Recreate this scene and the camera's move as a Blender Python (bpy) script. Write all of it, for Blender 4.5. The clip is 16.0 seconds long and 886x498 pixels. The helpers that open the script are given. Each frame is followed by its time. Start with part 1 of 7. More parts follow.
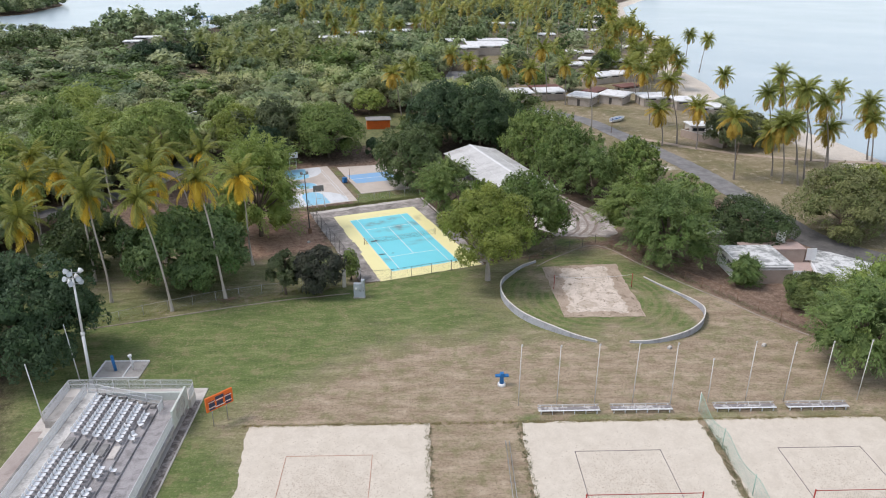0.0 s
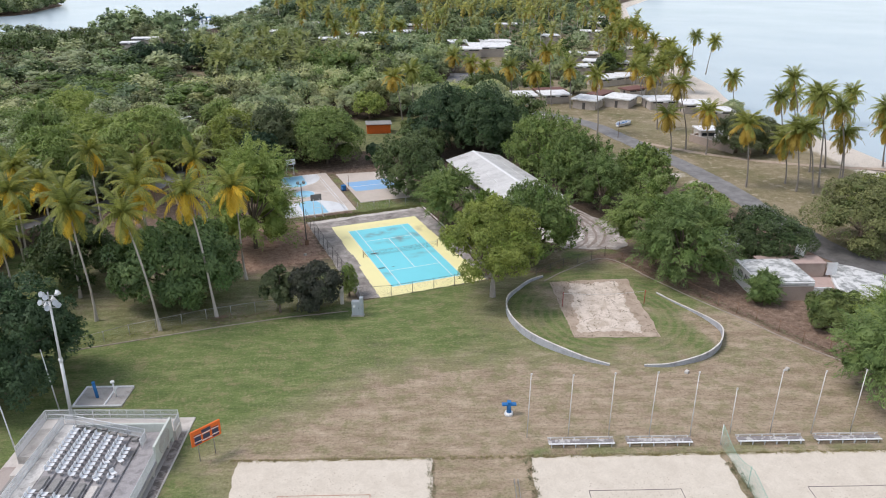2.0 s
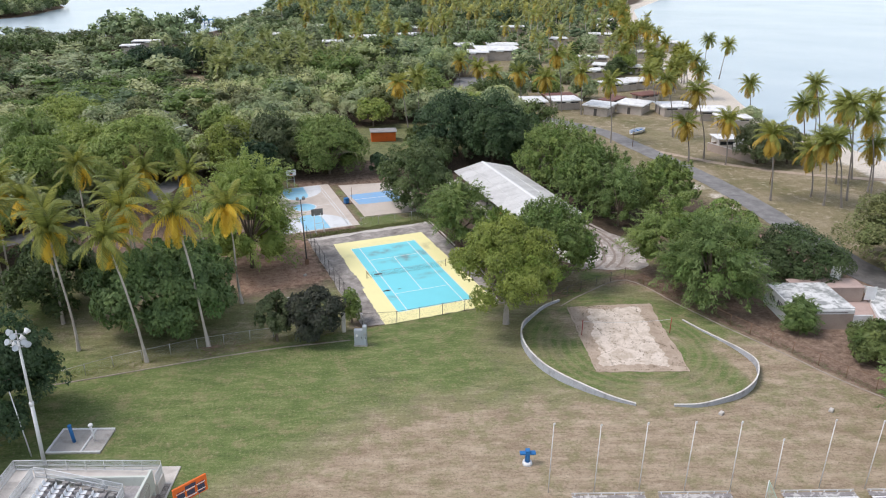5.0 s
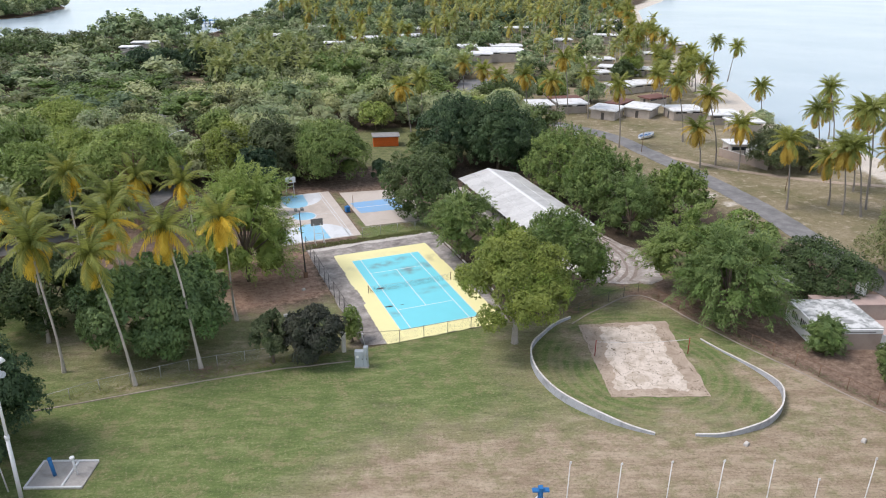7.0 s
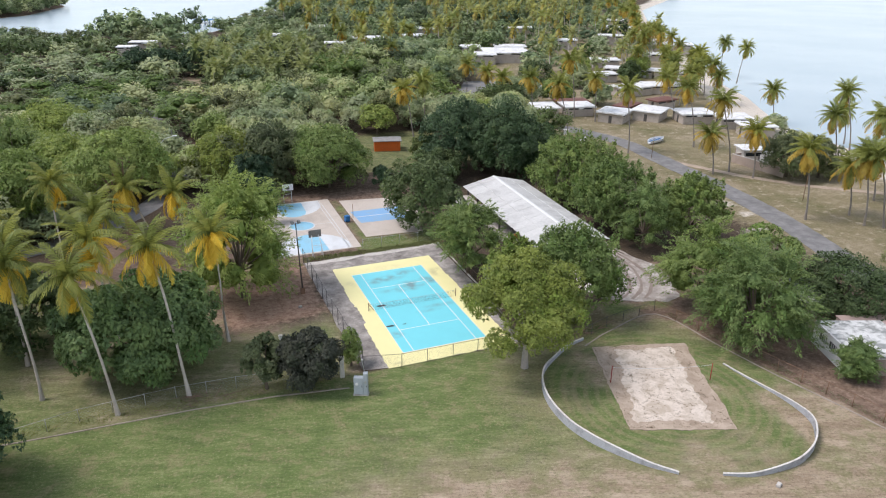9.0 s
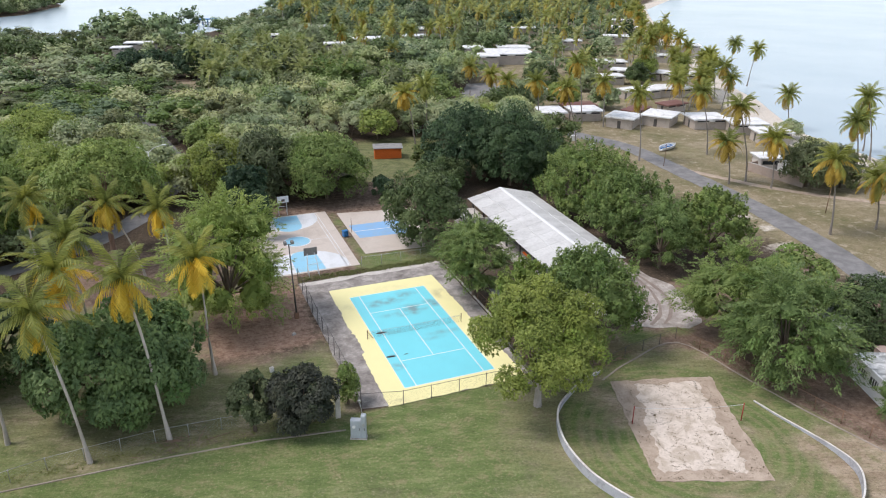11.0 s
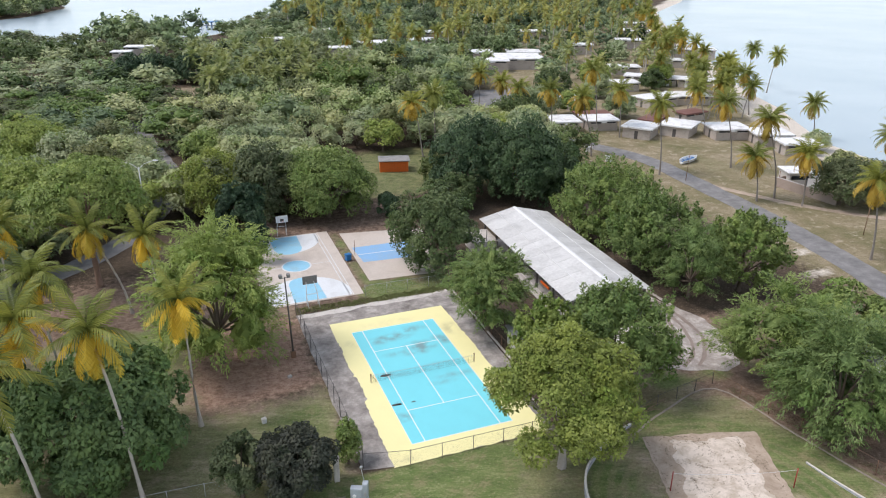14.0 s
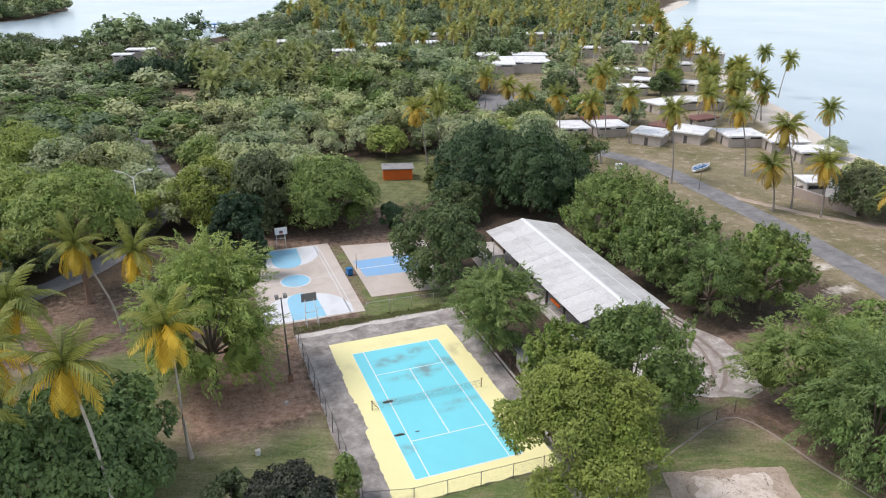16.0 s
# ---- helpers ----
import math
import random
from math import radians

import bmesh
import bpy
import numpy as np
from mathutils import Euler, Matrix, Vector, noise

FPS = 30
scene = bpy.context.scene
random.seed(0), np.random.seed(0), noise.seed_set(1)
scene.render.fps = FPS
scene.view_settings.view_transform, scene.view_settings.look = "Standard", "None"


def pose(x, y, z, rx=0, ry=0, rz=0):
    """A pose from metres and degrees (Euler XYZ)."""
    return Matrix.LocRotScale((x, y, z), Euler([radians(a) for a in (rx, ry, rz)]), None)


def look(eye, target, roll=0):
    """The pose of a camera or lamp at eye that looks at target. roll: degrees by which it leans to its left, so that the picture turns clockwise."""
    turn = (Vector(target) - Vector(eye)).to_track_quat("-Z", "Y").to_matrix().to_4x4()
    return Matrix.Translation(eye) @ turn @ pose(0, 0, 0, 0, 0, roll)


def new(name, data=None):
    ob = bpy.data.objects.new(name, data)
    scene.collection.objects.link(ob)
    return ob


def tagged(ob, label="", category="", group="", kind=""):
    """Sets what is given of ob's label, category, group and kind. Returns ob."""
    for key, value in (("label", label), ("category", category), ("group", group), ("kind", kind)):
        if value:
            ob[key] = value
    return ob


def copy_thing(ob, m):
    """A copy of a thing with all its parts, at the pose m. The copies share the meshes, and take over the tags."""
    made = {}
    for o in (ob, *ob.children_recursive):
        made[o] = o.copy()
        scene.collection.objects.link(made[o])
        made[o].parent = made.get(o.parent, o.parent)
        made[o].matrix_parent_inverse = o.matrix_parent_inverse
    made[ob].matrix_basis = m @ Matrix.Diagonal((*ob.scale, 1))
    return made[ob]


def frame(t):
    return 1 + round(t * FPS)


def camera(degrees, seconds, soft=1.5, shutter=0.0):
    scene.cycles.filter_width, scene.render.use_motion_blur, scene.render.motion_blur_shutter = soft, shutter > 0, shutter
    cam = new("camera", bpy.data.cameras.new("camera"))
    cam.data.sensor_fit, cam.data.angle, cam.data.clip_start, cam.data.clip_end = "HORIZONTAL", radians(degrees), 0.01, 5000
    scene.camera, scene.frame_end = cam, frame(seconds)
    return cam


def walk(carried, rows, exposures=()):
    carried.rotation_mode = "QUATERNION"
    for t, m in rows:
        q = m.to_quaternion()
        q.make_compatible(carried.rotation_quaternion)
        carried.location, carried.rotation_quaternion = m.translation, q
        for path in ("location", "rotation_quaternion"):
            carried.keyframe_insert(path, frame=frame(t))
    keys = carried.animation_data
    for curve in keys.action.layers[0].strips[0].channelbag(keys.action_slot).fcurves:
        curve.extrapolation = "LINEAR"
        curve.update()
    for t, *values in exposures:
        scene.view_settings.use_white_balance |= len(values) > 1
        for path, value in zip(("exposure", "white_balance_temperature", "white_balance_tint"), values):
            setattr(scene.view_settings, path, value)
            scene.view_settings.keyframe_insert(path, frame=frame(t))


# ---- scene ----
cam = camera(63.7, 16.0, 1.1)
PATH = [
    (0, (-36.133, -105.751, 44.759), (-35.425, -104.046, 43.99), 0.2),
    (0.5, (-35.771, -104.79, 44.722), (-35.062, -103.084, 43.954), 0.2),
    (1, (-35.272, -103.5, 44.728), (-34.565, -101.794, 43.96), 0.2),
    (1.5, (-34.742, -102.019, 44.72), (-34.036, -100.313, 43.953), 0.1),
    (2, (-34.242, -100.583, 44.715), (-33.537, -98.877, 43.946), 0.2),
    (2.5, (-33.864, -99.174, 44.679), (-33.16, -97.468, 43.91), 0.2),
    (3, (-33.474, -97.904, 44.668), (-32.77, -96.196, 43.9), 0.2),
    (3.5, (-33.106, -96.743, 44.65), (-32.404, -95.034, 43.884), 0.2),
    (4, (-32.751, -95.55, 44.645), (-32.051, -93.84, 43.879), 0.2),
    (6.5, (-30.898, -89.605, 44.555), (-30.207, -87.891, 43.79), 0.2),
    (7, (-30.505, -88.358, 44.549), (-29.815, -86.644, 43.784), 0.2),
    (7.5, (-30.094, -87.078, 44.48), (-29.405, -85.363, 43.715), 0.3),
    (8, (-29.678, -85.728, 44.506), (-28.991, -84.013, 43.74), 0.2),
    (8.5, (-29.185, -84.269, 44.499), (-28.5, -82.554, 43.732), 0.2),
    (9, (-28.743, -82.591, 44.422), (-28.056, -80.877, 43.655), 0.3),
    (11.5, (-25.787, -73.572, 44.572), (-25.103, -71.858, 43.801), 0.3),
    (12, (-25.272, -71.938, 44.643), (-24.589, -70.224, 43.872), 0.3),
    (12.5, (-24.815, -70.398, 44.706), (-24.135, -68.683, 43.934), 0.4),
    (13, (-24.417, -69.005, 44.765), (-23.74, -67.289, 43.993), 0.4),
    (13.5, (-24.017, -67.712, 44.786), (-23.343, -65.993, 44.016), 0.4),
    (14, (-23.58, -66.445, 44.738), (-22.91, -64.724, 43.97), 0.3),
    (14.5, (-23.157, -65.303, 44.755), (-22.491, -63.581, 43.988), 0.3),
    (15, (-22.747, -64.111, 44.773), (-22.084, -62.387, 44.005), 0.3),
    (15.5, (-22.418, -62.972, 44.751), (-21.756, -61.247, 43.985), 0.3),
    (16, (-21.981, -61.79, 44.738), (-21.321, -60.063, 43.974), 0.3),
]
walk(cam, [(t, look(eye, target, roll)) for t, eye, target, roll in PATH], exposures=[(0, 0.52), (3, 0.59), (7, 0.67), (16, 0.67)])

# ---- world and light ----
world = bpy.data.worlds.new("overcast_sky")
scene.world = world
world.use_nodes = True
wn, wl = world.node_tree.nodes, world.node_tree.links
sky = wn.new("ShaderNodeTexSky")
sky.sky_type = "NISHITA"
sky.sun_disc = False
SUN_ELEVATION, SUN_AZIMUTH = radians(58), radians(-75)
sky.sun_elevation, sky.sun_rotation = SUN_ELEVATION, SUN_AZIMUTH
sky.air_density, sky.dust_density = 1.0, 0.4
cloud = wn.new("ShaderNodeHueSaturation")
cloud.inputs["Saturation"].default_value = 0.46
wl.new(sky.outputs[0], cloud.inputs["Color"])
wl.new(cloud.outputs[0], wn["Background"].inputs["Color"])
wn["Background"].inputs["Strength"].default_value = 0.15

sun = new("sun", bpy.data.lights.new("sun", "SUN"))
sun.data.energy, sun.data.angle, sun.data.color = 1.6, radians(22), (1.0, 0.92, 0.885)
sun_way = Vector((math.sin(SUN_AZIMUTH) * math.cos(SUN_ELEVATION), math.cos(SUN_AZIMUTH) * math.cos(SUN_ELEVATION), math.sin(SUN_ELEVATION)))
sun.matrix_world = Matrix.Translation((0, 0, 120)) @ sun_way.to_track_quat("Z", "Y").to_matrix().to_4x4()


# ---- materials ----
def nodes_of(name, rough=0.8, metal=0.0, spec=0.3):
    m = bpy.data.materials.new(name)
    m.use_nodes = True
    b = m.node_tree.nodes["Principled BSDF"]
    b.inputs["Roughness"].default_value = rough
    b.inputs["Metallic"].default_value = metal
    b.inputs["Specular IOR Level"].default_value = spec
    return m, m.node_tree.nodes, m.node_tree.links, b


def ramp(n, l, fac, stops):
    r = n.new("ShaderNodeValToRGB")
    while len(r.color_ramp.elements) < len(stops):
        r.color_ramp.elements.new(0.5)
    for e, (p, c) in zip(r.color_ramp.elements, stops):
        e.position, e.color = p, (*c, 1)
    l.new(fac, r.inputs[0])
    return r.outputs[0]


def blend(n, l, fac, a, b, mode="MIX"):
    x = n.new("ShaderNodeMix")
    x.data_type, x.blend_type = "RGBA", mode
    for sock, v in ((x.inputs[0], fac), (x.inputs[6], a), (x.inputs[7], b)):
        if isinstance(v, (int, float)):
            sock.default_value = v
        elif isinstance(v, tuple):
            sock.default_value = (*v, 1)
        else:
            l.new(v, sock)
    return x.outputs[2]


def grain(n, l, scale, detail=4.0, rough=0.55, stretch=None, turn=0.0, distort=0.0):
    t = n.new("ShaderNodeTexNoise")
    t.inputs["Scale"].default_value, t.inputs["Detail"].default_value = scale, detail
    t.inputs["Roughness"].default_value, t.inputs["Distortion"].default_value = rough, distort
    g = n.new("ShaderNodeNewGeometry")
    src = g.outputs["Position"]
    if stretch:
        mp = n.new("ShaderNodeMapping")
        mp.vector_type = "TEXTURE"
        mp.inputs["Rotation"].default_value[2] = -turn
        mp.inputs["Scale"].default_value = tuple(1 / v for v in stretch)
        l.new(src, mp.inputs[0])
        src = mp.outputs[0]
    l.new(src, t.inputs["Vector"])
    return t.outputs["Fac"]


def span(n, l, fac, a, b, c=0.0, d=1.0):
    r = n.new("ShaderNodeMapRange")
    for i, v in enumerate((a, b, c, d), 1):
        r.inputs[i].default_value = v
    l.new(fac, r.inputs[0])
    return r.outputs[0]


def bump(n, l, bsdf, height, strength=0.3, dist=0.05):
    u = n.new("ShaderNodeBump")
    u.inputs["Strength"].default_value, u.inputs["Distance"].default_value = strength, dist
    l.new(height, u.inputs["Height"])
    l.new(u.outputs[0], bsdf.inputs["Normal"])


def worn(name, colour, dirt, rough=0.8, metal=0.0, amount=0.5, big=0.6, fine=9.0, relief=0.2, low=0.48, high=0.72, per_piece=0.0):
    """A painted or raw surface with stains at two scales."""
    m, n, l, b = nodes_of(name, rough, metal)
    f1, f2 = grain(n, l, big, 6, 0.65, distort=0.6), grain(n, l, fine, 5, 0.6)
    c = blend(n, l, span(n, l, f1, low, high, 0, amount), colour, dirt)
    c = blend(n, l, span(n, l, f2, 0.35, 0.75, 0, 0.35 * amount + 0.08), c, tuple(v * 0.6 for v in dirt))
    if per_piece:
        o = n.new("ShaderNodeObjectInfo")
        c = blend(n, l, per_piece, c, ramp(n, l, o.outputs["Random"], [(0, (0.55, 0.55, 0.55)), (1, (1, 1, 1))]), "MULTIPLY")
    l.new(c, b.inputs["Base Color"])
    if relief:
        bump(n, l, b, f2, relief, 0.03)
    return m


def foliage(name, dark, mid, light, passing=0.22, scale=0.35, rough=0.55):
    """Leaves: tone changes leaf by leaf, clump by clump and tree by tree."""
    m, n, l, b = nodes_of(name, rough, 0, 0.24)
    g, o = n.new("ShaderNodeNewGeometry"), n.new("ShaderNodeObjectInfo")
    clump = grain(n, l, scale, 3, 0.6)
    pale = tuple(0.45 * p + 0.55 * q for p, q in zip(mid, light))
    c = ramp(n, l, g.outputs["Random Per Island"], [(0, tuple(0.5 * p + 0.5 * q for p, q in zip(dark, mid))), (0.5, mid), (1, pale)])
    c = blend(n, l, span(n, l, clump, 0.4, 0.68, 0, 0.5), c, light)
    c = blend(n, l, 0.55, c, ramp(n, l, o.outputs["Random"], [(0, (0.5, 0.62, 0.62)), (0.45, (1.05, 1.07, 1.05)), (1, (1.4, 1.3, 0.9))]), "MULTIPLY")
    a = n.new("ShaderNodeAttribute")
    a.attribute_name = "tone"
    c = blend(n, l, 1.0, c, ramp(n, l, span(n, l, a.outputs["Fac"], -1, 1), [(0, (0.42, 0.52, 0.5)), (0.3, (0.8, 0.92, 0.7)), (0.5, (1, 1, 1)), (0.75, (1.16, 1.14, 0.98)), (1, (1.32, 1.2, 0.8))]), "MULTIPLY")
    l.new(c, b.inputs["Base Color"])
    t = n.new("ShaderNodeBsdfTranslucent")
    l.new(c, t.inputs["Color"])
    x = n.new("ShaderNodeMixShader")
    x.inputs[0].default_value = passing
    l.new(b.outputs[0], x.inputs[1])
    l.new(t.outputs[0], x.inputs[2])
    l.new(x.outputs[0], n["Material Output"].inputs["Surface"])
    return m


LEAF_DARK = foliage("leaf_dark", (0.04, 0.06, 0.027), (0.088, 0.12, 0.05), (0.19, 0.235, 0.1))
LEAF_MANGO = foliage("leaf_mango", (0.05, 0.09, 0.042), (0.1, 0.16, 0.072), (0.2, 0.28, 0.12))
LEAF_BAY = foliage("leaf_bay", (0.066, 0.105, 0.032), (0.145, 0.2, 0.064), (0.3, 0.365, 0.122))
LEAF_PURPLE = foliage("leaf_purple_brown", (0.025, 0.028, 0.025), (0.045, 0.05, 0.041), (0.084, 0.091, 0.066))
LEAF_OLIVE = foliage("leaf_olive", (0.068, 0.088, 0.022), (0.16, 0.198, 0.046), (0.32, 0.365, 0.095))
LEAF_MID = foliage("leaf_mid", (0.085, 0.125, 0.04), (0.19, 0.245, 0.075), (0.37, 0.43, 0.14))
LEAF_FEATHER = foliage("leaf_feathery", (0.055, 0.09, 0.033), (0.135, 0.19, 0.066), (0.29, 0.36, 0.135))
LEAF_GREY = foliage("leaf_grey_green", (0.063, 0.074, 0.037), (0.133, 0.15, 0.075), (0.255, 0.274, 0.144))
# paler, bluer leaf colours of the wood, with distance haze mixed in
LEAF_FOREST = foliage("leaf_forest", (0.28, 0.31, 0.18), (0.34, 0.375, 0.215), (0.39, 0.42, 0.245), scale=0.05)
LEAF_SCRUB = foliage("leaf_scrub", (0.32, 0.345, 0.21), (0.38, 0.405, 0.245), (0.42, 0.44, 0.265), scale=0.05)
LEAF_DEEP = foliage("leaf_deep_green", (0.02, 0.042, 0.025), (0.046, 0.08, 0.045), (0.11, 0.165, 0.088))
LEAF_FRESH = foliage("leaf_fresh_green", (0.11, 0.15, 0.04), (0.23, 0.29, 0.075), (0.41, 0.47, 0.15))
FROND_GREEN = foliage("frond_green", (0.085, 0.11, 0.028), (0.18, 0.2, 0.045), (0.34, 0.35, 0.09), 0.35)
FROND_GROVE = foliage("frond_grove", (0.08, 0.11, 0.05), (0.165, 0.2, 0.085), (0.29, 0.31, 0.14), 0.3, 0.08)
FROND_YELLOW = foliage("frond_yellow", (0.46, 0.28, 0.028), (0.68, 0.46, 0.045), (0.8, 0.6, 0.1), 0.35)
FROND_OLD = foliage("frond_old", (0.28, 0.18, 0.035), (0.44, 0.3, 0.05), (0.56, 0.42, 0.1), 0.35)
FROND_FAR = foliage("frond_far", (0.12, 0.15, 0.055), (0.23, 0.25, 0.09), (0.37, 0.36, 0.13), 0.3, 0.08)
BARK_PALE = worn("pale_bark", (0.4, 0.36, 0.32), (0.22, 0.19, 0.16), 0.9, fine=7, relief=0.5)
BARK = worn("bark", (0.16, 0.125, 0.095), (0.07, 0.055, 0.04), 0.9, fine=7, relief=0.5)
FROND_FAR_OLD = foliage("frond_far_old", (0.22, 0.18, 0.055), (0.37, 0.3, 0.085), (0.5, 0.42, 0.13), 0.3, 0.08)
PALM_BARK_GREY = worn("grey_palm_bark", (0.3, 0.265, 0.235), (0.17, 0.145, 0.125), 0.9, fine=5, relief=0.4)
PALM_BARK = worn("palm_bark", (0.54, 0.49, 0.44), (0.3, 0.26, 0.22), 0.9, fine=5, relief=0.4)
DEAD_WOOD = worn("dead_wood", (0.3, 0.2, 0.15), (0.14, 0.09, 0.07), 0.9)

CONCRETE = worn("concrete", (0.5, 0.47, 0.44), (0.2, 0.185, 0.17), 0.9, amount=0.75)
CONCRETE_PALE = worn("concrete_pale", (0.62, 0.58, 0.54), (0.36, 0.32, 0.28), 0.9, amount=0.7)
CONCRETE_DARK = worn("concrete_dark", (0.3, 0.29, 0.28), (0.1, 0.1, 0.1), 0.9, amount=0.8)
COURT_SLAB = worn("court_slab", (0.6, 0.53, 0.47), (0.4, 0.34, 0.29), 0.85, amount=0.6, big=0.25)
PAINT_WHITE = worn("white_paint", (0.78, 0.78, 0.78), (0.5, 0.48, 0.45), 0.6, amount=0.35)
PAINT_WHITE_OLD = worn("weathered_white_paint", (0.75, 0.75, 0.74), (0.25, 0.26, 0.25), 0.7, amount=0.9, big=0.8, low=0.45, high=0.6)
PAINT_TAN = worn("tan_paint", (0.42, 0.34, 0.29), (0.26, 0.2, 0.17), 0.85, amount=0.5)
WALL_GREY = worn("breeze_block", (0.5, 0.44, 0.39), (0.28, 0.24, 0.21), 0.9, amount=0.6)
WALL_PALE = worn("pale_render", (0.62, 0.58, 0.54), (0.38, 0.33, 0.3), 0.9, amount=0.5)
# near-black colour that stands for the shade inside openings
SHADED_OPENING = worn("shaded_opening", (0.05, 0.05, 0.055), (0.03, 0.03, 0.03), 0.6)
ROOF_SHEET = worn("roof_sheet", (0.66, 0.65, 0.63), (0.34, 0.33, 0.32), 0.55, amount=0.6, big=0.22, fine=3.0, per_piece=0.25)
ROOF_WHITE = worn("white_roof", (0.82, 0.82, 0.82), (0.42, 0.4, 0.38), 0.6, amount=0.65, big=0.5, low=0.5, high=0.66)
ROOF_RED = worn("red_brown_roof", (0.2, 0.1, 0.085), (0.1, 0.06, 0.05), 0.8)
PLASTIC_WHITE = worn("white_plastic", (0.84, 0.85, 0.87), (0.6, 0.6, 0.6), 0.4, amount=0.2, per_piece=0.1)
STEEL = worn("galvanised_steel", (0.5, 0.5, 0.5), (0.3, 0.29, 0.28), 0.45, 0.7, amount=0.4)
STEEL_WHITE = worn("white_painted_steel", (0.72, 0.73, 0.74), (0.45, 0.44, 0.42), 0.5, amount=0.3)
STEEL_DARK = worn("dark_steel", (0.13, 0.12, 0.115), (0.07, 0.06, 0.05), 0.6, 0.3)
RUST = worn("rusty_steel", (0.24, 0.14, 0.09), (0.12, 0.08, 0.06), 0.8)
RED = worn("red_paint", (0.36, 0.05, 0.04), (0.2, 0.05, 0.04), 0.6, amount=0.4)
ORANGE = worn("orange_paint", (0.78, 0.16, 0.03), (0.5, 0.12, 0.03), 0.6, amount=0.35)
BLUE = worn("blue_paint", (0.03, 0.17, 0.42), (0.03, 0.1, 0.25), 0.5, amount=0.3)
NAVY = worn("navy_panel", (0.05, 0.055, 0.1), (0.03, 0.03, 0.05), 0.4, amount=0.3)
GREY_BOX = worn("grey_enamel", (0.42, 0.46, 0.5), (0.3, 0.31, 0.32), 0.5, amount=0.4)
GREEN_NET = worn("green_netting", (0.3, 0.46, 0.38), (0.2, 0.3, 0.25), 0.8)
NET_DARK = worn("net_cord", (0.1, 0.1, 0.095), (0.05, 0.05, 0.05), 0.8)
COURT_LINE = worn("court_line", (0.86, 0.86, 0.84), (0.6, 0.7, 0.7), 0.7, amount=0.35)
ROPE = worn("boundary_tape", (0.16, 0.13, 0.15), (0.1, 0.08, 0.08), 0.8)
ROPE_RED = worn("faded_red_tape", (0.55, 0.3, 0.22), (0.45, 0.3, 0.24), 0.8)
BLUE_KEY = worn("pale_blue_court_paint", (0.3, 0.6, 0.78), (0.36, 0.46, 0.5), 0.7, amount=0.7, big=0.35)
BLUE_COURT = worn("blue_court_paint", (0.25, 0.46, 0.72), (0.36, 0.44, 0.52), 0.75, amount=0.6, big=0.35)
WHITE_KEY = worn("white_court_paint", (0.72, 0.74, 0.76), (0.5, 0.5, 0.5), 0.75, amount=0.5, big=0.35)
TYRE = worn("dark_stain", (0.08, 0.075, 0.07), (0.05, 0.05, 0.05), 0.9)


def make_glass():
    m, n, l, b = nodes_of("window_glass", 0.08, 0, 0.5)
    b.inputs["Base Color"].default_value = (0.03, 0.035, 0.04, 1)
    return m


GLASS = make_glass()


def make_asphalt(name, base, pale, patch):
    m, n, l, b = nodes_of(name, 0.88)
    f = grain(n, l, 0.4, 8, 0.7, distort=0.1)
    c = ramp(n, l, f, [(0.36, base), (0.52, tuple((p + q) / 2 for p, q in zip(base, pale))), (patch, pale)])
    c = blend(n, l, span(n, l, grain(n, l, 14, 4), 0.3, 0.75, 0, 0.35), c, tuple(v * 0.55 for v in base))
    l.new(c, b.inputs["Base Color"])
    bump(n, l, b, grain(n, l, 22, 3), 0.25, 0.02)
    return m


ASPHALT_OLD = make_asphalt("old_asphalt", (0.18, 0.16, 0.147), (0.52, 0.475, 0.44), 0.64)
ASPHALT_ROAD = make_asphalt("road_asphalt", (0.17, 0.165, 0.165), (0.31, 0.3, 0.295), 0.7)
ASPHALT_DARK = make_asphalt("dark_asphalt", (0.1, 0.095, 0.092), (0.2, 0.19, 0.185), 0.75)
DRIVE = make_asphalt("worn_drive", (0.26, 0.22, 0.195), (0.62, 0.565, 0.52), 0.6)


def make_sand(name, pale, brown, low, high):
    m, n, l, b = nodes_of(name, 0.95, 0, 0.1)
    f = grain(n, l, 0.6, 7, 0.7, distort=0.5)
    c = ramp(n, l, f, [(low, brown), (high, pale)])
    fine = grain(n, l, 7, 6, 0.7)
    c = blend(n, l, span(n, l, fine, 0.42, 0.75, 0, 0.5), c, tuple(v * 0.78 for v in brown))
    l.new(c, b.inputs["Base Color"])
    bump(n, l, b, fine, 0.5, 0.05)
    return m


SAND = make_sand("court_sand", (0.66, 0.595, 0.505), (0.58, 0.515, 0.43), 0.34, 0.6)
SAND_PALE = make_sand("pale_weedy_sand", (0.7, 0.61, 0.53), (0.5, 0.42, 0.34), 0.4, 0.54)
SAND_OLD = make_sand("weedy_sand", (0.5, 0.405, 0.325), (0.35, 0.275, 0.21), 0.36, 0.6)


def make_dirty_paint(name, colour, dirt):
    """Court paint; water stains and the net's painted shadow lie where the mesh's 'stain' values are high."""
    m, n, l, b = nodes_of(name, 0.6)
    a = n.new("ShaderNodeAttribute")
    a.attribute_name = "stain"
    f = grain(n, l, 0.5, 6, 0.65)
    c = blend(n, l, span(n, l, f, 0.4, 0.75, 0, 0.22), colour, tuple(v * 0.8 for v in colour))
    c = blend(n, l, a.outputs["Fac"], c, dirt)
    c = blend(n, l, span(n, l, grain(n, l, 6, 6, 0.7), 0.6, 0.8, 0, 0.3), c, dirt)
    l.new(c, b.inputs["Base Color"])
    return m


TEAL = make_dirty_paint("turquoise_court_paint", (0.2, 0.66, 0.74), (0.2, 0.27, 0.28))
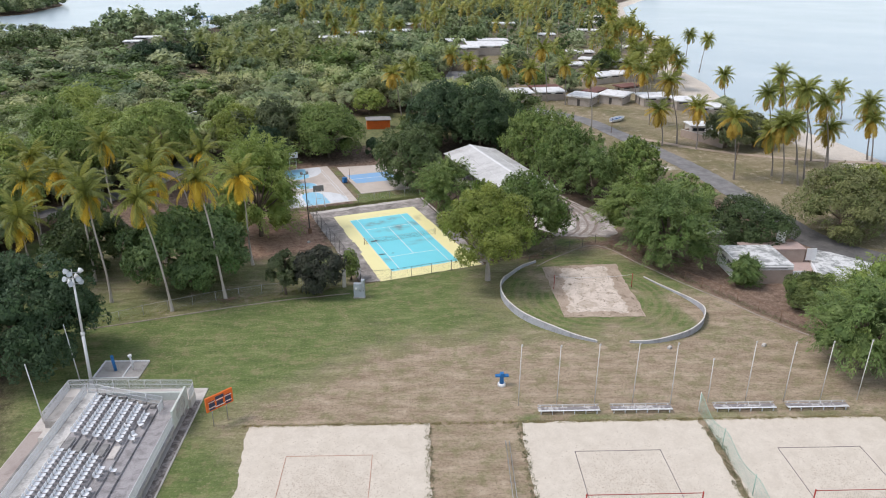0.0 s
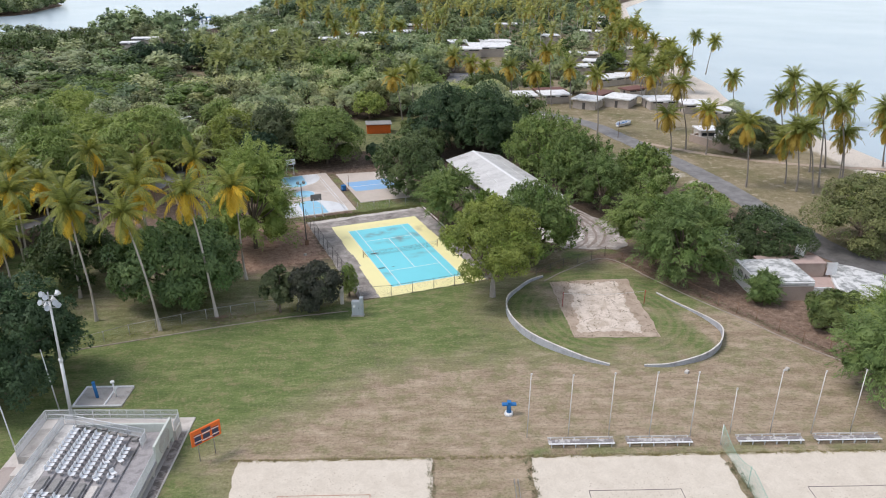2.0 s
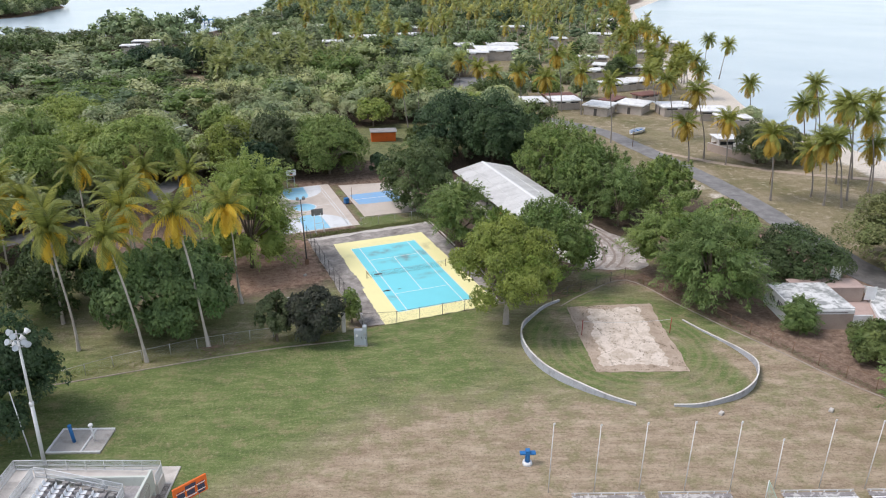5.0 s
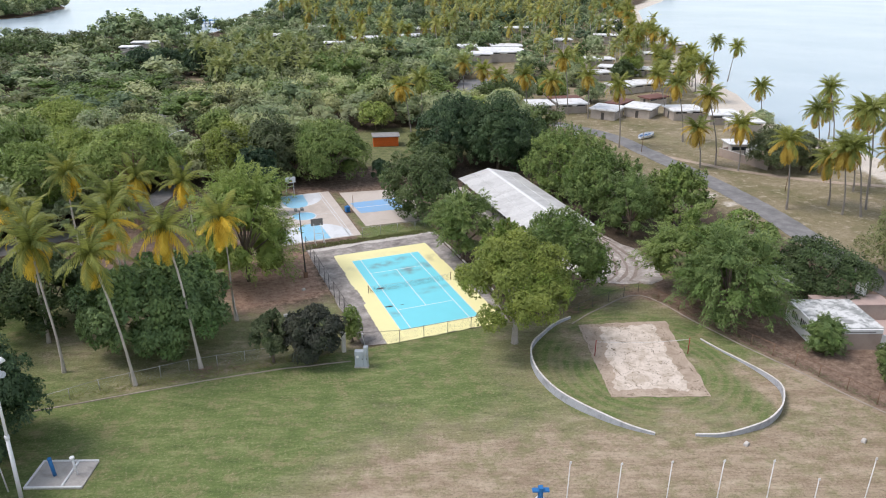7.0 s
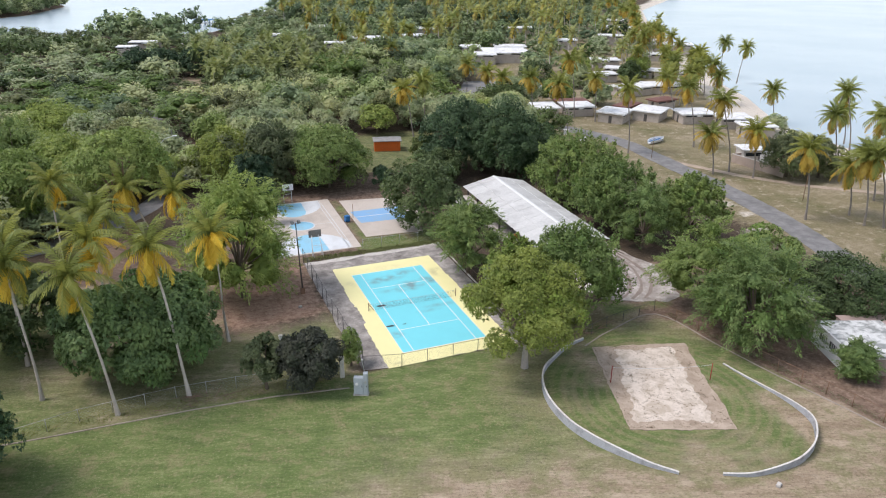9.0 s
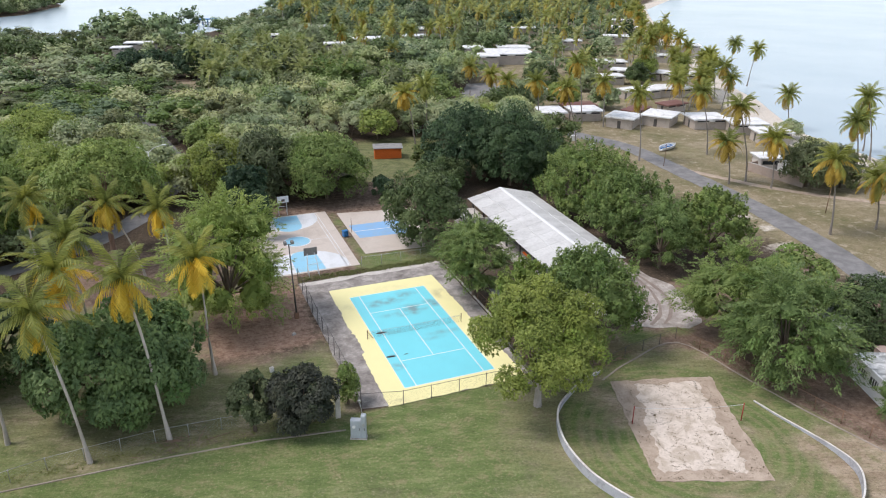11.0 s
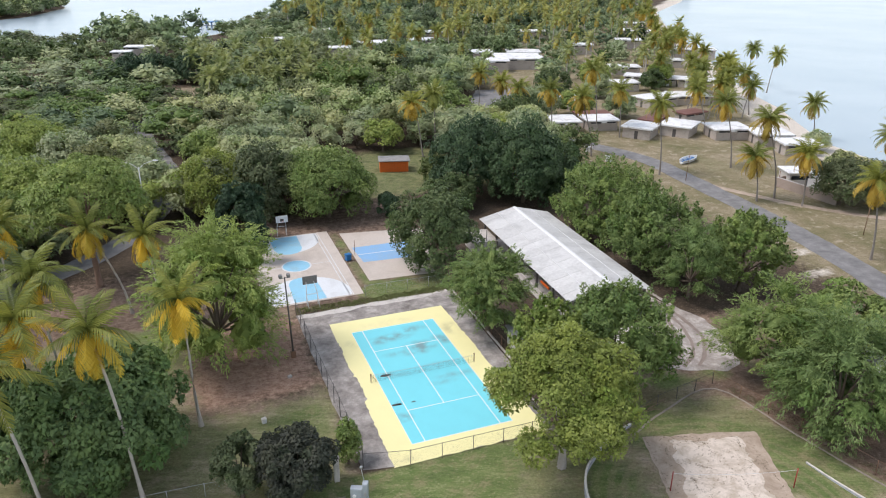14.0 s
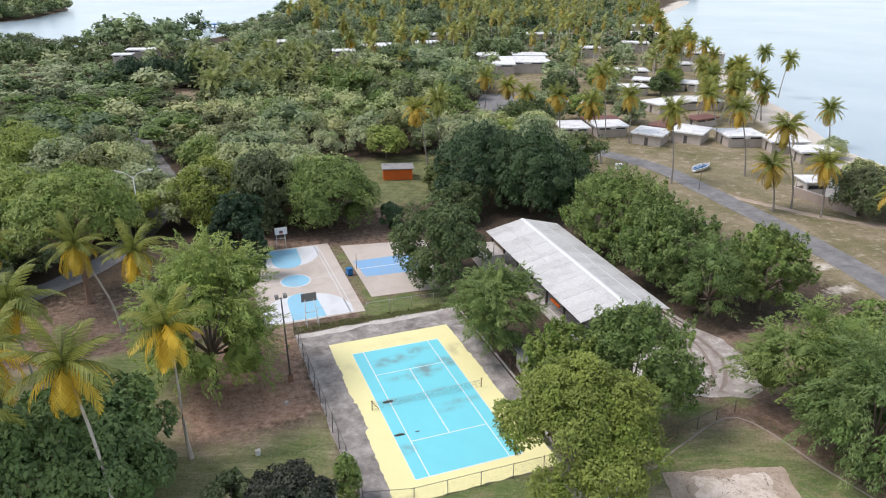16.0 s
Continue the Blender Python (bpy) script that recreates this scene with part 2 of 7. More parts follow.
YELLOW = make_dirty_paint("pale_yellow_court_paint", (0.86, 0.79, 0.41), (0.4, 0.36, 0.22))


def make_ground():
    m, n, l, b = nodes_of("ground_cover", 0.95, 0, 0.1)

    def layer(name):
        a = n.new("ShaderNodeAttribute")
        a.attribute_name = name
        return a.outputs["Fac"]

    big, fine, grit = grain(n, l, 0.09, 8, 0.7), grain(n, l, 1.1, 6, 0.7), grain(n, l, 9, 5, 0.7)
    mow = grain(n, l, 0.7, 7, 0.72, (0.3, 1.0, 1), radians(20.7))
    patch = grain(n, l, 0.42, 8, 0.75)
    dry = ramp(n, l, mow, [(0.34, (0.27, 0.2, 0.14)), (0.5, (0.38, 0.295, 0.212)), (0.66, (0.51, 0.41, 0.305))])
    dry = blend(n, l, span(n, l, patch, 0.47, 0.62, 0, 0.65), dry, (0.21, 0.205, 0.098))
    dry = blend(n, l, span(n, l, patch, 0.3, 0.42, 0.65, 0), dry, (0.6, 0.5, 0.38))
    green = ramp(n, l, mow, [(0.32, (0.092, 0.138, 0.045)), (0.5, (0.15, 0.2, 0.068)), (0.66, (0.24, 0.268, 0.115))])
    green = blend(n, l, span(n, l, patch, 0.5, 0.62, 0, 0.7), green, (0.28, 0.245, 0.135))
    green = blend(n, l, span(n, l, patch, 0.32, 0.42, 0.6, 0), green, (0.075, 0.16, 0.035))
    litter = ramp(n, l, fine, [(0.3, (0.13, 0.085, 0.064)), (0.5, (0.24, 0.165, 0.128)), (0.72, (0.38, 0.28, 0.22))])
    needles = ramp(n, l, fine, [(0.3, (0.24, 0.14, 0.1)), (0.5, (0.4, 0.255, 0.19)), (0.72, (0.54, 0.38, 0.29))])
    soil = ramp(n, l, fine, [(0.3, (0.05, 0.036, 0.028)), (0.7, (0.12, 0.088, 0.066))])
    beach = ramp(n, l, fine, [(0.3, (0.66, 0.58, 0.5)), (0.7, (0.76, 0.7, 0.62))])
    park = ramp(n, l, big, [(0.34, (0.15, 0.145, 0.065)), (0.5, (0.27, 0.225, 0.14)), (0.66, (0.42, 0.345, 0.25))])
    park = blend(n, l, span(n, l, fine, 0.4, 0.75, 0, 0.55), park, (0.22, 0.195, 0.105))
    park = blend(n, l, span(n, l, patch, 0.54, 0.64, 0, 0.7), park, (0.54, 0.46, 0.36))
    park = blend(n, l, span(n, l, patch, 0.34, 0.44, 0.6, 0), park, (0.13, 0.135, 0.06))
    c = soil
    for name, col in (("park", park), ("litter", litter), ("needles", needles), ("dry", dry), ("green", green), ("beach", beach)):
        w = n.new("ShaderNodeMath")
        w.operation = "MULTIPLY_ADD"
        l.new(patch if name in ("dry", "green") else fine, w.inputs[0])
        w.inputs[1].default_value = 1.2
        l.new(layer(name), w.inputs[2])
        c = blend(n, l, span(n, l, w.outputs[0], 0.85, 1.35), c, col)
    # arcs left by mowing round the ringed court
    place = n.new("ShaderNodeNewGeometry")
    shift = n.new("ShaderNodeMapping")
    shift.inputs["Location"].default_value = (-18.5, 31.0, 0)
    l.new(place.outputs["Position"], shift.inputs[0])
    arcs = n.new("ShaderNodeTexWave")
    arcs.wave_type, arcs.rings_direction = "RINGS", "Z"
    arcs.inputs["Scale"].default_value, arcs.inputs["Distortion"].default_value = 0.26, 2.2
    arcs.inputs["Detail"].default_value, arcs.inputs["Detail Scale"].default_value = 3.0, 0.6
    l.new(shift.outputs[0], arcs.inputs["Vector"])
    mown = n.new("ShaderNodeMath")
    mown.operation = "MULTIPLY"
    l.new(span(n, l, arcs.outputs["Fac"], 0.3, 0.9, 0, 0.55), mown.inputs[0])
    l.new(layer("ring"), mown.inputs[1])
    c = blend(n, l, mown.outputs[0], c, blend(n, l, 0.6, c, (0.32, 0.26, 0.16)))
    speck = grain(n, l, 3.4, 8, 0.8)
    c = blend(n, l, span(n, l, speck, 0.53, 0.6, 0, 0.6), c, blend(n, l, 0.62, c, (0.03, 0.025, 0.015)))
    c = blend(n, l, span(n, l, speck, 0.38, 0.45, 0.6, 0), c, blend(n, l, 0.5, c, (0.62, 0.52, 0.38)))
    blade = grain(n, l, 2.2, 6, 0.75, (0.35, 2.4, 1), radians(20.7))
    c = blend(n, l, span(n, l, blade, 0.54, 0.6, 0, 0.45), c, blend(n, l, 0.6, c, (0.04, 0.04, 0.02)))
    c = blend(n, l, span(n, l, grit, 0.35, 0.75, 0, 0.3), c, (0.08, 0.07, 0.04))
    l.new(c, b.inputs["Base Color"])
    bump(n, l, b, grit, 0.6, 0.08)
    return m


GROUND = make_ground()


def make_water():
    m, n, l, b = nodes_of("shallow_sea", 0.22, 0, 0.32)
    f = grain(n, l, 0.012, 4, 0.6)
    c = ramp(n, l, f, [(0.3, (0.31, 0.39, 0.44)), (0.7, (0.38, 0.455, 0.5))])
    l.new(c, b.inputs["Base Color"])
    bump(n, l, b, grain(n, l, 0.9, 5, 0.6, (1, 2.2, 1), 0.6), 0.25, 0.12)
    return m


WATER = make_water()


# ---- building tools ----
FIELD = radians(-20.67)  # the sports field's long side lies at this angle


def uv(u, v):
    """A place in the sports field's own directions: u along the sand courts, v away from them."""
    return 0.936 * u + 0.353 * v, -0.353 * u + 0.936 * v


def part(name, bm, material, parent=None, label="", kind=""):
    if isinstance(bm, bpy.types.Mesh):
        me = bm
    else:
        me = bpy.data.meshes.new(name)
        bm.to_mesh(me)
        bm.free()
    if material and not me.materials:
        me.materials.append(material)
    ob = new(name, me)
    ob.parent = parent
    return tagged(ob, label, kind=kind)


def thing(name, label, category, m=None, group="", kind=""):
    ob = new(name)
    ob.empty_display_size = 0.3
    if m is not None:
        ob.matrix_world = m
    return tagged(ob, label, category, group, kind)


def box(bm, x0, x1, y0, y1, z0, z1, bevel=0.0, m=None):
    vs = [bm.verts.new((x, y, z)) for z in (z0, z1) for y in (y0, y1) for x in (x0, x1)]
    fs = [bm.faces.new([vs[i] for i in q]) for q in ((0, 2, 3, 1), (4, 5, 7, 6), (0, 1, 5, 4), (1, 3, 7, 5), (3, 2, 6, 7), (2, 0, 4, 6))]
    if bevel:
        es = {e for f in fs for e in f.edges}
        out = bmesh.ops.bevel(bm, geom=list(es), offset=bevel, segments=1, affect="EDGES")
        vs = list({v for f in out["faces"] for v in f.verts} | {v for v in vs if v.is_valid})
    if m is not None:
        bmesh.ops.transform(bm, matrix=m, verts=vs)
    return bm


def boxed(*a, **k):
    return box(bmesh.new(), *a, **k)


def tube(bm, p, q, r0, r1=None, n=8, cap=True):
    p, q, r1 = Vector(p), Vector(q), r0 if r1 is None else r1
    turn = (q - p).to_track_quat("Z", "Y")
    rings = []
    for c, r in ((p, r0), (q, r1)):
        rings.append([bm.verts.new(c + turn @ Vector((r * math.cos(k * math.tau / n), r * math.sin(k * math.tau / n), 0))) for k in range(n)])
    for k in range(n):
        bm.faces.new((rings[0][k], rings[0][(k + 1) % n], rings[1][(k + 1) % n], rings[1][k])).smooth = True
    if cap:
        bm.faces.new(rings[0][::-1])
        bm.faces.new(rings[1])
    return bm


def tubed(*a, **k):
    return tube(bmesh.new(), *a, **k)


def bent(bm, pts, radii, n=7):
    """A tube through several points."""
    pts = [Vector(p) for p in pts]
    rings = []
    for i, (c, r) in enumerate(zip(pts, radii)):
        turn = (pts[min(i + 1, len(pts) - 1)] - pts[max(i - 1, 0)]).to_track_quat("Z", "Y")
        rings.append([bm.verts.new(c + turn @ Vector((r * math.cos(k * math.tau / n), r * math.sin(k * math.tau / n), 0))) for k in range(n)])
    for a, b in zip(rings, rings[1:]):
        for k in range(n):
            bm.faces.new((a[k], a[(k + 1) % n], b[(k + 1) % n], b[k])).smooth = True
    bm.faces.new(rings[-1])
    return bm


def slab(pts, z0, z1):
    """A flat plate from its outline (anticlockwise) with the given bottom and top."""
    bm = bmesh.new()
    lo, hi = [bm.verts.new((x, y, z0)) for x, y in pts], [bm.verts.new((x, y, z1)) for x, y in pts]
    bm.faces.new(hi)
    for k in range(len(pts)):
        j = (k + 1) % len(pts)
        bm.faces.new((lo[k], lo[j], hi[j], hi[k]))
    bmesh.ops.recalc_face_normals(bm, faces=bm.faces)
    return bm


def ragged(pts, step, rough, seed):
    """The outline of pts with its edges broken up by noise."""
    out, n = [], len(pts)
    for k in range(n):
        a, b = Vector((*pts[k], 0)), Vector((*pts[(k + 1) % n], 0))
        d = b - a
        side = Vector((-d.y, d.x, 0)).normalized()
        m = max(1, int(d.length / step))
        for i in range(m):
            p = a + d * (i / m)
            w = noise.noise(Vector((p.x * 0.5, p.y * 0.5, seed))) + 0.6 * noise.noise(Vector((p.x * 1.7, p.y * 1.7, seed + 5)))
            p = p + side * rough * w
            out.append((p.x, p.y))
    return out


def smooth_line(pts, n=8):
    """A soft curve through the points (Catmull-Rom)."""
    p = [np.array(q, float) for q in pts]
    p = [2 * p[0] - p[1]] + p + [2 * p[-1] - p[-2]]
    out = []
    for i in range(1, len(p) - 2):
        for k in range(n):
            t = k / n
            out.append(0.5 * (2 * p[i] + (p[i + 1] - p[i - 1]) * t + (2 * p[i - 1] - 5 * p[i] + 4 * p[i + 1] - p[i + 2]) * t**2 + (3 * p[i] - p[i - 1] - 3 * p[i + 1] + p[i + 2]) * t**3))
    out.append(p[-2])
    return [tuple(float(v) for v in q) for q in out]


def ribbon(pts, width, z0, z1, rough=0.0, seed=0):
    """A strip of ground cover along a line; width may be one for each point."""
    pts = [Vector((*p[:2], 0)) for p in pts]
    ws = width if isinstance(width, (list, tuple)) else [width] * len(pts)
    left, right = [], []
    for i, p in enumerate(pts):
        d = (pts[min(i + 1, len(pts) - 1)] - pts[max(i - 1, 0)]).normalized()
        s = Vector((-d.y, d.x, 0))
        w = ws[i] / 2
        left.append(p + s * (w + rough * noise.noise(Vector((p.x * 0.4, p.y * 0.4, seed)))))
        right.append(p - s * (w + rough * noise.noise(Vector((p.x * 0.4, p.y * 0.4, seed + 9)))))
    bm = bmesh.new()
    rows = [[bm.verts.new((q.x, q.y, z)) for q, z in ((a, z0), (a, z1), (b, z1), (b, z0))] for a, b in zip(left, right)]
    for a, b in zip(rows, rows[1:]):
        for k in range(3):
            bm.faces.new((a[k], a[k + 1], b[k + 1], b[k]))
    bmesh.ops.recalc_face_normals(bm, faces=bm.faces)
    return bm


def quads(name, v, tone=None):
    """One mesh of loose faces; v: faces x corners x 3; tone: a shade for each face."""
    n, k = v.shape[:2]
    me = bpy.data.meshes.new(name)
    me.vertices.add(k * n)
    me.vertices.foreach_set("co", np.ascontiguousarray(v, np.float32).ravel())
    me.loops.add(k * n)
    me.loops.foreach_set("vertex_index", np.arange(k * n, dtype=np.int32))
    me.polygons.add(n)
    me.polygons.foreach_set("loop_start", np.arange(0, k * n, k, dtype=np.int32))
    me.update(calc_edges=True)
    if tone is not None:
        me.attributes.new("tone", "FLOAT", "POINT").data.foreach_set("value", np.repeat(np.asarray(tone, np.float32), k))
    return me


def unit(a):
    return a / (np.linalg.norm(a, axis=-1, keepdims=True) + 1e-9)


def leaves(rng, centre, normal, length, width, along=None):
    """Small pointed leaves, one triangle each, a little curled."""
    n = len(centre)
    t = unit(np.cross(normal, rng.normal(size=(n, 3)))) if along is None else unit(along)
    s = unit(np.cross(normal, t))
    ln, wd = np.asarray(length).reshape(-1, 1), np.asarray(width).reshape(-1, 1)
    skew = rng.uniform(-0.3, 0.3, (n, 1)) * ln
    return np.stack([centre - t * ln * 0.45 + s * wd * 0.6, centre - t * (ln * 0.45 + skew) - s * wd * 0.6, centre + t * ln * 0.6], 1)


# ---- trees ----
def ball(level):
    bm = bmesh.new()
    bmesh.ops.create_icosphere(bm, subdivisions=level, radius=1.0)
    v = np.array([[w.co[:] for w in f.verts] for f in bm.faces])
    bm.free()
    return v


BALLS = {k: ball(k) for k in (1, 2, 3)}


def inner_leaves(rng, c, r, level, floor=0.2):
    """Overlapping broad leaves that close the inside of each lobe."""
    out = []
    for p, q in zip(c, r):
        v = BALLS[level] @ np.array(Euler(rng.uniform(0, 6.28, 3)).to_matrix()).T
        mid = v.mean(1, keepdims=True)
        n = len(v)
        v = mid * rng.uniform(0.74, 1.04, (n, 1, 1)) + (v - mid) * rng.uniform(1.0, 1.45, (n, 1, 1)) + rng.normal(size=v.shape) * 0.12 / level
        out.append(v * q + p)
    out = np.concatenate(out)
    out[:, :, 2] = np.maximum(out[:, :, 2], floor + 0.2 * rng.uniform(size=out.shape[:2]))
    return out


# how a leaf clump is shaped: pull of its axis upwards, radius in metres, length along the axis, side width, depth, hang of the leaves
HABITS = {
    "broad": (0.75, 0.95, 0.80, 1.0, 1.0, 0.15),
    "layered": (0.62, 1.0, 0.5, 1.2, 1.0, 0.3),
    "upright": (1.10, 0.85, 1.75, 0.8, 0.8, -0.5),
    "rosette": (0.60, 0.85, 0.75, 1.0, 1.0, 0.55),
    "feather": (0.10, 0.9, 0.42, 0.62, 2.0, 0.4),
}


def crown_leaves(rng, radius, low, high, count, leaf, habit="broad", lobes=14, core=0.62, level=2, twig=1.0, spread=1.0, ruffle=0.3):
    """The leaves of a crown between two heights: uneven lobes, each clothed with domed leaf clumps, with dark gaps between.
    Gives the faces, the lobes' centres and a shade for each face that is the same within one clump."""
    half = (high - low) / 2
    k = np.arange(lobes) + 0.5
    up = 1 - (1.85 if low < 1.3 else 1.5) * k / lobes
    ang = k * 2.39996 + rng.uniform(-0.5, 0.5, lobes)
    flat_r = np.sqrt(np.clip(1 - np.where(up > 0, up * up, np.abs(up) ** 2.8), 0, 1))
    d = np.stack([np.cos(ang) * flat_r, np.sin(ang) * flat_r, up], 1)
    big = rng.uniform(0.24, 0.47, lobes)
    tall = max(half, 0.62 * radius)
    lift, size, deep, side, reach_out, hang = HABITS[habit]
    size *= twig
    room = 1 - 0.5 * size / max(radius, 2.0)
    c = d * (1 - big[:, None] * 0.9) * rng.uniform(0.82, 1.16, (lobes, 1)) * (radius * room, radius * room, half * room) + (0, 0, low + half)
    reach = big[:, None] * (radius, radius, tall * 0.85)
    inner = inner_leaves(rng, c, reach * core, level, max(0.2, low * 0.6))
    centres, axes, outs = [], [], []
    for j in range(lobes):
        area = 12.6 * big[j] ** 2 * radius * (radius + tall * 0.85) / 2
        m = max(5, int(area / (size * size * 1.5 * max(side * reach_out, 0.9)) * spread))
        i = np.arange(m) + 0.5
        h = 1 - 2 * i / m
        g = i * 2.39996 + rng.uniform(0, 6.28)
        q = np.sqrt(1 - h * h)
        e = unit(np.stack([q * np.cos(g), q * np.sin(g), h], 1) + rng.normal(size=(m, 3)) * 0.12)
        e = e[(e @ d[j] > -0.35) & (e[:, 2] > -0.55)]
        p = c[j] + e * reach[j] * rng.uniform(0.6, 1.2, (len(e), 1))
        depth = np.min(np.stack([np.linalg.norm((p - c[o]) / reach[o], axis=1) for o in range(lobes) if o != j]), 0)
        keep = (depth > 0.7) & (rng.random(len(e)) < 0.5 + 0.5 * spread)
        centres.append(p[keep])
        outs.append(unit(e[keep] + d[j] * 0.5))
        axes.append(unit(e[keep] * 0.7 + d[j] * 0.25 + (0, 0, lift) + rng.normal(size=(int(keep.sum()), 3)) * 0.16))
    mid, axis, out = np.concatenate(centres), np.concatenate(axes), np.concatenate(outs)
    m = len(mid)
    flank = unit(np.cross(out, (0, 0, 1)) + 1e-4)
    if habit == "feather":
        ahead = unit(out * (1, 1, 0.4) + rng.normal(size=(m, 3)) * 0.25)
        axis = unit(np.cross(flank, ahead))
    ahead = unit(np.cross(axis, flank))
    flank = unit(np.cross(ahead, axis))
    ahead *= np.sign((ahead * out).sum(1, keepdims=True)) + 1e-6
    r = size * rng.uniform(0.55, 1.35, m)
    shade = np.clip(rng.normal(size=m) * 0.24, -0.6, 0.5)
    own = rng.choice(m, count, p=r**2 / (r**2).sum())
    f = rng.normal(size=(count, 3))
    f[:, 2] = np.abs(f[:, 2]) * 1.15 - 0.18
    f = unit(f) * rng.uniform(0.45, 1.12, (count, 1)) ** 0.5
    A, F, W, rr = axis[own], flank[own], ahead[own], r[own][:, None]
    taper = 1 - (0.55 if habit == "upright" else 0) * np.clip(f[:, 2:], 0, 1)
    p = mid[own] + (F * f[:, :1] * side * taper + W * f[:, 1:2] * reach_out * taper + A * f[:, 2:] * deep) * rr
    p[:, 2] -= hang * 0.4 * r[own] * (f[:, 0] ** 2 + f[:, 1] ** 2) * (reach_out if habit == "feather" else 1)
    p[:, 2] = np.maximum(p[:, 2], 0.3)
    ray = F * f[:, :1] + W * f[:, 1:2]
    nrm = unit(A * (0.45 + f[:, 2:]) + ray * 0.55 + (0, 0, 0.25) + rng.normal(size=(count, 3)) * ruffle)
    along = unit(ray * 0.8 + (0, 0, -hang * 0.8) + W * (0.9 if habit == "feather" else 0.0) + rng.normal(size=(count, 3)) * 0.45)
    s = leaf * rng.uniform(0.7, 1.3, count)
    slim = 0.4 if habit == "feather" else 0.62
    faces = leaves(rng, p, nrm, s * (1.6 if habit == "feather" else 1.15), s * rng.uniform(slim, slim + 0.25, count), along)
    # inner leaves get a darker tone, imitating shade inside the crown
    return np.concatenate([faces, inner]), c, np.concatenate([shade[own], np.full(len(inner), -0.15)])


def limbs(rng, centres, high, girth, low, lean=(0, 0)):
    bm = bmesh.new()
    fork = Vector((lean[0] * 0.4, lean[1] * 0.4, max(low * 1.1, high * 0.24)))
    bent(bm, [(0, 0, -0.25), (0.06 * girth, 0, 0.25), fork * 0.55, fork], [girth * 1.55, girth * 1.1, girth * 0.9, girth * 0.8], 8)
    for k in rng.choice(len(centres), min(14, len(centres)), replace=False):
        tip = Vector(centres[k]) * 1.06
        mid = fork.lerp(tip, 0.5) + Vector((0, 0, 0.1 * high * rng.uniform(-0.4, 0.8)))
        bent(bm, [fork - Vector((0, 0, 0.3)), mid, tip], [girth * 0.55, girth * 0.3, girth * 0.08], 5)
    return bm


LEAF_HABIT = {"leaf_dark": "broad", "leaf_mango": "rosette", "leaf_bay": "upright", "leaf_purple_brown": "rosette", "leaf_deep_green": "rosette", "leaf_olive": "broad", "leaf_mid": "layered", "leaf_feathery": "feather", "leaf_fresh_green": "layered"}


def broadleaf(x, y, radius, high, low, leaf_mat, seed, label, count=7000, leaf=0.42, weeping=0.0, girth=None, name="tree", category="tree", group="", core=0.5, habit=None, bark=None, twig=1.0, spread=None):
    rng = np.random.default_rng(seed)
    habit = habit or ("feather" if weeping > 0.9 else LEAF_HABIT.get(leaf_mat.name, "broad"))
    lobes = int(np.clip(4 + radius * 1.7, 8, 18))
    drooping = habit in ("feather", "layered")
    foot = low - 0.11 * high if low < 0.9 else low
    spread, core = spread or (1.0 if drooping else 0.78), max(core + (0.12 if drooping else 0), 0.74 if radius < 4.5 else 0)
    v, c, tone = crown_leaves(rng, radius, foot, high, int(count * 0.95), leaf, habit, lobes, core, 2, twig * float(np.clip(radius / 5.6, 0.5, 1.1)), spread)
    ob = thing(name, label, category, pose(x, y, 0, 0, 0, float(rng.uniform(0, 0.01))), group)
    part("trunk", limbs(rng, c, high, girth or 0.035 * radius + 0.1, low), bark or BARK, ob)
    part("crown", quads("crown", v, tone), leaf_mat, ob)
    return ob


def frond(rng, length, droop, leaflets, width, fall=1.0):
    """One feather-shaped palm leaf that leaves the origin along +x and bends down."""
    t = np.linspace(0.0, 1.0, leaflets + 1)
    px = length * np.sin(np.minimum(t * (1.0 + 0.25 * droop), 1.35)) / max(np.sin(min(1.0 + 0.25 * droop, 1.35)), 0.5) * 0.95
    pz = -droop * length * 0.52 * t**1.9
    spine = np.stack([px, 0 * t, pz], 1)
    out = []
    mid, step = (spine[1:] + spine[:-1]) / 2, spine[1:] - spine[:-1]
    reach = width * np.sin(np.clip(0.18 + 0.86 * t[1:], 0, 1) * math.pi) ** 0.6
    for side in (-1, 1):
        tip = mid + np.stack([0.42 * reach, side * reach * 0.62, -fall * reach * rng.uniform(0.6, 0.95, leaflets)], 1)
        root0, root1 = mid - step * 0.5, mid + step * 0.4
        out.append(np.stack([root0, root1, tip + step * 0.3, tip - step * 0.16], 1))
    rib = 0.035
    out.append(np.stack([spine[:-1] + (0, -rib, 0.02), spine[1:] + (0, -rib * 0.6, 0.02), spine[1:] + (0, rib * 0.6, 0.02), spine[:-1] + (0, rib, 0.02)], 1))
    return np.concatenate(out)


def turned(v, yaw, pitch):
    m = np.array(Euler((0, -pitch, yaw)).to_matrix())
    return v @ m.T


def trunk_line(base, top, sway, n=7):
    """A palm's stem: swings out at the foot and straightens upwards."""
    b, t = Vector(base), Vector(top)
    return [b.lerp(t, k / n) + Vector((t.x - b.x, t.y - b.y, 0)) * 0.16 * math.sin(math.pi * k / n) * -1 + Vector((sway, -sway, 0)) * math.sin(2 * math.pi * k / n) * 0.3 for k in range(n + 1)]


def frond_layout(rng, count, yellow):
    """Yaw, pitch, droop and age for each leaf of a palm's crown; the old ones hang."""
    rows = []
    for k in range(count):
        age = (k + 0.5) / count
        rows.append((k * 2.39996 + rng.uniform(-0.3, 0.3), radians(84 - 150 * age**1.1 + rng.uniform(-11, 11)), 1.25 + 0.75 * age + rng.uniform(-0.2, 0.2), age > 1 - yellow))
    return rows


FRONDS = {}


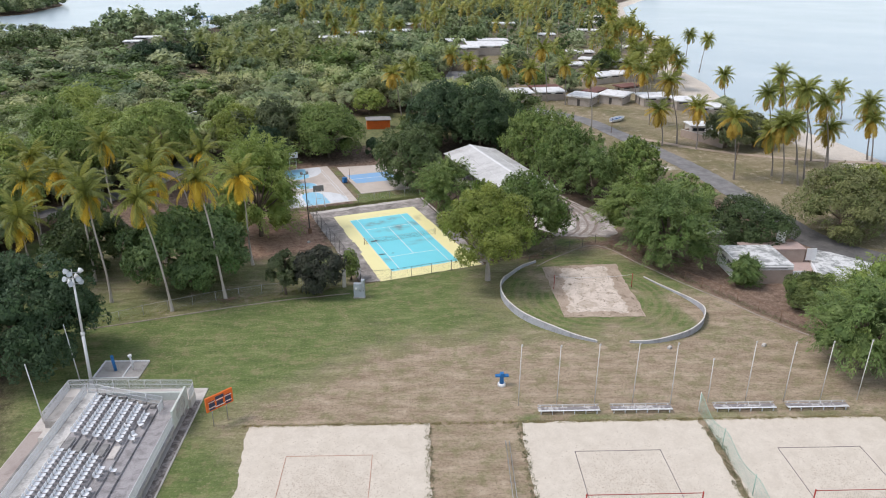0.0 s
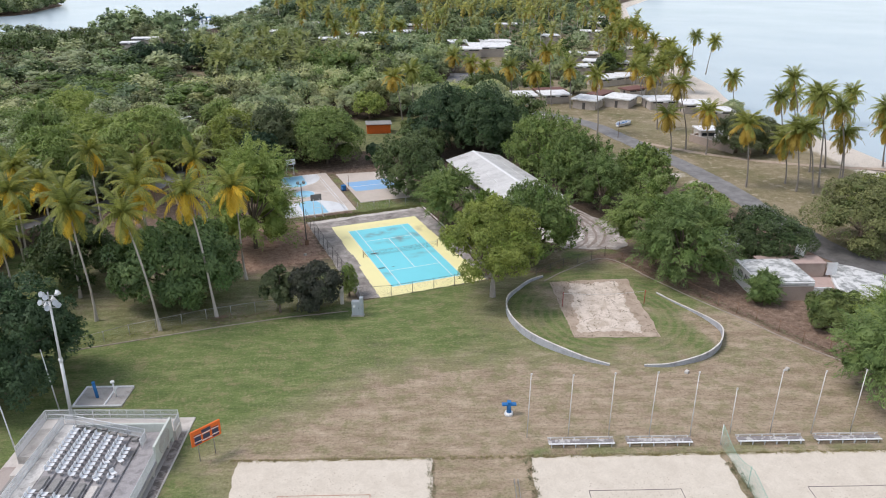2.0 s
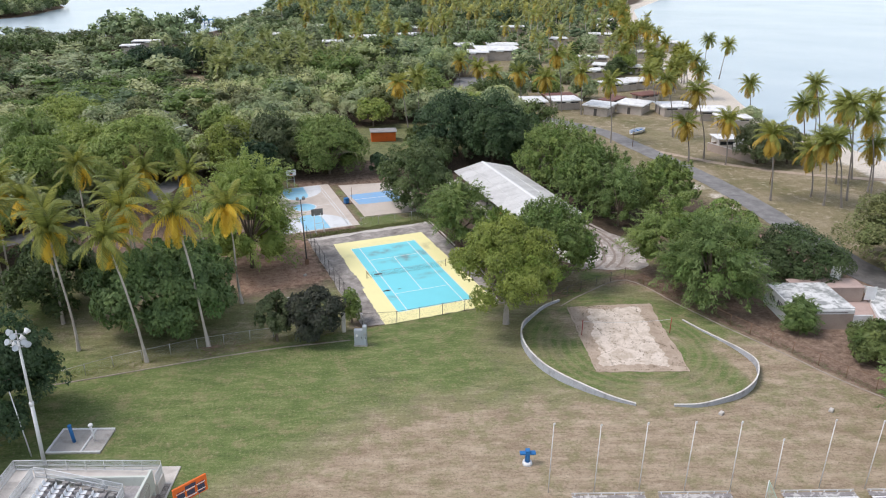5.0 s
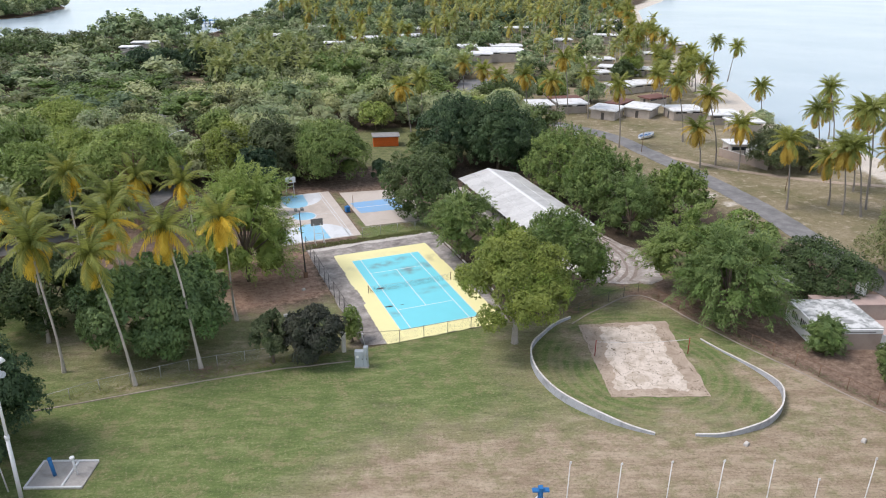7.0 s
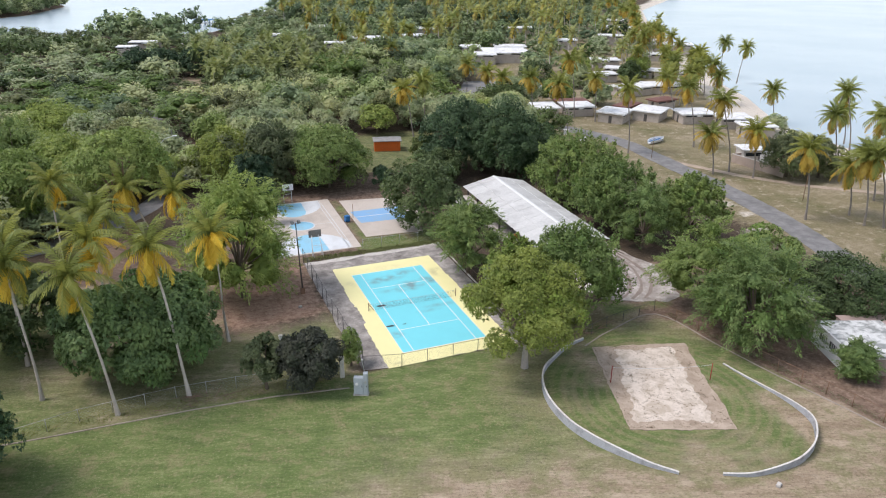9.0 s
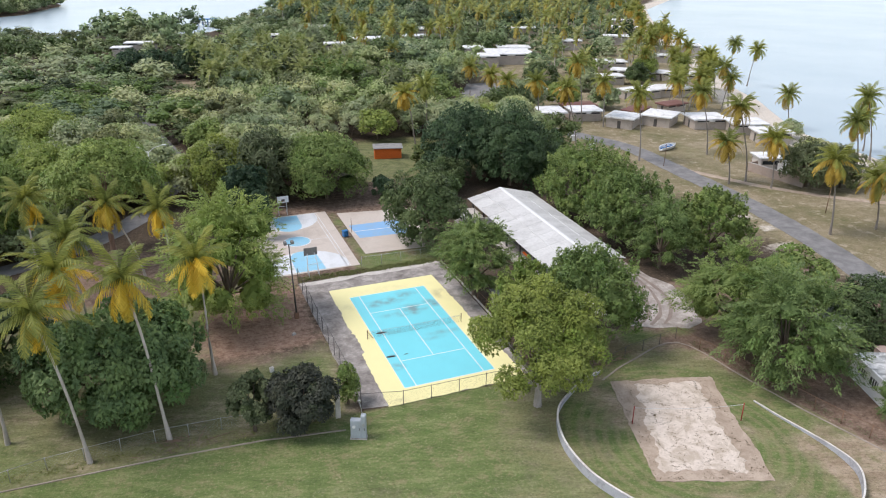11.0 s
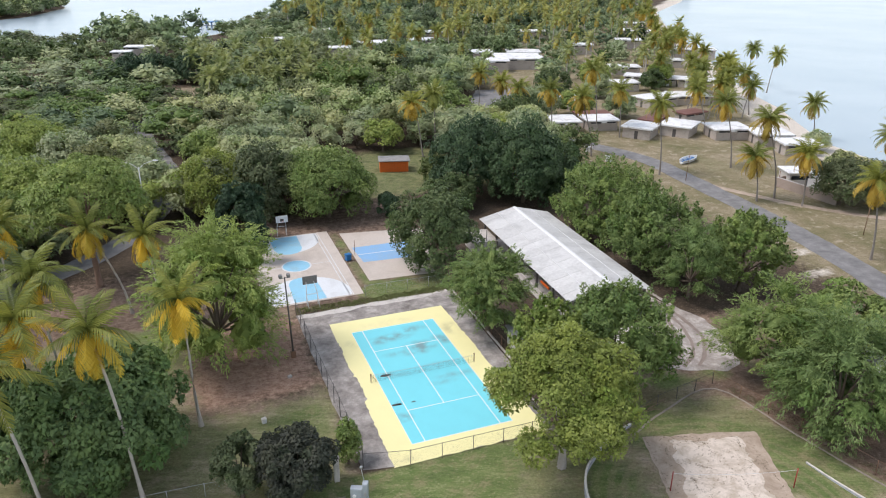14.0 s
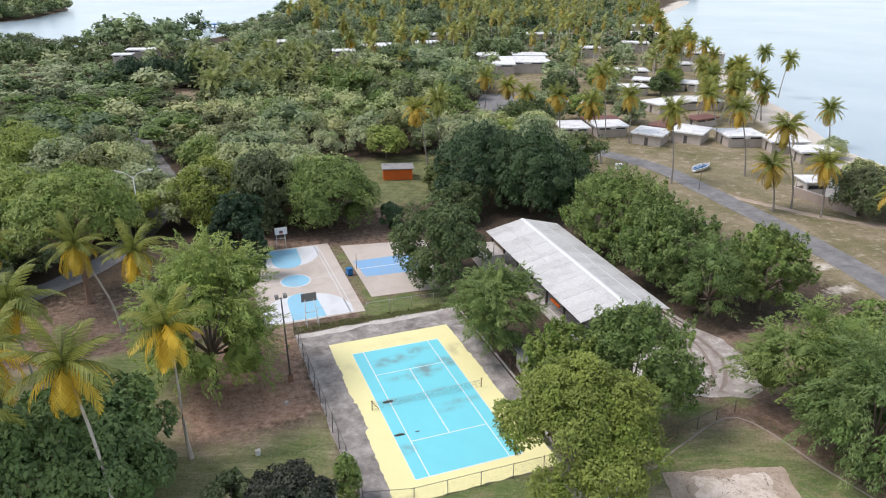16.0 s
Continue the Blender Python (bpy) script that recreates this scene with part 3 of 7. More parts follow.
def frond_mesh(rng, droop, old):
    """A few shared palm leaves, young and old."""
    key = (round(droop * 4), bool(old))
    if key not in FRONDS:
        me = quads("frond", frond(rng, 3.9 if not old else 3.5, key[0] / 4, 24, 1.1))
        me.materials.append(FROND_YELLOW if old else FROND_GREEN)
        FRONDS[key] = me
    return FRONDS[key]


def palm(base, top, seed, label, yellow=0.35, count=25, size=0.95, group="coconut palms by the field"):
    """A tall coconut palm whose every leaf is a part."""
    rng = np.random.default_rng(seed)
    ob = thing("coconut_palm", label, "palm tree", pose(base[0], base[1], 0), group)
    crown = Vector((top[0] - base[0], top[1] - base[1], top[2]))
    line = trunk_line((0, 0, -0.2), crown, rng.uniform(-0.5, 0.5))
    part("trunk", bent(bmesh.new(), line, [0.3, 0.17, 0.145, 0.13, 0.125, 0.12, 0.115, 0.11], 8), PALM_BARK, ob)
    for yaw, pitch, droop, old in frond_layout(rng, count, yellow):
        f = part("frond", frond_mesh(rng, droop, old), None, ob, "yellowed hanging frond" if old else "")
        f.matrix_local = Matrix.Translation(crown + Vector((0, 0, 0.15))) @ Euler((0, -pitch, yaw)).to_matrix().to_4x4() @ Matrix.Scale(size * rng.uniform(0.85, 1.1), 4)
    nuts = bmesh.new()
    for k in range(7):
        a = k * 0.9
        bmesh.ops.create_icosphere(nuts, subdivisions=1, radius=0.14, matrix=Matrix.Translation(crown + Vector((0.24 * math.cos(a), 0.24 * math.sin(a), -0.18 - 0.05 * (k % 3)))))
    part("coconut_cluster", nuts, FROND_YELLOW, ob)
    return ob


def palm_faces(rng, base, top, count, leaflets, size):
    """A far palm as loose faces: (green leaves, old leaves, stem)."""
    young, aged = [], []
    for yaw, pitch, droop, old in frond_layout(rng, count, rng.uniform(0.08, 0.3)):
        (aged if old else young).append(turned(frond(rng, 3.4 * size, droop, leaflets, 1.0 * size, 0.45), yaw, pitch) + np.array(top))
    line = [np.array(p) for p in trunk_line(base, top, 0.3, 4)]
    stem = []
    for a, b in zip(line, line[1:]):
        for k in range(3):
            o, q = [np.array([math.cos(w), math.sin(w), 0]) * 0.17 for w in (k * math.tau / 3, (k + 1) * math.tau / 3)]
            stem.append([a + o, a + q, b + q, b + o])
    return np.concatenate(young), np.concatenate(aged), np.array(stem)


def park_palm(base, top, seed, label, yellow=0.4, size=1.0, group="coconut palms along the beach"):
    """A palm that stays far from the camera: stem, green leaves and old leaves."""
    rng = np.random.default_rng(seed)
    ob = thing("coconut_palm", label, "palm tree", pose(base[0], base[1], 0), group)
    crown = Vector((top[0] - base[0], top[1] - base[1], top[2]))
    part("trunk", bent(bmesh.new(), trunk_line((0, 0, -0.2), crown, rng.uniform(-0.4, 0.4), 5), [0.26, 0.16, 0.14, 0.13, 0.12, 0.115], 6), PALM_BARK_GREY, ob)
    green, old = [], []
    for yaw, pitch, droop, aged in frond_layout(rng, 32, yellow):
        (old if aged else green).append(turned(frond(rng, 3.5 * size, droop, 11, 1.05 * size), yaw, pitch) + np.array(crown))
    part("crown", quads("crown", np.concatenate(green)), FROND_GREEN, ob)
    if old:
        part("old_fronds", quads("old_fronds", np.concatenate(old)), FROND_OLD, ob, "faded golden hanging fronds")
    return ob


# ---- ground, sea and roads ----
SEA_SHORE = [(900, 1100), (590, 680), (478, 556), (372, 452), (318, 372), (266, 292), (231, 228), (200, 178), (173, 133), (161, 105), (151, 89), (138, 67), (131, 23), (126, 7), (121, -20), (114, -80), (100, -300), (80, -900)]
LAGOON_SHORE = [(-900, 300), (-420, 380), (-190, 400), (-112, 396), (-90, 392), (-72, 352), (-58, 372), (-52, 400), (-30, 412), (-8, 384), (4, 386), (22, 420), (46, 476), (96, 590), (190, 760), (420, 1200)]
ISLET = [(-420, 560), (-200, 500), (-128, 528), (-108, 552), (-89, 646), (-104, 730), (-140, 800), (-420, 900)]


def line_distance(x, y, pts):
    """Distance to a line of points."""
    best = np.full(x.shape, 1e9)
    for (ax, ay), (bx, by) in zip(pts, pts[1:]):
        dx, dy = bx - ax, by - ay
        t = np.clip(((x - ax) * dx + (y - ay) * dy) / (dx * dx + dy * dy), 0, 1)
        best = np.minimum(best, np.hypot(x - ax - t * dx, y - ay - t * dy))
    return best


def inside(x, y, pts):
    """Whether places lie inside a closed outline."""
    odd = np.zeros(x.shape, bool)
    for (ax, ay), (bx, by) in zip(pts, pts[1:] + pts[:1]):
        if ay != by:
            odd ^= ((ay > y) != (by > y)) & (x < ax + (y - ay) * (bx - ax) / (by - ay))
    return odd


def shore_distance(x, y):
    """Metres inland: from the open sea, and from any water."""
    sea = line_distance(x, y, SEA_SHORE) * np.where(inside(x, y, SEA_SHORE + [(9000, -900), (9000, 1100)]), -1, 1)
    lagoon = line_distance(x, y, LAGOON_SHORE) * np.where(inside(x, y, LAGOON_SHORE + [(420, 9000), (-900, 9000)]), -1, 1)
    return sea, np.maximum(np.minimum(sea, lagoon), islet_distance(x, y))


def islet_distance(x, y):
    return line_distance(x, y, ISLET + ISLET[:1]) * np.where(inside(x, y, ISLET), 1, -1)


def soft(a, b, x):
    t = np.clip((x - a) / (b - a), 0, 1)
    return t * t * (3 - 2 * t)


def within(x, y, x0, x1, y0, y1, edge):
    return soft(x0 - edge, x0 + edge, x) * soft(-x1 - edge, -x1 + edge, -x) * soft(y0 - edge, y0 + edge, y) * soft(-y1 - edge, -y1 + edge, -y)


def build_ground():
    def steps(*spans):
        return np.concatenate([np.arange(a, b, s) for a, b, s in spans])
    xs = steps((-3000, -400, 130), (-400, -120, 12), (-120, -64, 4), (-64, 52, 0.95), (52, 190, 2.5), (190, 500, 10), (500, 3001, 125))
    ys = steps((-3000, -300, 150), (-300, -110, 10), (-110, -72, 3), (-72, 52, 0.95), (52, 200, 3), (200, 700, 9), (700, 4001, 110))
    x, y = [a.ravel() for a in np.meshgrid(xs, ys)]
    sea, inland = shore_distance(x, y)
    lump = np.array([noise.noise(Vector((a * 0.06, b * 0.06, 3.0))) for a, b in zip(x, y)])
    fine = np.array([noise.noise(Vector((a * 0.3, b * 0.3, 7.0))) for a, b in zip(x, y)])
    z = np.interp(inland, [-60, -8, 0, 14, 30], [-5, -1.3, -0.75, -0.1, 0])
    z += 0.03 * fine * soft(30, 60, inland)
    me = bpy.data.meshes.new("ground")
    nx, ny = len(xs), len(ys)
    i, j = [a.ravel() for a in np.meshgrid(np.arange(nx - 1), np.arange(ny - 1))]
    k = j * nx + i
    me.from_pydata(np.stack([x, y, z], 1).tolist(), [], np.stack([k, k + 1, k + nx + 1, k + nx], 1).tolist())
    me.polygons.foreach_set("use_smooth", np.ones(len(me.polygons), bool))
    u, v = 0.936 * x - 0.353 * y, 0.353 * x + 0.936 * y
    field = soft(14.4, 15.2, -y) * soft(-0.7, 0.7, 29.7 + 0.21 * (-14.6 - y) - x + 0.5 * fine)
    field = field * soft(-60, -50, x)
    lush = soft(-47, -22, v + 10.0 * lump + 4.0 * fine) * (1 - 0.3 * soft(4, 22, u)) + (1 - soft(-20, 2, u + 8 * lump + 3 * fine)) * 0.85
    ring = np.clip(1.15 - np.hypot((x - 18.5) / 11.5, (y + 31) / 13.2), 0, 1) * 4
    lush = np.clip(lush * (1 - 0.35 * soft(0, 0.5, lump)) + np.clip(ring, 0, 0.42) * (1 - 0.7 * soft(-0.1, 0.3, fine)), 0, 1) * (1 - 0.5 * within(x, y, 25.5, 31, -43, -33, 2.5))
    lush = np.maximum(lush, 0.6 * within(x, y, 26, 36, -34, -14, 4) * (0.7 + lump))
    lush = np.maximum(lush, 0.6 * within(u, v, 13, 51, -51.5, -49.4, 0.8) * (0.8 + 0.6 * fine))
    lush *= 1 - 0.5 * soft(0.1, 0.6, fine + lump) * soft(10, 14, x)
    lush *= 1 - 0.25 * within(x, y, 12, 36, -22, -11, 2)
    yard = within(x, y, -58, -11, -15, 22, 2) * (1 - field)
    red = within(x, y, -25, -11.5, 0, 20, 3.5)
    east = within(x, y, 11, 38, -15.5, -8, 2.5)
    marsh = within(x, y, -25, -9, 180, 205, 3)
    glade = within(x, y, 8, 40, 62, 98, 4)
    park = soft(60, 66, x) * soft(-100, -60, y) * soft(55, 75, x - 0.42 * np.maximum(y - 120, 0)) * soft(-460, -400, -y)
    park = np.maximum(park, within(x, y, 14, 35, -15.2, -9, 1.5))
    layers = {
        "green": np.clip(field * lush + yard * (0.9 - red) * (0.75 + 0.8 * lump) + 0.6 * glade + 0.25 * marsh + within(x, y, -2, 12, 19.5, 26, 1.0) * (0.8 + fine) + within(x, y, -0.6, 1.2, 22, 48, 0.7) * (0.55 + 0.6 * fine) + east * (0.2 + fine) + park * soft(0.15, 0.5, lump) * 0.3, 0, 1),
        "dry": np.clip(field * (1 - 0.5 * lush) + yard * 0.9 * (1 - red) + 0.4 * glade + marsh, 0, 1),
        "needles": np.clip(red * (1 - within(x, y, -24, -11, -14, 1, 2)), 0, 1),
        "litter": np.clip( within(x, y, -45, -15, -8, 40, 6) * 0.8 + within(x, y, 27.5, 62, -60, 0, 2) * 1.0 + within(x, y, -14, 16, 20, 60, 3) * 0.7, 0, 1),
        "park": np.clip(park, 0, 1),
        "ring": np.clip(soft(0.0, 0.25, 1.1 - np.hypot((x - 18.5) / 12.5, (y + 31) / 14.2)), 0, 1),
        "beach": np.clip(0.9 * within(x, y, -83, -68, 175, 190, 4) + 0.75 * soft(0.0, 0.45, lump + 0.6 * fine) * within(x, y, 62, 72, -2, 52, 3) + soft(-19, -13, -sea + 3 * lump) + 0.6 * soft(-6, -2, -inland), 0, 1),
    }
    for name, val in layers.items():
        me.attributes.new(name, "FLOAT", "POINT").data.foreach_set("value", np.asarray(val, np.float32))
    me.materials.append(GROUND)
    return tagged(new("ground", me), "mown grass, dry lawn, leaf litter and pale beach sand", "ground", kind="structure")


build_ground()
bm = bmesh.new()
bm.faces.new([bm.verts.new(p) for p in ((-3200, -3200, -0.62), (3200, -3200, -0.62), (3200, 4200, -0.62), (-3200, 4200, -0.62))])
tagged(part("water", bm, WATER), "calm pale grey-blue sea and lagoon water", "water", kind="structure")

ROAD_LINE = smooth_line([(60, 124), (65, 108), (70.5, 94), (77.6, 77), (80, 65.5), (79.2, 54), (78.3, 44), (77.6, 35), (76.7, 27), (75.6, 19), (74.2, 11.5), (72.4, 3.5), (69.6, -6), (67.5, -12)], 8)
tagged(part("road", ribbon(ROAD_LINE, 5.3, -0.1, 0.035, 0.25, 2), ASPHALT_ROAD), "worn grey asphalt park road with broken edges", "road", kind="structure")
tagged(part("road", slab(ragged([(61, 119), (70, 117), (82, 140), (93, 163), (79, 166), (66, 142)], 2, 0.4, 4), -0.1, 0.03), ASPHALT_ROAD), "grey asphalt parking area between the trees", "road", kind="structure")
tagged(part("road", ribbon(smooth_line([(-82, 28), (-58, 36), (-43, 44), (-33.5, 55), (-27.5, 70), (-24.5, 86), (-26, 104), (-29, 122), (-31, 140), (-36, 165), (-46, 200)], 6), 4.6, -0.1, 0.04, 0.3, 6), ASPHALT_ROAD), "narrow grey road through the wood", "road", kind="structure")
tagged(part("road", ribbon(smooth_line([(33, 190), (39, 205), (44, 226), (40, 250)], 6), 8, -0.1, 0.04, 0.3, 7), ASPHALT_ROAD), "grey asphalt road beside far houses", "road", kind="structure")
tagged(part("road", ribbon(smooth_line([(67.6, -11.4), (66.2, -18), (64.9, -24), (65.0, -30), (67.4, -36), (72.5, -41), (84, -46), (110, -52)], 8), 6.8, -0.1, 0.04, 0.2, 8), ASPHALT_DARK), "dark smooth asphalt bend with faint puddle marks", "road", kind="structure")
tagged(part("footpath", ribbon(smooth_line([(78, 52), (81, 45), (84, 38), (88, 30), (95, 21), (105, 12), (122, 1)], 6), 1.9, -0.1, 0.03, 0.35, 3), SAND_OLD), "trodden pale sandy footpath", "path", kind="structure")
TRACK_DIRT = worn("track_dirt", (0.3, 0.245, 0.21), (0.19, 0.15, 0.125), 0.95, amount=0.8)
tagged(part("driveway", slab(ragged([(25, -8.6), (33, -12.2), (35.5, -11.5), (38.5, -6), (39.2, -1), (37.6, 3.5), (36.4, 8), (35.4, 7), (35.2, 3), (32.4, -1.5), (28.6, -4.6), (25, -6)], 0.8, 0.35, 5), -0.1, 0.035), DRIVE), "cracked pale driveway with tyre tracks and dirt", "driveway", kind="structure")
for k, dx in enumerate((0.0, 1.7)):
    tagged(part("wheel_track", ribbon(smooth_line([(34.6 + dx, -6), (36.0 + dx, 2), (35.6 + dx, 9), (36.0 + dx, 20), (37.0 + dx, 34)], 8), 0.55, -0.1, 0.041, 0.3, 20 + k), DRIVE), "pale dusty wheel track beside the pavilion", "track", kind="structure")
for k, dx in enumerate((-2.4, -0.6, 1.2)):
    tagged(part("wheel_track", ribbon(smooth_line([(29.5 + dx, -9.3 - 0.4 * k), (32.4 + dx, -7.6), (34.6 + dx, -4.4), (35.8 + 0.6 * dx, 0.5), (36.0 + 0.4 * dx, 6)], 8), 0.42, -0.1, 0.043, 0.3, 30 + k), TRACK_DIRT), "dark dirt wheel track curving over the driveway", "track", kind="structure")
# round planting island of the driveway
bm = slab([(27.6 + 4.0 * math.cos(a * math.tau / 28), -2.8 + 4.6 * math.sin(a * math.tau / 28)) for a in range(28)], -0.1, 0.06)
tagged(part("pavement", bm, CONCRETE_PALE), "rounded pale concrete apron with a raised edge", "pavement", kind="structure")
bm = bmesh.new()
bent(bm, [(27.6 + 4.1 * math.cos(radians(a)), -2.8 + 4.7 * math.sin(radians(a)), 0.08) for a in range(-75, 60, 9)], [0.09] * 15, 6)
tagged(part("kerb", bm, CONCRETE_PALE), "low rounded concrete kerb beside the driveway", "kerb", kind="structure")
STAINED_KERB = worn("stained_kerb", (0.38, 0.325, 0.275), (0.2, 0.165, 0.135), 0.9, amount=0.7)
tagged(part("kerb", ribbon([(-47.6, -14.2), (-43.7, -14.4), (-36.4, -14.6), (-29.9, -14.8), (-21.2, -15.5), (-13.4, -16.8)], 0.15, -0.1, 0.08), STAINED_KERB), "weathered low concrete kerb at the field's edge", "kerb", kind="structure")
tagged(part("kerb", ribbon(smooth_line([(15.8, -18.4), (21, -16.2), (29.2, -14.6), (31.2, -23.8), (32.6, -31.4), (34.6, -39.7), (35.9, -46.1), (38, -52), (41, -58)], 5), 0.2, -0.1, 0.05), STAINED_KERB), "old dark concrete kerb below the wire fence", "kerb", kind="structure")

tagged(part("kerb", ribbon([(10.6, -6), (10.75, 2.5), (11.0, 12), (11.1, 19.8)], 0.22, -0.1, 0.14), CONCRETE_PALE), "pale concrete kerb along the old asphalt", "kerb", kind="structure")

tagged(part("pavement", ribbon(smooth_line([(-11, 18.3), (-4, 18.7), (3, 18.8), (10.4, 19.1)], 8), 1.1, -0.1, 0.03, 0.7, 14), CONCRETE_PALE), "pale worn strip along the asphalt's back edge", "pavement", kind="structure")
# ---- tennis court ----
tagged(part("pavement", slab(ragged([(-11.0, -13.9), (-8.0, -14.4), (8.6, -14.6), (10.4, -1), (10.8, 19.4), (-11.2, 19.0), (-11.2, 0)], 0.8, 0.16, 11), -0.1, 0.02), ASPHALT_OLD), "old grey asphalt round the tennis court, pale stains", "pavement", kind="structure")


STAIN = 0.72


def stained(name, pts_fn, spots, z, material, parent, label, grid=0.3, x0=-8.4, x1=8.4, y0=-14.8, y1=15.4):
    """A painted sheet on a fine grid, kept where pts_fn allows, with a stain value at each point."""
    xs, ys = np.linspace(x0, x1, int((x1 - x0) / grid) + 1), np.linspace(y0, y1, int((y1 - y0) / grid) + 1)
    bm = bmesh.new()
    layer = bm.verts.layers.float.new("stain")
    rows = []
    for b in ys:
        row = []
        for a in xs:
            px, py = pts_fn(a, b)
            vert = bm.verts.new((px, py, z))
            s = 0.0
            for cx, cy, rx, ry, k in spots:
                d = math.hypot((px - cx) / rx, (py - cy) / ry)
                s = max(s, STAIN * k * (1 - d) * 1.7) if d < 1 else s
            w = 0.5 + 0.8 * noise.noise(Vector((px * 0.9, py * 0.9, 1.0))) + 0.5 * noise.noise(Vector((px * 2.4, py * 2.4, 4.0)))
            vert[layer] = max(0.0, min(0.85, s * max(w, 0)))
            row.append(vert)
        rows.append(row)
    for p, q in zip(rows, rows[1:]):
        for k in range(len(p) - 1):
            bm.faces.new((p[k], p[k + 1], q[k + 1], q[k]))
    return part(name, bm, material, parent, label)


def yellow_edge(a, b):
    """The yellow margin's side edges are eaten away."""
    t = (b + 14.7) / 29.8
    left, right = -8.25 + 0.6 * t, 8.3 - 0.4 * t
    wear = 0.45 * max(0, noise.noise(Vector((b * 0.55, 2.0, 0)))) + 0.25 * abs(noise.noise(Vector((b * 1.9, 5.0, 0)))) + (0.9 if -3 < b < 2 else 0) * 0.4
    f = (a + 8.4) / 16.8
    lo = left + (wear if b < 10 else 0)
    hi = right - (0.5 * wear if b < 10 else 0) + 0.15 * noise.noise(Vector((b * 1.5, 9.0, 0)))
    g = min(max(b, -14.6), 15.05)
    if b < -14:
        g += 0.25 * noise.noise(Vector((a * 0.8, 1.0, 0)))
    return lo + f * (hi - lo), g


court = thing("tennis_court", "turquoise tennis court with pale yellow margins, stained", "tennis court", kind="structure")
stained("margin", yellow_edge, [(-6.5, 9, 1.2, 1.5, 0.4), (6.9, 8.8, 1.6, 2.2, 0.7), (-6.5, -13.8, 1.5, 0.6, 0.5), (0, 13, 5, 1.2, 0.25)], 0.026, YELLOW, court, "pale yellow painted margin", 0.35)
# water stains; the full-width thin spot at y 0.5 paints the net's shadow
SPOTS = [(-1.0, 9.0, 3.4, 1.2, 1.0), (1.8, 10.2, 2.6, 1.1, 0.8), (-2.6, 8.6, 1.6, 1.2, 0.8), (1.6, 5.8, 2.6, 1.7, 1.1), (0.6, 4.6, 2.2, 1.0, 0.8), (5.0, 6.6, 2.0, 1.6, 1.0), (-1.4, 5.0, 2.4, 0.9, 0.6),
         (-4.0, 1.0, 0.9, 0.6, 1.4), (0, 0.5, 5.6, 0.55, 0.55), (3.4, -1.6, 3.4, 0.8, 0.55), (1.4, -2.6, 2.4, 0.7, 0.4), (-5.0, -7.4, 1.5, 1.0, 0.9), (-4.4, -4.8, 0.7, 0.4, 1.2), (2.0, 1.2, 3.0, 0.6, 0.4)]
stained("playing_surface", lambda a, b: (a, b), SPOTS, 0.034, TEAL, court, "turquoise paint with dark water stains and a painted net shadow", 0.25, -5.485, 5.485, -11.885, 11.885)
for x0, x1, y0, y1 in ((-5.52, -5.45, -11.92, 11.92), (5.45, 5.52, -11.92, 11.92), (-4.165, -4.065, -11.88, 11.88), (4.065, 4.165, -11.88, 11.88), (-5.45, 5.45, -11.94, -11.83), (-5.45, 5.45, 11.83, 11.94), (-4.06, 4.06, 6.35, 6.45), (-4.06, 4.06, -6.45, -6.35), (-0.05, 0.05, -6.35, 6.35)):
    part("court_line", boxed(x0, x1, y0, y1, 0.034, 0.039), COURT_LINE, court)
for x0, y0, r in ((-4.9, -5.0, 0.35), (-3.0, -5.1, 0.17), (-4.3, 0.9, 0.4), (-4.6, -5.1, 0.2)):
    part("stain", slab(ragged([(x0 + 1.6 * r * math.cos(a), y0 + 0.6 * r * math.sin(a)) for a in np.linspace(0, 6.28, 9)[:-1]], 0.1, 0.06, x0), 0.033, 0.041), TYRE, court)


def tennis_net():
    ob = thing("tennis_net", "sagging dark tennis net between short brown posts", "tennis net")
    for s in (-1, 1):
        p = part("post", tubed((6.3 * s, 0, 0), (6.3 * s, 0, 1.12), 0.05), RUST, ob)
        part("cap", boxed(6.22 * s, 6.38 * s, -0.07, 0.07, 1.12, 1.2), RUST, p)
    part("stay", tubed((-6.3, 0, 1.05), (-5.6, 0, 0.04), 0.03, n=5), RUST, ob)
    v = []
    for k in range(63):
        a = -6.2 + 0.2 * k
        v.append([(a, 0, 0.1), (a + 0.012, 0, 0.1), (a + 0.012, 0, 0.98 - 0.1 * math.cos(a / 4.2)), (a, 0, 0.98 - 0.1 * math.cos(a / 4.2))])
    for k in range(6):
        z = 0.1 + 0.14 * k
        v.append([(-6.25, 0, z), (6.25, 0, z), (6.25, 0, z + 0.012), (-6.25, 0, z + 0.012)])
    part("netting", quads("netting", np.array(v, float)), NET_DARK, ob)
    part("headband", bent(bmesh.new(), [(a, 0, 1.0 - 0.1 * math.cos(a / 4.2)) for a in np.linspace(-6.28, 6.28, 13)], [0.022] * 13, 5), GREY_BOX, ob)


tennis_net()

# ---- basketball court and small court ----
bb = thing("basketball_court", "pale concrete basketball court with faded blue keys", "basketball court", kind="structure")
part("slab", slab([(-14.6, 22.2), (-1.0, 22.4), (-0.6, 48.2), (-14.2, 48.4)], -0.1, 0.05), COURT_SLAB, bb)


def arc(cx, cy, r, a0, a1, n=20):
    return [(cx + r * math.cos(radians(a0 + (a1 - a0) * k / n)), cy + r * math.sin(radians(a0 + (a1 - a0) * k / n))) for k in range(n + 1)]


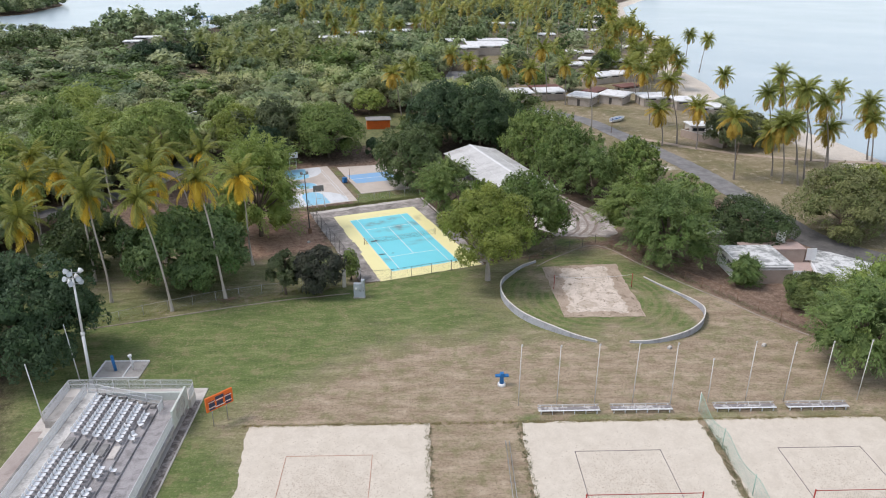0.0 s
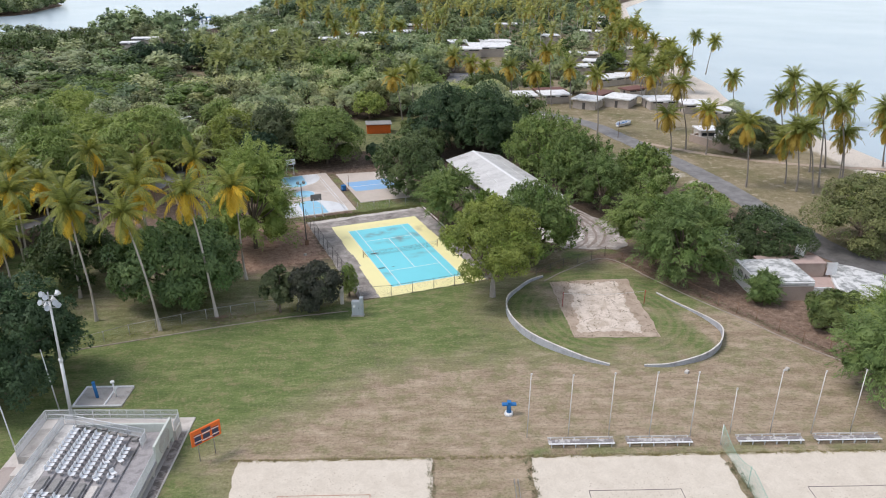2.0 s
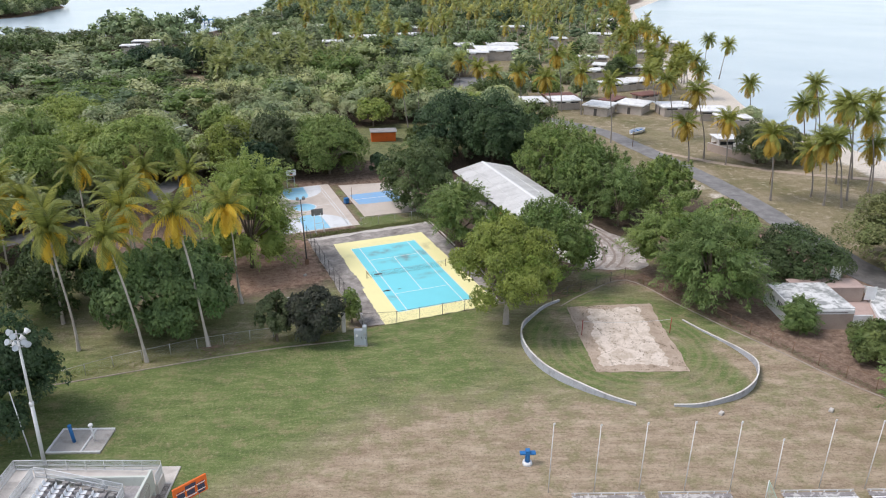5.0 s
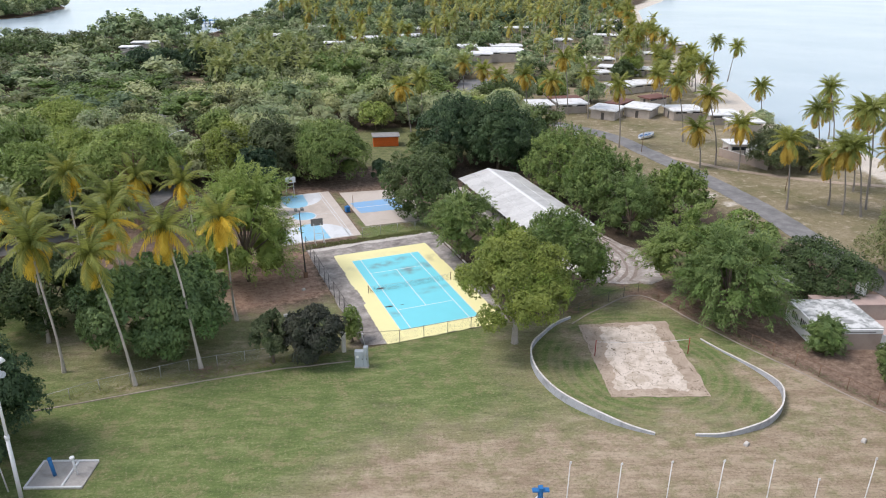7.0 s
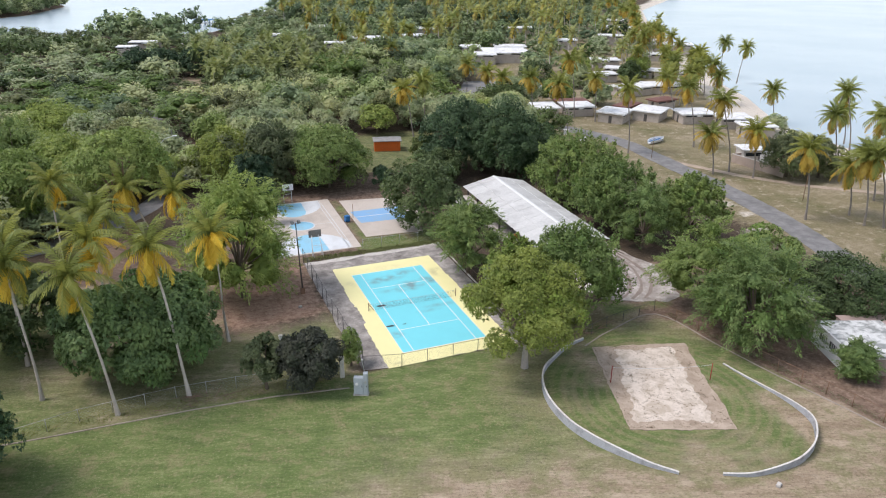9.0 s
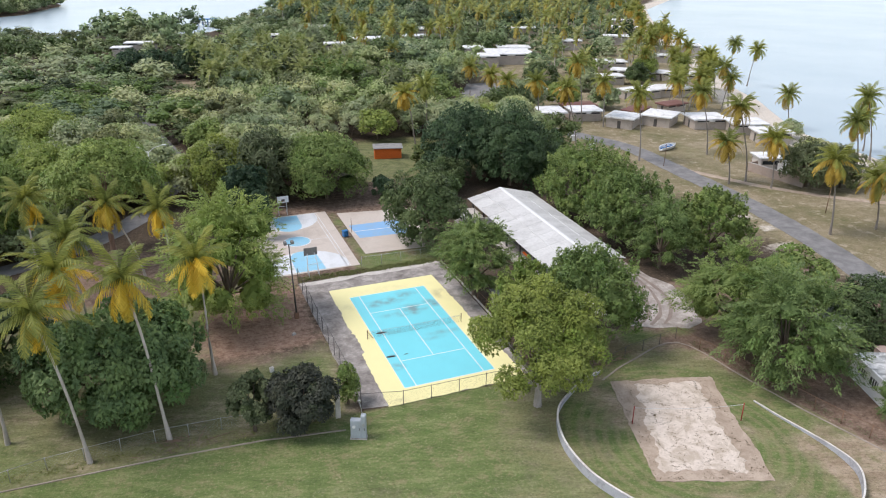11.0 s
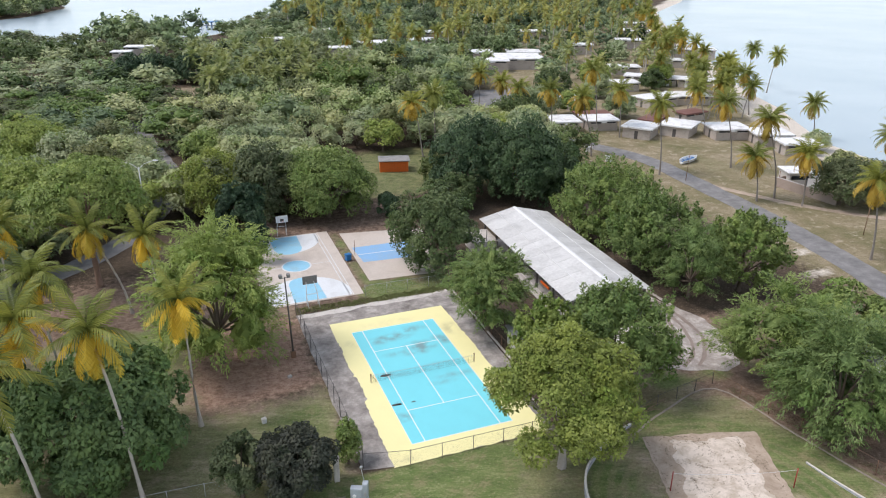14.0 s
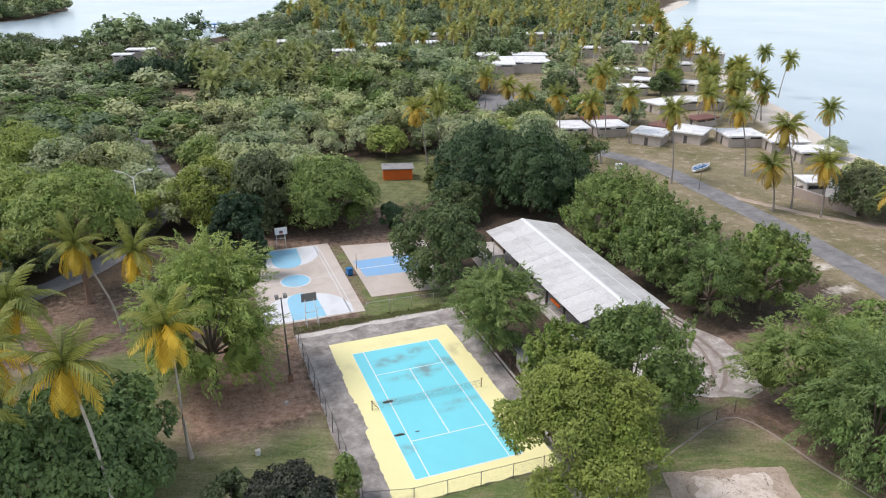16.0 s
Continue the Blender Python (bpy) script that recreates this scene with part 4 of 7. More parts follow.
part("three_point_area", slab([(-14.2, 22.7)] + [(-2.6, 22.7), (-2.4, 25)] + arc(-8.4, 24.6, 6.0, 6, 174, 18) + [(-14.2, 25)], 0.045, 0.056), WHITE_KEY, bb)
part("three_point_area", slab([(-2.6, 48.0), (-13.8, 48.0), (-13.8, 46.2)] + arc(-8.2, 46.0, 5.6, 188, 352, 18) + [(-2.6, 46.2)], 0.045, 0.056), WHITE_KEY, bb)
part("key", slab([(-10.7, 22.8), (-6.2, 22.8), (-6.4, 28.8)] + arc(-8.5, 28.8, 1.9, 5, 175, 12) + [(-10.5, 28.8)], 0.055, 0.062), BLUE_KEY, bb, "faded pale blue key")
part("key", slab([(-5.9, 47.8), (-10.5, 47.8), (-10.4, 42.2)] + arc(-8.2, 42.2, 2.1, 180, 360, 12) + [(-6.0, 42.2)], 0.055, 0.062), BLUE_KEY, bb, "faded pale blue key")
part("centre_circle", slab(arc(-8.2, 35.2, 2.3, 0, 345, 23), 0.045, 0.056), WHITE_KEY, bb)
part("centre_circle", slab(arc(-8.2, 35.2, 2.05, 0, 345, 23), 0.055, 0.062), BLUE_KEY, bb)
for x0, x1, y0, y1 in ((-3.0, -2.9, 22.6, 48.0), (-14.3, -2.4, 35.15, 35.25), (-2.45, -2.35, 22.6, 48)):
    part("court_line", boxed(x0, x1, y0, y1, 0.05, 0.056), WHITE_KEY, bb)


def hoop(x, y, face, board_mat, label):
    ob = thing("basketball_hoop", label, "basketball hoop", pose(x, y, 0, 0, 0, face), "basketball hoops")
    for s in (-0.75, 0.75):
        part("leg", bent(bmesh.new(), [(s, 0, 0), (s, 0, 1.7), (s * 0.7, 1.0, 3.1)], [0.06, 0.06, 0.05], 6), STEEL_WHITE, ob)
        part("brace", tubed((s, -1.2, 0.05), (s, 0, 1.7), 0.04, n=5), STEEL_WHITE, ob)
    part("crossbar", tubed((-0.75, 0, 1.7), (0.75, 0, 1.7), 0.04, n=5), STEEL_WHITE, ob)
    b = part("backboard", boxed(-1.0, 1.0, 1.0, 1.06, 2.75, 3.95, 0.01), board_mat, ob)
    part("target_square", boxed(-0.3, 0.3, 1.06, 1.066, 2.95, 3.4), STEEL_DARK if board_mat is PAINT_WHITE else PAINT_WHITE, b)
    ring = bmesh.new()
    bent(ring, [(0.23 * math.cos(a), 1.35 + 0.23 * math.sin(a), 3.05) for a in np.linspace(0, math.tau, 13)], [0.018] * 13, 5)
    part("rim", ring, ORANGE, ob)


hoop(-8.5, 21.4, 0, CONCRETE_DARK, "steel basketball hoop with a dark weathered backboard")
hoop(-8.1, 48.9, 180, PAINT_WHITE, "steel basketball hoop with a white backboard")

sc = thing("small_court", "concrete pad with a faded blue painted rectangle", "court", kind="structure")
part("slab", slab([(0.9, 26.2), (11.0, 25.6), (15.5, 44), (1.2, 46.4)], -0.1, 0.05), COURT_SLAB, sc)
part("painted_area", slab([(1.9, 33.0), (10.5, 32.6), (11.6, 39.2), (1.6, 39.4)], 0.045, 0.056), BLUE_COURT, sc, "faded blue paint")
part("court_line", slab([(1.85, 36.1), (11.0, 35.8), (11.05, 36.0), (1.85, 36.3)], 0.05, 0.062), WHITE_KEY, sc)
part("post", tubed((1.3, 36.2, 0), (1.3, 36.2, 2.6), 0.045), RUST, sc)

# ---- sand courts ----
SAND_EDGE = {"a": (-14.3, 4.2), "b": (13.6, 32.0), "c": (32.8, 51.2)}
for key, (u0, u1) in SAND_EDGE.items():
    pts = ragged([uv(u0 + (2.6 if key == "a" else 0.6), -77), uv(u1 - 0.6, -77), uv(u1, -64), uv(u1, -51.0), uv(u0, -51.0), uv(u0 + (1.2 if key == "a" else -0.2), -64)], 0.35, 0.28, ord(key))
    tagged(part("sand_court", slab(pts, -0.1, 0.06), SAND), "pale raked sand of a beach volleyball court", "sand court", kind="structure")


def boundary(u0, u1, material, label):
    ob = thing("boundary_line", label, "court line")
    for a, b in (((u0, -55.8), (u1, -55.8)), ((u0, -55.8), (u0, -71.8)), ((u1, -55.8), (u1, -71.8)), ((u0, -71.8), (u1, -71.8))):
        p, q = Vector((*uv(*a), 0.075)), Vector((*uv(*b), 0.075))
        m = [p.lerp(q, k / 8) + Vector((0.06 * noise.noise(Vector((k, a[0], b[1]))), 0.06 * noise.noise(Vector((k, a[1], 3))), 0)) for k in range(9)]
        part("tape", bent(bmesh.new(), m, [0.03] * 9, 4), material, ob)


boundary(18.2, 26.6, ROPE, "dark tape marking the volleyball court on sand")
boundary(38.2, 46.4, ROPE, "dark tape marking the volleyball court on sand")
boundary(-9.6, -1.4, ROPE_RED, "faded red tape marking a volleyball court on sand")


SAND_CLOD = worn("damp_sand_clod", (0.5, 0.425, 0.345), (0.4, 0.33, 0.26), 0.95)


def sand_clods(u, v, wide, deep, count, seed):
    """Small damp clods scattered thickest in the middle of a court."""
    rng = np.random.default_rng(seed)
    a = rng.normal(size=(count, 2)) * (wide, deep)
    a = a[(np.abs(a[:, 0]) < 8.5) & (a[:, 1] < -v - 52.2)]
    c = np.array([(*uv(u + p, v + q), 0.068) for p, q in a])
    s = rng.uniform(0.05, 0.16, len(c))
    up = unit(rng.normal(size=c.shape) * 0.12 + (0, 0, 1))
    tagged(part("sand_clods", quads("sand_clods", leaves(rng, c, up, s, s * 0.8)), SAND_CLOD), "scattered damp brown sand clods", "sand clods", kind="stuff")


sand_clods(-5.4, -63.5, 3.8, 5.0, 5200, 61)
sand_clods(22.6, -63.5, 3.4, 4.2, 4200, 62)
sand_clods(42.2, -63.5, 3.2, 4.2, 2600, 63)


def volleyball_net(u, v, half, high, turn, post_mat, label, band=ROPE_RED, pads=True):
    x, y = uv(u, v)
    ob = thing("volleyball_net", label, "volleyball net", Matrix.Translation((x, y, 0)) @ Matrix.Rotation(FIELD + turn, 4, "Z"), "volleyball nets")
    for s in (-1, 1):
        p = part("post", tubed((s * half, 0, 0), (s * half, 0, high + 0.1), 0.06), post_mat, ob)
        if pads:
            part("pad", tubed((s * half, 0, 0.1), (s * half, 0, 1.5), 0.12), NAVY, p)
    for z in (high, high - 1.0):
        part("band", boxed(-half, half, -0.02, 0.02, z - 0.06, z), band, ob)
    v4 = [[(a, 0, high - 1), (a + 0.008, 0, high - 1), (a + 0.008, 0, high), (a, 0, high)] for a in np.arange(-half, half, 0.2)]
    part("netting", quads("netting", np.array(v4, float)), NET_DARK, ob)


volleyball_net(22.3, -64.4, 5.0, 2.4, 0, RED, "beach volleyball net with red posts and band", RED)
volleyball_net(42.0, -64.4, 5.0, 2.4, 0, RED, "beach volleyball net with red posts and band", RED)

# ---- ringed sand court with its curved wall ----
tagged(part("sand_court", slab(ragged([(11.0, -34.4), (21.2, -38.3), (27.6, -22.2), (16.4, -19.0)], 0.4, 0.3, 3), -0.1, 0.055), SAND_OLD), "old sand court with brown weedy margins", "sand court", kind="structure")

tagged(part("sand_patch", slab(ragged([(12.6, -33.4), (19.9, -36.4), (25.4, -22.6), (18.6, -20.4)], 0.3, 0.8, 8), 0.05, 0.061), SAND_PALE), "paler raked sand in the court's middle", "sand court", kind="structure")


def weeds(name, label, count, place, size, material, seed):
    """Low tufts of blades scattered over an area; place gives a point from two random numbers."""
    rng = np.random.default_rng(seed)
    p = np.array([place(*rng.uniform(0, 1, 2)) for _ in range(count)])
    k = 7
    c = np.repeat(p, k, 0) + rng.normal(size=(count * k, 3)) * (size * 0.5, size * 0.5, 0)
    s = size * rng.uniform(0.5, 1.3, count * k)
    along = unit(rng.normal(size=(count * k, 3)) * (0.7, 0.7, 0.1) + (0, 0, 0.7))
    c[:, 2] = 0.05 + 0.4 * s * along[:, 2]
    tagged(part(name, quads(name, leaves(rng, c, unit(np.cross(along, rng.normal(size=c.shape))), s, s * 0.22, along)), material), label, "grass", kind="stuff")


WEED = foliage("weed_blades", (0.18, 0.16, 0.085), (0.28, 0.25, 0.14), (0.4, 0.36, 0.22))
WEED_BROWN = foliage("brown_weed_blades", (0.11, 0.085, 0.05), (0.18, 0.14, 0.085), (0.26, 0.21, 0.13))
WEED_GREEN = foliage("green_weed_blades", (0.11, 0.13, 0.045), (0.18, 0.2, 0.075), (0.27, 0.28, 0.12))


def on_old_sand(a, b):
    a, b = [min(max(q + 0.09 * noise.noise(Vector((7 * a, 9 * b, z))), 0.02), 0.98) for q, z in ((a, 1.5), (b, 6.5))]
    x, y = 11.0 + 10.2 * a + 5.6 * b, -34.4 - 3.9 * a + 15.8 * b
    return (x, y, 0)


def wall_strip(points, heights, thick, name, label):
    pts = smooth_line([(x, y, h) for (x, y), h in zip(points, heights)], 7)
    bm, cap = bmesh.new(), bmesh.new()
    for out, grow, lift in ((bm, 0.0, 0), (cap, 0.02, 1)):
        rows = []
        for i, (x, y, h) in enumerate(pts):
            d = (Vector(pts[min(i + 1, len(pts) - 1)]) - Vector(pts[max(i - 1, 0)]))
            s = Vector((-d.y, d.x, 0)).normalized() * (thick / 2 + grow)
            z0, z1 = (-0.1, h) if not lift else (h, h + 0.05)
            rows.append([out.verts.new((x + s.x * k, y + s.y * k, z)) for k, z in ((1, z0), (1, z1), (-1, z1), (-1, z0))])
        for a, b in zip(rows, rows[1:]):
            for k in range(4):
                out.faces.new((a[k], a[(k + 1) % 4], b[(k + 1) % 4], b[k]))
        out.faces.new(rows[0])
        out.faces.new(rows[-1])
        bmesh.ops.recalc_face_normals(out, faces=out.faces)
    ob = thing(name, label, "wall", kind="structure")
    part("wall_face", bm, CURVE_WALL, ob)
    part("coping", cap, COPING, ob, "worn white coping")


CURVE_WALL = worn("grey_wall_paint", (0.44, 0.45, 0.49), (0.22, 0.21, 0.21), 0.85, amount=0.75, big=0.9)
COPING = worn("worn_white_coping", (0.74, 0.71, 0.67), (0.34, 0.3, 0.26), 0.8, amount=0.75, big=0.9)
wall_strip([(11.3, -41.6), (9.4, -39.7), (7.7, -37.3), (6.3, -34.6), (5.5, -31.9), (5.4, -28.8), (5.9, -26.1), (7.0, -23.5), (8.4, -21.6), (10.4, -20.0), (13.5, -18.0), (16.4, -17.0)], [0.25, 0.5, 0.8, 0.95, 1.0, 1.0, 0.95, 0.85, 0.75, 0.55, 0.45, 0.3], 0.15, "wall_curved_west", "curved low grey wall with white coping")
wall_strip([(15.0, -43.2), (17.3, -44.3), (20.1, -44.7), (22.9, -44.6), (25.6, -43.6), (27.7, -42.0), (29.2, -40.0), (29.7, -37.2), (29.5, -34.0), (29.0, -30.6), (28.7, -27.8)], [0.22, 0.42, 0.65, 0.85, 0.95, 0.95, 0.85, 0.55, 0.3, 0.17, 0.1], 0.12, "wall_curved_east", "curved low grey wall with white coping")


def slack_net():
    ob = thing("volleyball_net", "slack torn net line between two thin red posts", "volleyball net", None, "volleyball nets")
    a, b = Vector((14.1, -26.4, 0)), Vector((24.9, -30.0, 0))
    for p in (a, b):
        part("post", tubed(p, p + Vector((0, 0, 2.2)), 0.05), RED, ob)
    part("cord", bent(bmesh.new(), [a.lerp(b, t) + Vector((0, 0, 2.0 - 1.2 * t * (1 - t))) for t in np.linspace(0.0, 1, 9)], [0.02] * 9, 4), PAINT_WHITE, ob)


slack_net()


# ---- fences, poles and benches of the field ----
def chain_fence(points, high, spacing, label, material=STEEL, wires=True, rail=True, mesh=0.22):
    """Posts, a top rail and thin wire netting along a line."""
    ob = thing("wire_fence", label, "fence")
    v, n = [], 0
    for (ax, ay), (bx, by) in zip(points, points[1:]):
        a, b = Vector((ax, ay, 0)), Vector((bx, by, 0))
        d = b - a
        m = max(1, round(d.length / spacing))
        for k in range(m + (1 if (bx, by) == points[-1] else 0)):
            p = a + d * (k / m)
            part("post", tubed(p - Vector((0, 0, 0.2)), p + Vector((0.05 * math.sin(n * 2.1), 0.04 * math.cos(n * 1.3), high + 0.08)), 0.04, n=6), material, ob)
            n += 1
        if rail:
            part("rail", tubed(a + Vector((0, 0, high)), b + Vector((0, 0, high)), 0.025, n=5), material, ob)
        if wires:
            L, t = d.length, d.normalized()
            for k in np.arange(-high, L, mesh):
                for s in (1, -1):
                    k0, k1 = (max(k, 0), min(k + high, L))
                    if k1 <= k0:
                        continue
                    z0, z1 = (k0 - k, k1 - k) if s > 0 else (high - (k0 - k), high - (k1 - k))
                    p, q = a + t * k0 + Vector((0, 0, z0)), a + t * k1 + Vector((0, 0, z1))
                    v.append([p, p + Vector((0, 0, 0.008)), q + Vector((0, 0, 0.008)), q])
    if v:
        part("netting", quads("netting", np.array(v, float)), material, ob)
    return ob


chain_fence([(-11.2, 19.0), (-11.2, 6), (-11.0, -5), (-10.9, -13.6)], 2.4, 2.9, "tall dark chain-link fence beside the tennis court", STEEL_DARK, mesh=0.13)
chain_fence([(-10.9, -13.6), (-6.6, -14.7), (9.4, -14.9)], 1.7, 3.1, "chain-link fence on thin posts before the court", STEEL_DARK)
chain_fence([(10.7, -1), (10.9, 19.4)], 1.6, 3.0, "low rusty wire fence beside asphalt", RUST)
chain_fence([(-1.0, 21.6), (11.5, 21.2)], 1.6, 3.0, "low wire fence behind the tennis court", STEEL)
chain_fence([(-46.5, -14.0), (-40.6, -12.6), (-31.2, -11.9), (-25.0, -12.2), (-13.5, -13.5)], 1.4, 3.1, "grey wire fence under the palms", STEEL, mesh=0.35)
chain_fence([(15.2, -17.2), (21, -15.2), (29.6, -13.7)], 1.5, 3.0, "wire fence with dark posts behind the grass", STEEL_DARK, mesh=0.35)
chain_fence([(29.6, -13.7), (32.0, -23.8), (33.4, -31.4), (35.4, -39.7), (36.7, -46.1), (39, -52), (42, -58)], 1.6, 3.2, "long rusty wire fence beside the slope", RUST, mesh=0.35)

POLE_GREY = worn("pole_paint", (0.66, 0.64, 0.63), (0.4, 0.36, 0.34), 0.6, amount=0.6, big=1.2)
BENCH_GREY = worn("bare_bench_plank", (0.22, 0.2, 0.2), (0.58, 0.56, 0.54), 0.85, amount=0.8, big=1.5, low=0.48, high=0.56)
FENCE_POLES = [13.7 + 4.1 * k for k in range(10)]
for k, u in enumerate(FENCE_POLES):
    x, y = uv(u, -48.0 - 0.1 * math.sin(k * 2))
    ob = thing("net_pole", "tall thin white pole standing behind the benches", "pole", pose(x, y, 0, 0.8 * math.sin(k), 0.6 * math.cos(2 * k), 0), "ball-stop poles")
    high = 5.4 if k == 5 else 7.4
    part("shaft", tubed((0, 0, -0.1), (0, 0, high), 0.05, 0.04), POLE_GREY, ob)
    part("pulley", boxed(-0.05, 0.12, -0.04, 0.04, high - 0.15, high + 0.05), POLE_GREY, ob)


def bench(u0, u1, v):
    x, y = uv((u0 + u1) / 2, v)
    ob = thing("bench", "long white slatted bench with peeling paint on grass", "bench", Matrix.Translation((x, y, 0)) @ Matrix.Rotation(FIELD, 4, "Z"), "benches by the sand courts")
    h = (u1 - u0) / 2
    part("seat_plank", boxed(-h, h, -0.55, -0.36, 0.42, 0.47, 0.01), PAINT_WHITE, ob)
    part("seat_plank", boxed(-h, h, -0.26, 0.26, 0.4, 0.45, 0.01), BENCH_GREY, ob)
    part("backrest", boxed(-h, h, 0.34, 0.4, 0.48, 0.64, 0.01), CONCRETE_PALE, ob)
    for k in range(6):
        s = -h + 0.3 + k * (2 * h - 0.6) / 5
        part("leg", box(boxed(s - 0.04, s + 0.04, -0.5, 0.35, 0.32, 0.4), s - 0.04, s + 0.04, 0.28, 0.34, 0, 0.6), STEEL_WHITE, ob)
        part("foot", boxed(s - 0.04, s + 0.04, -0.5, -0.4, 0, 0.33), STEEL_WHITE, ob)


for a, b in ((15.6, 22.1), (23.3, 29.8), (34.3, 40.9), (42.1, 48.7)):
    bench(a, b, -49.2)


def green_net():
    ob = thing("divider_net", "drooping green divider net on thin poles between sand courts", "net")
    a, b = Vector((*uv(32.6, -49.6), 0)), Vector((*uv(32.9, -66.5), 0))
    for t in (0, 0.36, 0.75, 1):
        p = a.lerp(b, t)
        part("pole", tubed(p, p + Vector((0, 0, 2.4)), 0.04), STEEL_WHITE if t == 0 else GREEN_NET, ob)
    v, w = [], 90
    top = lambda t: 2.35 - 1.1 * abs(math.sin(t * math.pi * 2.5)) ** 1.5 * (0.4 + 0.5 * (1 - t))
    for k in range(w):
        for s in (-1, 1):
            t0 = k / w
            t1 = min(1, max(0, t0 + s * 0.07))
            p, q = a.lerp(b, t0) + Vector((0, 0, 0.05)), a.lerp(b, t1) + Vector((0, 0, top(t1)))
            v.append([p, p + Vector((0.006, -0.012, 0)), q + Vector((0.006, -0.012, 0)), q])
    part("netting", quads("netting", np.array(v, float)), GREEN_NET, ob)
    part("top_cord", bent(bmesh.new(), [a.lerp(b, t) + Vector((0, 0, top(t))) for t in np.linspace(0, 1, 24)], [0.03] * 24, 4), GREEN_NET, ob)


green_net()


def pipe_rail():
    ob = thing("pipe_rail", "low grey pipe rail beside the sand", "railing")
    for du in (0, 0.35):
        a, b = Vector((*uv(11.6 + du, -54.6), 0.55)), Vector((*uv(11.2 + du, -68), 0.55))
        part("pipe", tubed(a, b, 0.035, n=6), STEEL, ob)
        for k in range(6):
            p = a.lerp(b, k / 5)
            part("post", tubed((p.x, p.y, -0.1), p, 0.035, n=6), STEEL, ob)


pipe_rail()


def drinking_fountain():
    x, y = -4.0, -45.6
    ob = thing("drinking_fountain", "bright blue pedestal fountain on a white base", "fountain", pose(x, y, 0, 0, 0, -20))
    part("base", tubed((0, 0, 0), (0, 0, 0.3), 0.5, 0.42, 12), PAINT_WHITE, ob)
    part("pedestal", tubed((0, 0, 0.3), (0, 0, 1.35), 0.26, 0.2, 10), BLUE, ob)
    part("bowl", box(boxed(-0.75, 0.75, -0.25, 0.25, 1.15, 1.35, 0.04), -0.2, 0.2, -0.25, 0.25, 1.35, 1.6), BLUE, ob)


drinking_fountain()
for x, y, s in ((18.7, -46.2, 0.3), (29.9, -50.1, 0.3), (-14.6, 4.4, 0.25)):
    ob = thing("valve_box", "small pale concrete valve box in the grass", "utility box", pose(x, y, 0, 0, 0, 25), "valve boxes")
    part("body", boxed(-s, s, -s * 0.7, s * 0.7, -0.05, 0.25, 0.05), CONCRETE, ob)
    part("lid", boxed(-s * 0.8, s * 0.8, -s * 0.55, s * 0.55, 0.25, 0.3, 0.02), CONCRETE_PALE, ob)


ob = thing("valve_box", "small white upright meter box on the worn grass", "utility box", pose(-18.55, -3.15, 0, 0, 0, 15), "valve boxes")
part("body", boxed(-0.22, 0.22, -0.18, 0.18, -0.05, 0.5, 0.04), PAINT_WHITE, ob)
part("lid", boxed(-0.25, 0.25, -0.21, 0.21, 0.5, 0.56, 0.02), CONCRETE_PALE, ob)


def electric_cabinet():
    ob = thing("electric_cabinet", "pale grey double electrical cabinet standing on the lawn", "cabinet", pose(-12.5, -18.4, 0, 0, 0, -24))
    part("plinth", boxed(-0.85, 0.85, -0.35, 0.35, -0.05, 0.12, 0.02), CONCRETE, ob)
    body = part("body", box(boxed(-0.75, 0.3, -0.28, 0.28, 0.12, 2.2, 0.03), 0.3, 0.78, -0.28, 0.28, 0.12, 2.75, 0.03), GREY_BOX, ob)
    for x0, x1, z in ((-0.7, 0.25, 2.12), (0.34, 0.74, 2.66)):
        d = part("door", boxed(x0, x1, -0.31, -0.28, 0.2, z, 0.01), GREY_BOX, ob)
        part("handle", boxed(x1 - 0.13, x1 - 0.08, -0.35, -0.31, 1.1, 1.35), STEEL_DARK, d)
    part("meter", tubed((-0.4, -0.31, 1.5), (-0.4, -0.4, 1.5), 0.16, n=14), PAINT_WHITE, ob, "round glass meter")
    part("meter", boxed(0.45, 0.62, -0.36, -0.31, 1.6, 1.85), STEEL, ob)
    part("conduit", tubed((0.45, 0.1, 2.7), (0.2, 0.15, 4.1), 0.035), STEEL, ob)
    part("sensor", boxed(0.1, 0.32, 0.05, 0.27, 4.1, 4.3, 0.03), STEEL, ob)


electric_cabinet()
ob = thing("utility_pillar", "slim pale pillar box against the fence", "utility box", pose(-13.6, -14.4, 0))
part("body", boxed(-0.25, 0.25, -0.2, 0.2, 0, 2.6, 0.03), CONCRETE_PALE, ob)
part("cap", boxed(-0.3, 0.3, -0.25, 0.25, 2.6, 2.7, 0.02), CONCRETE_PALE, ob)


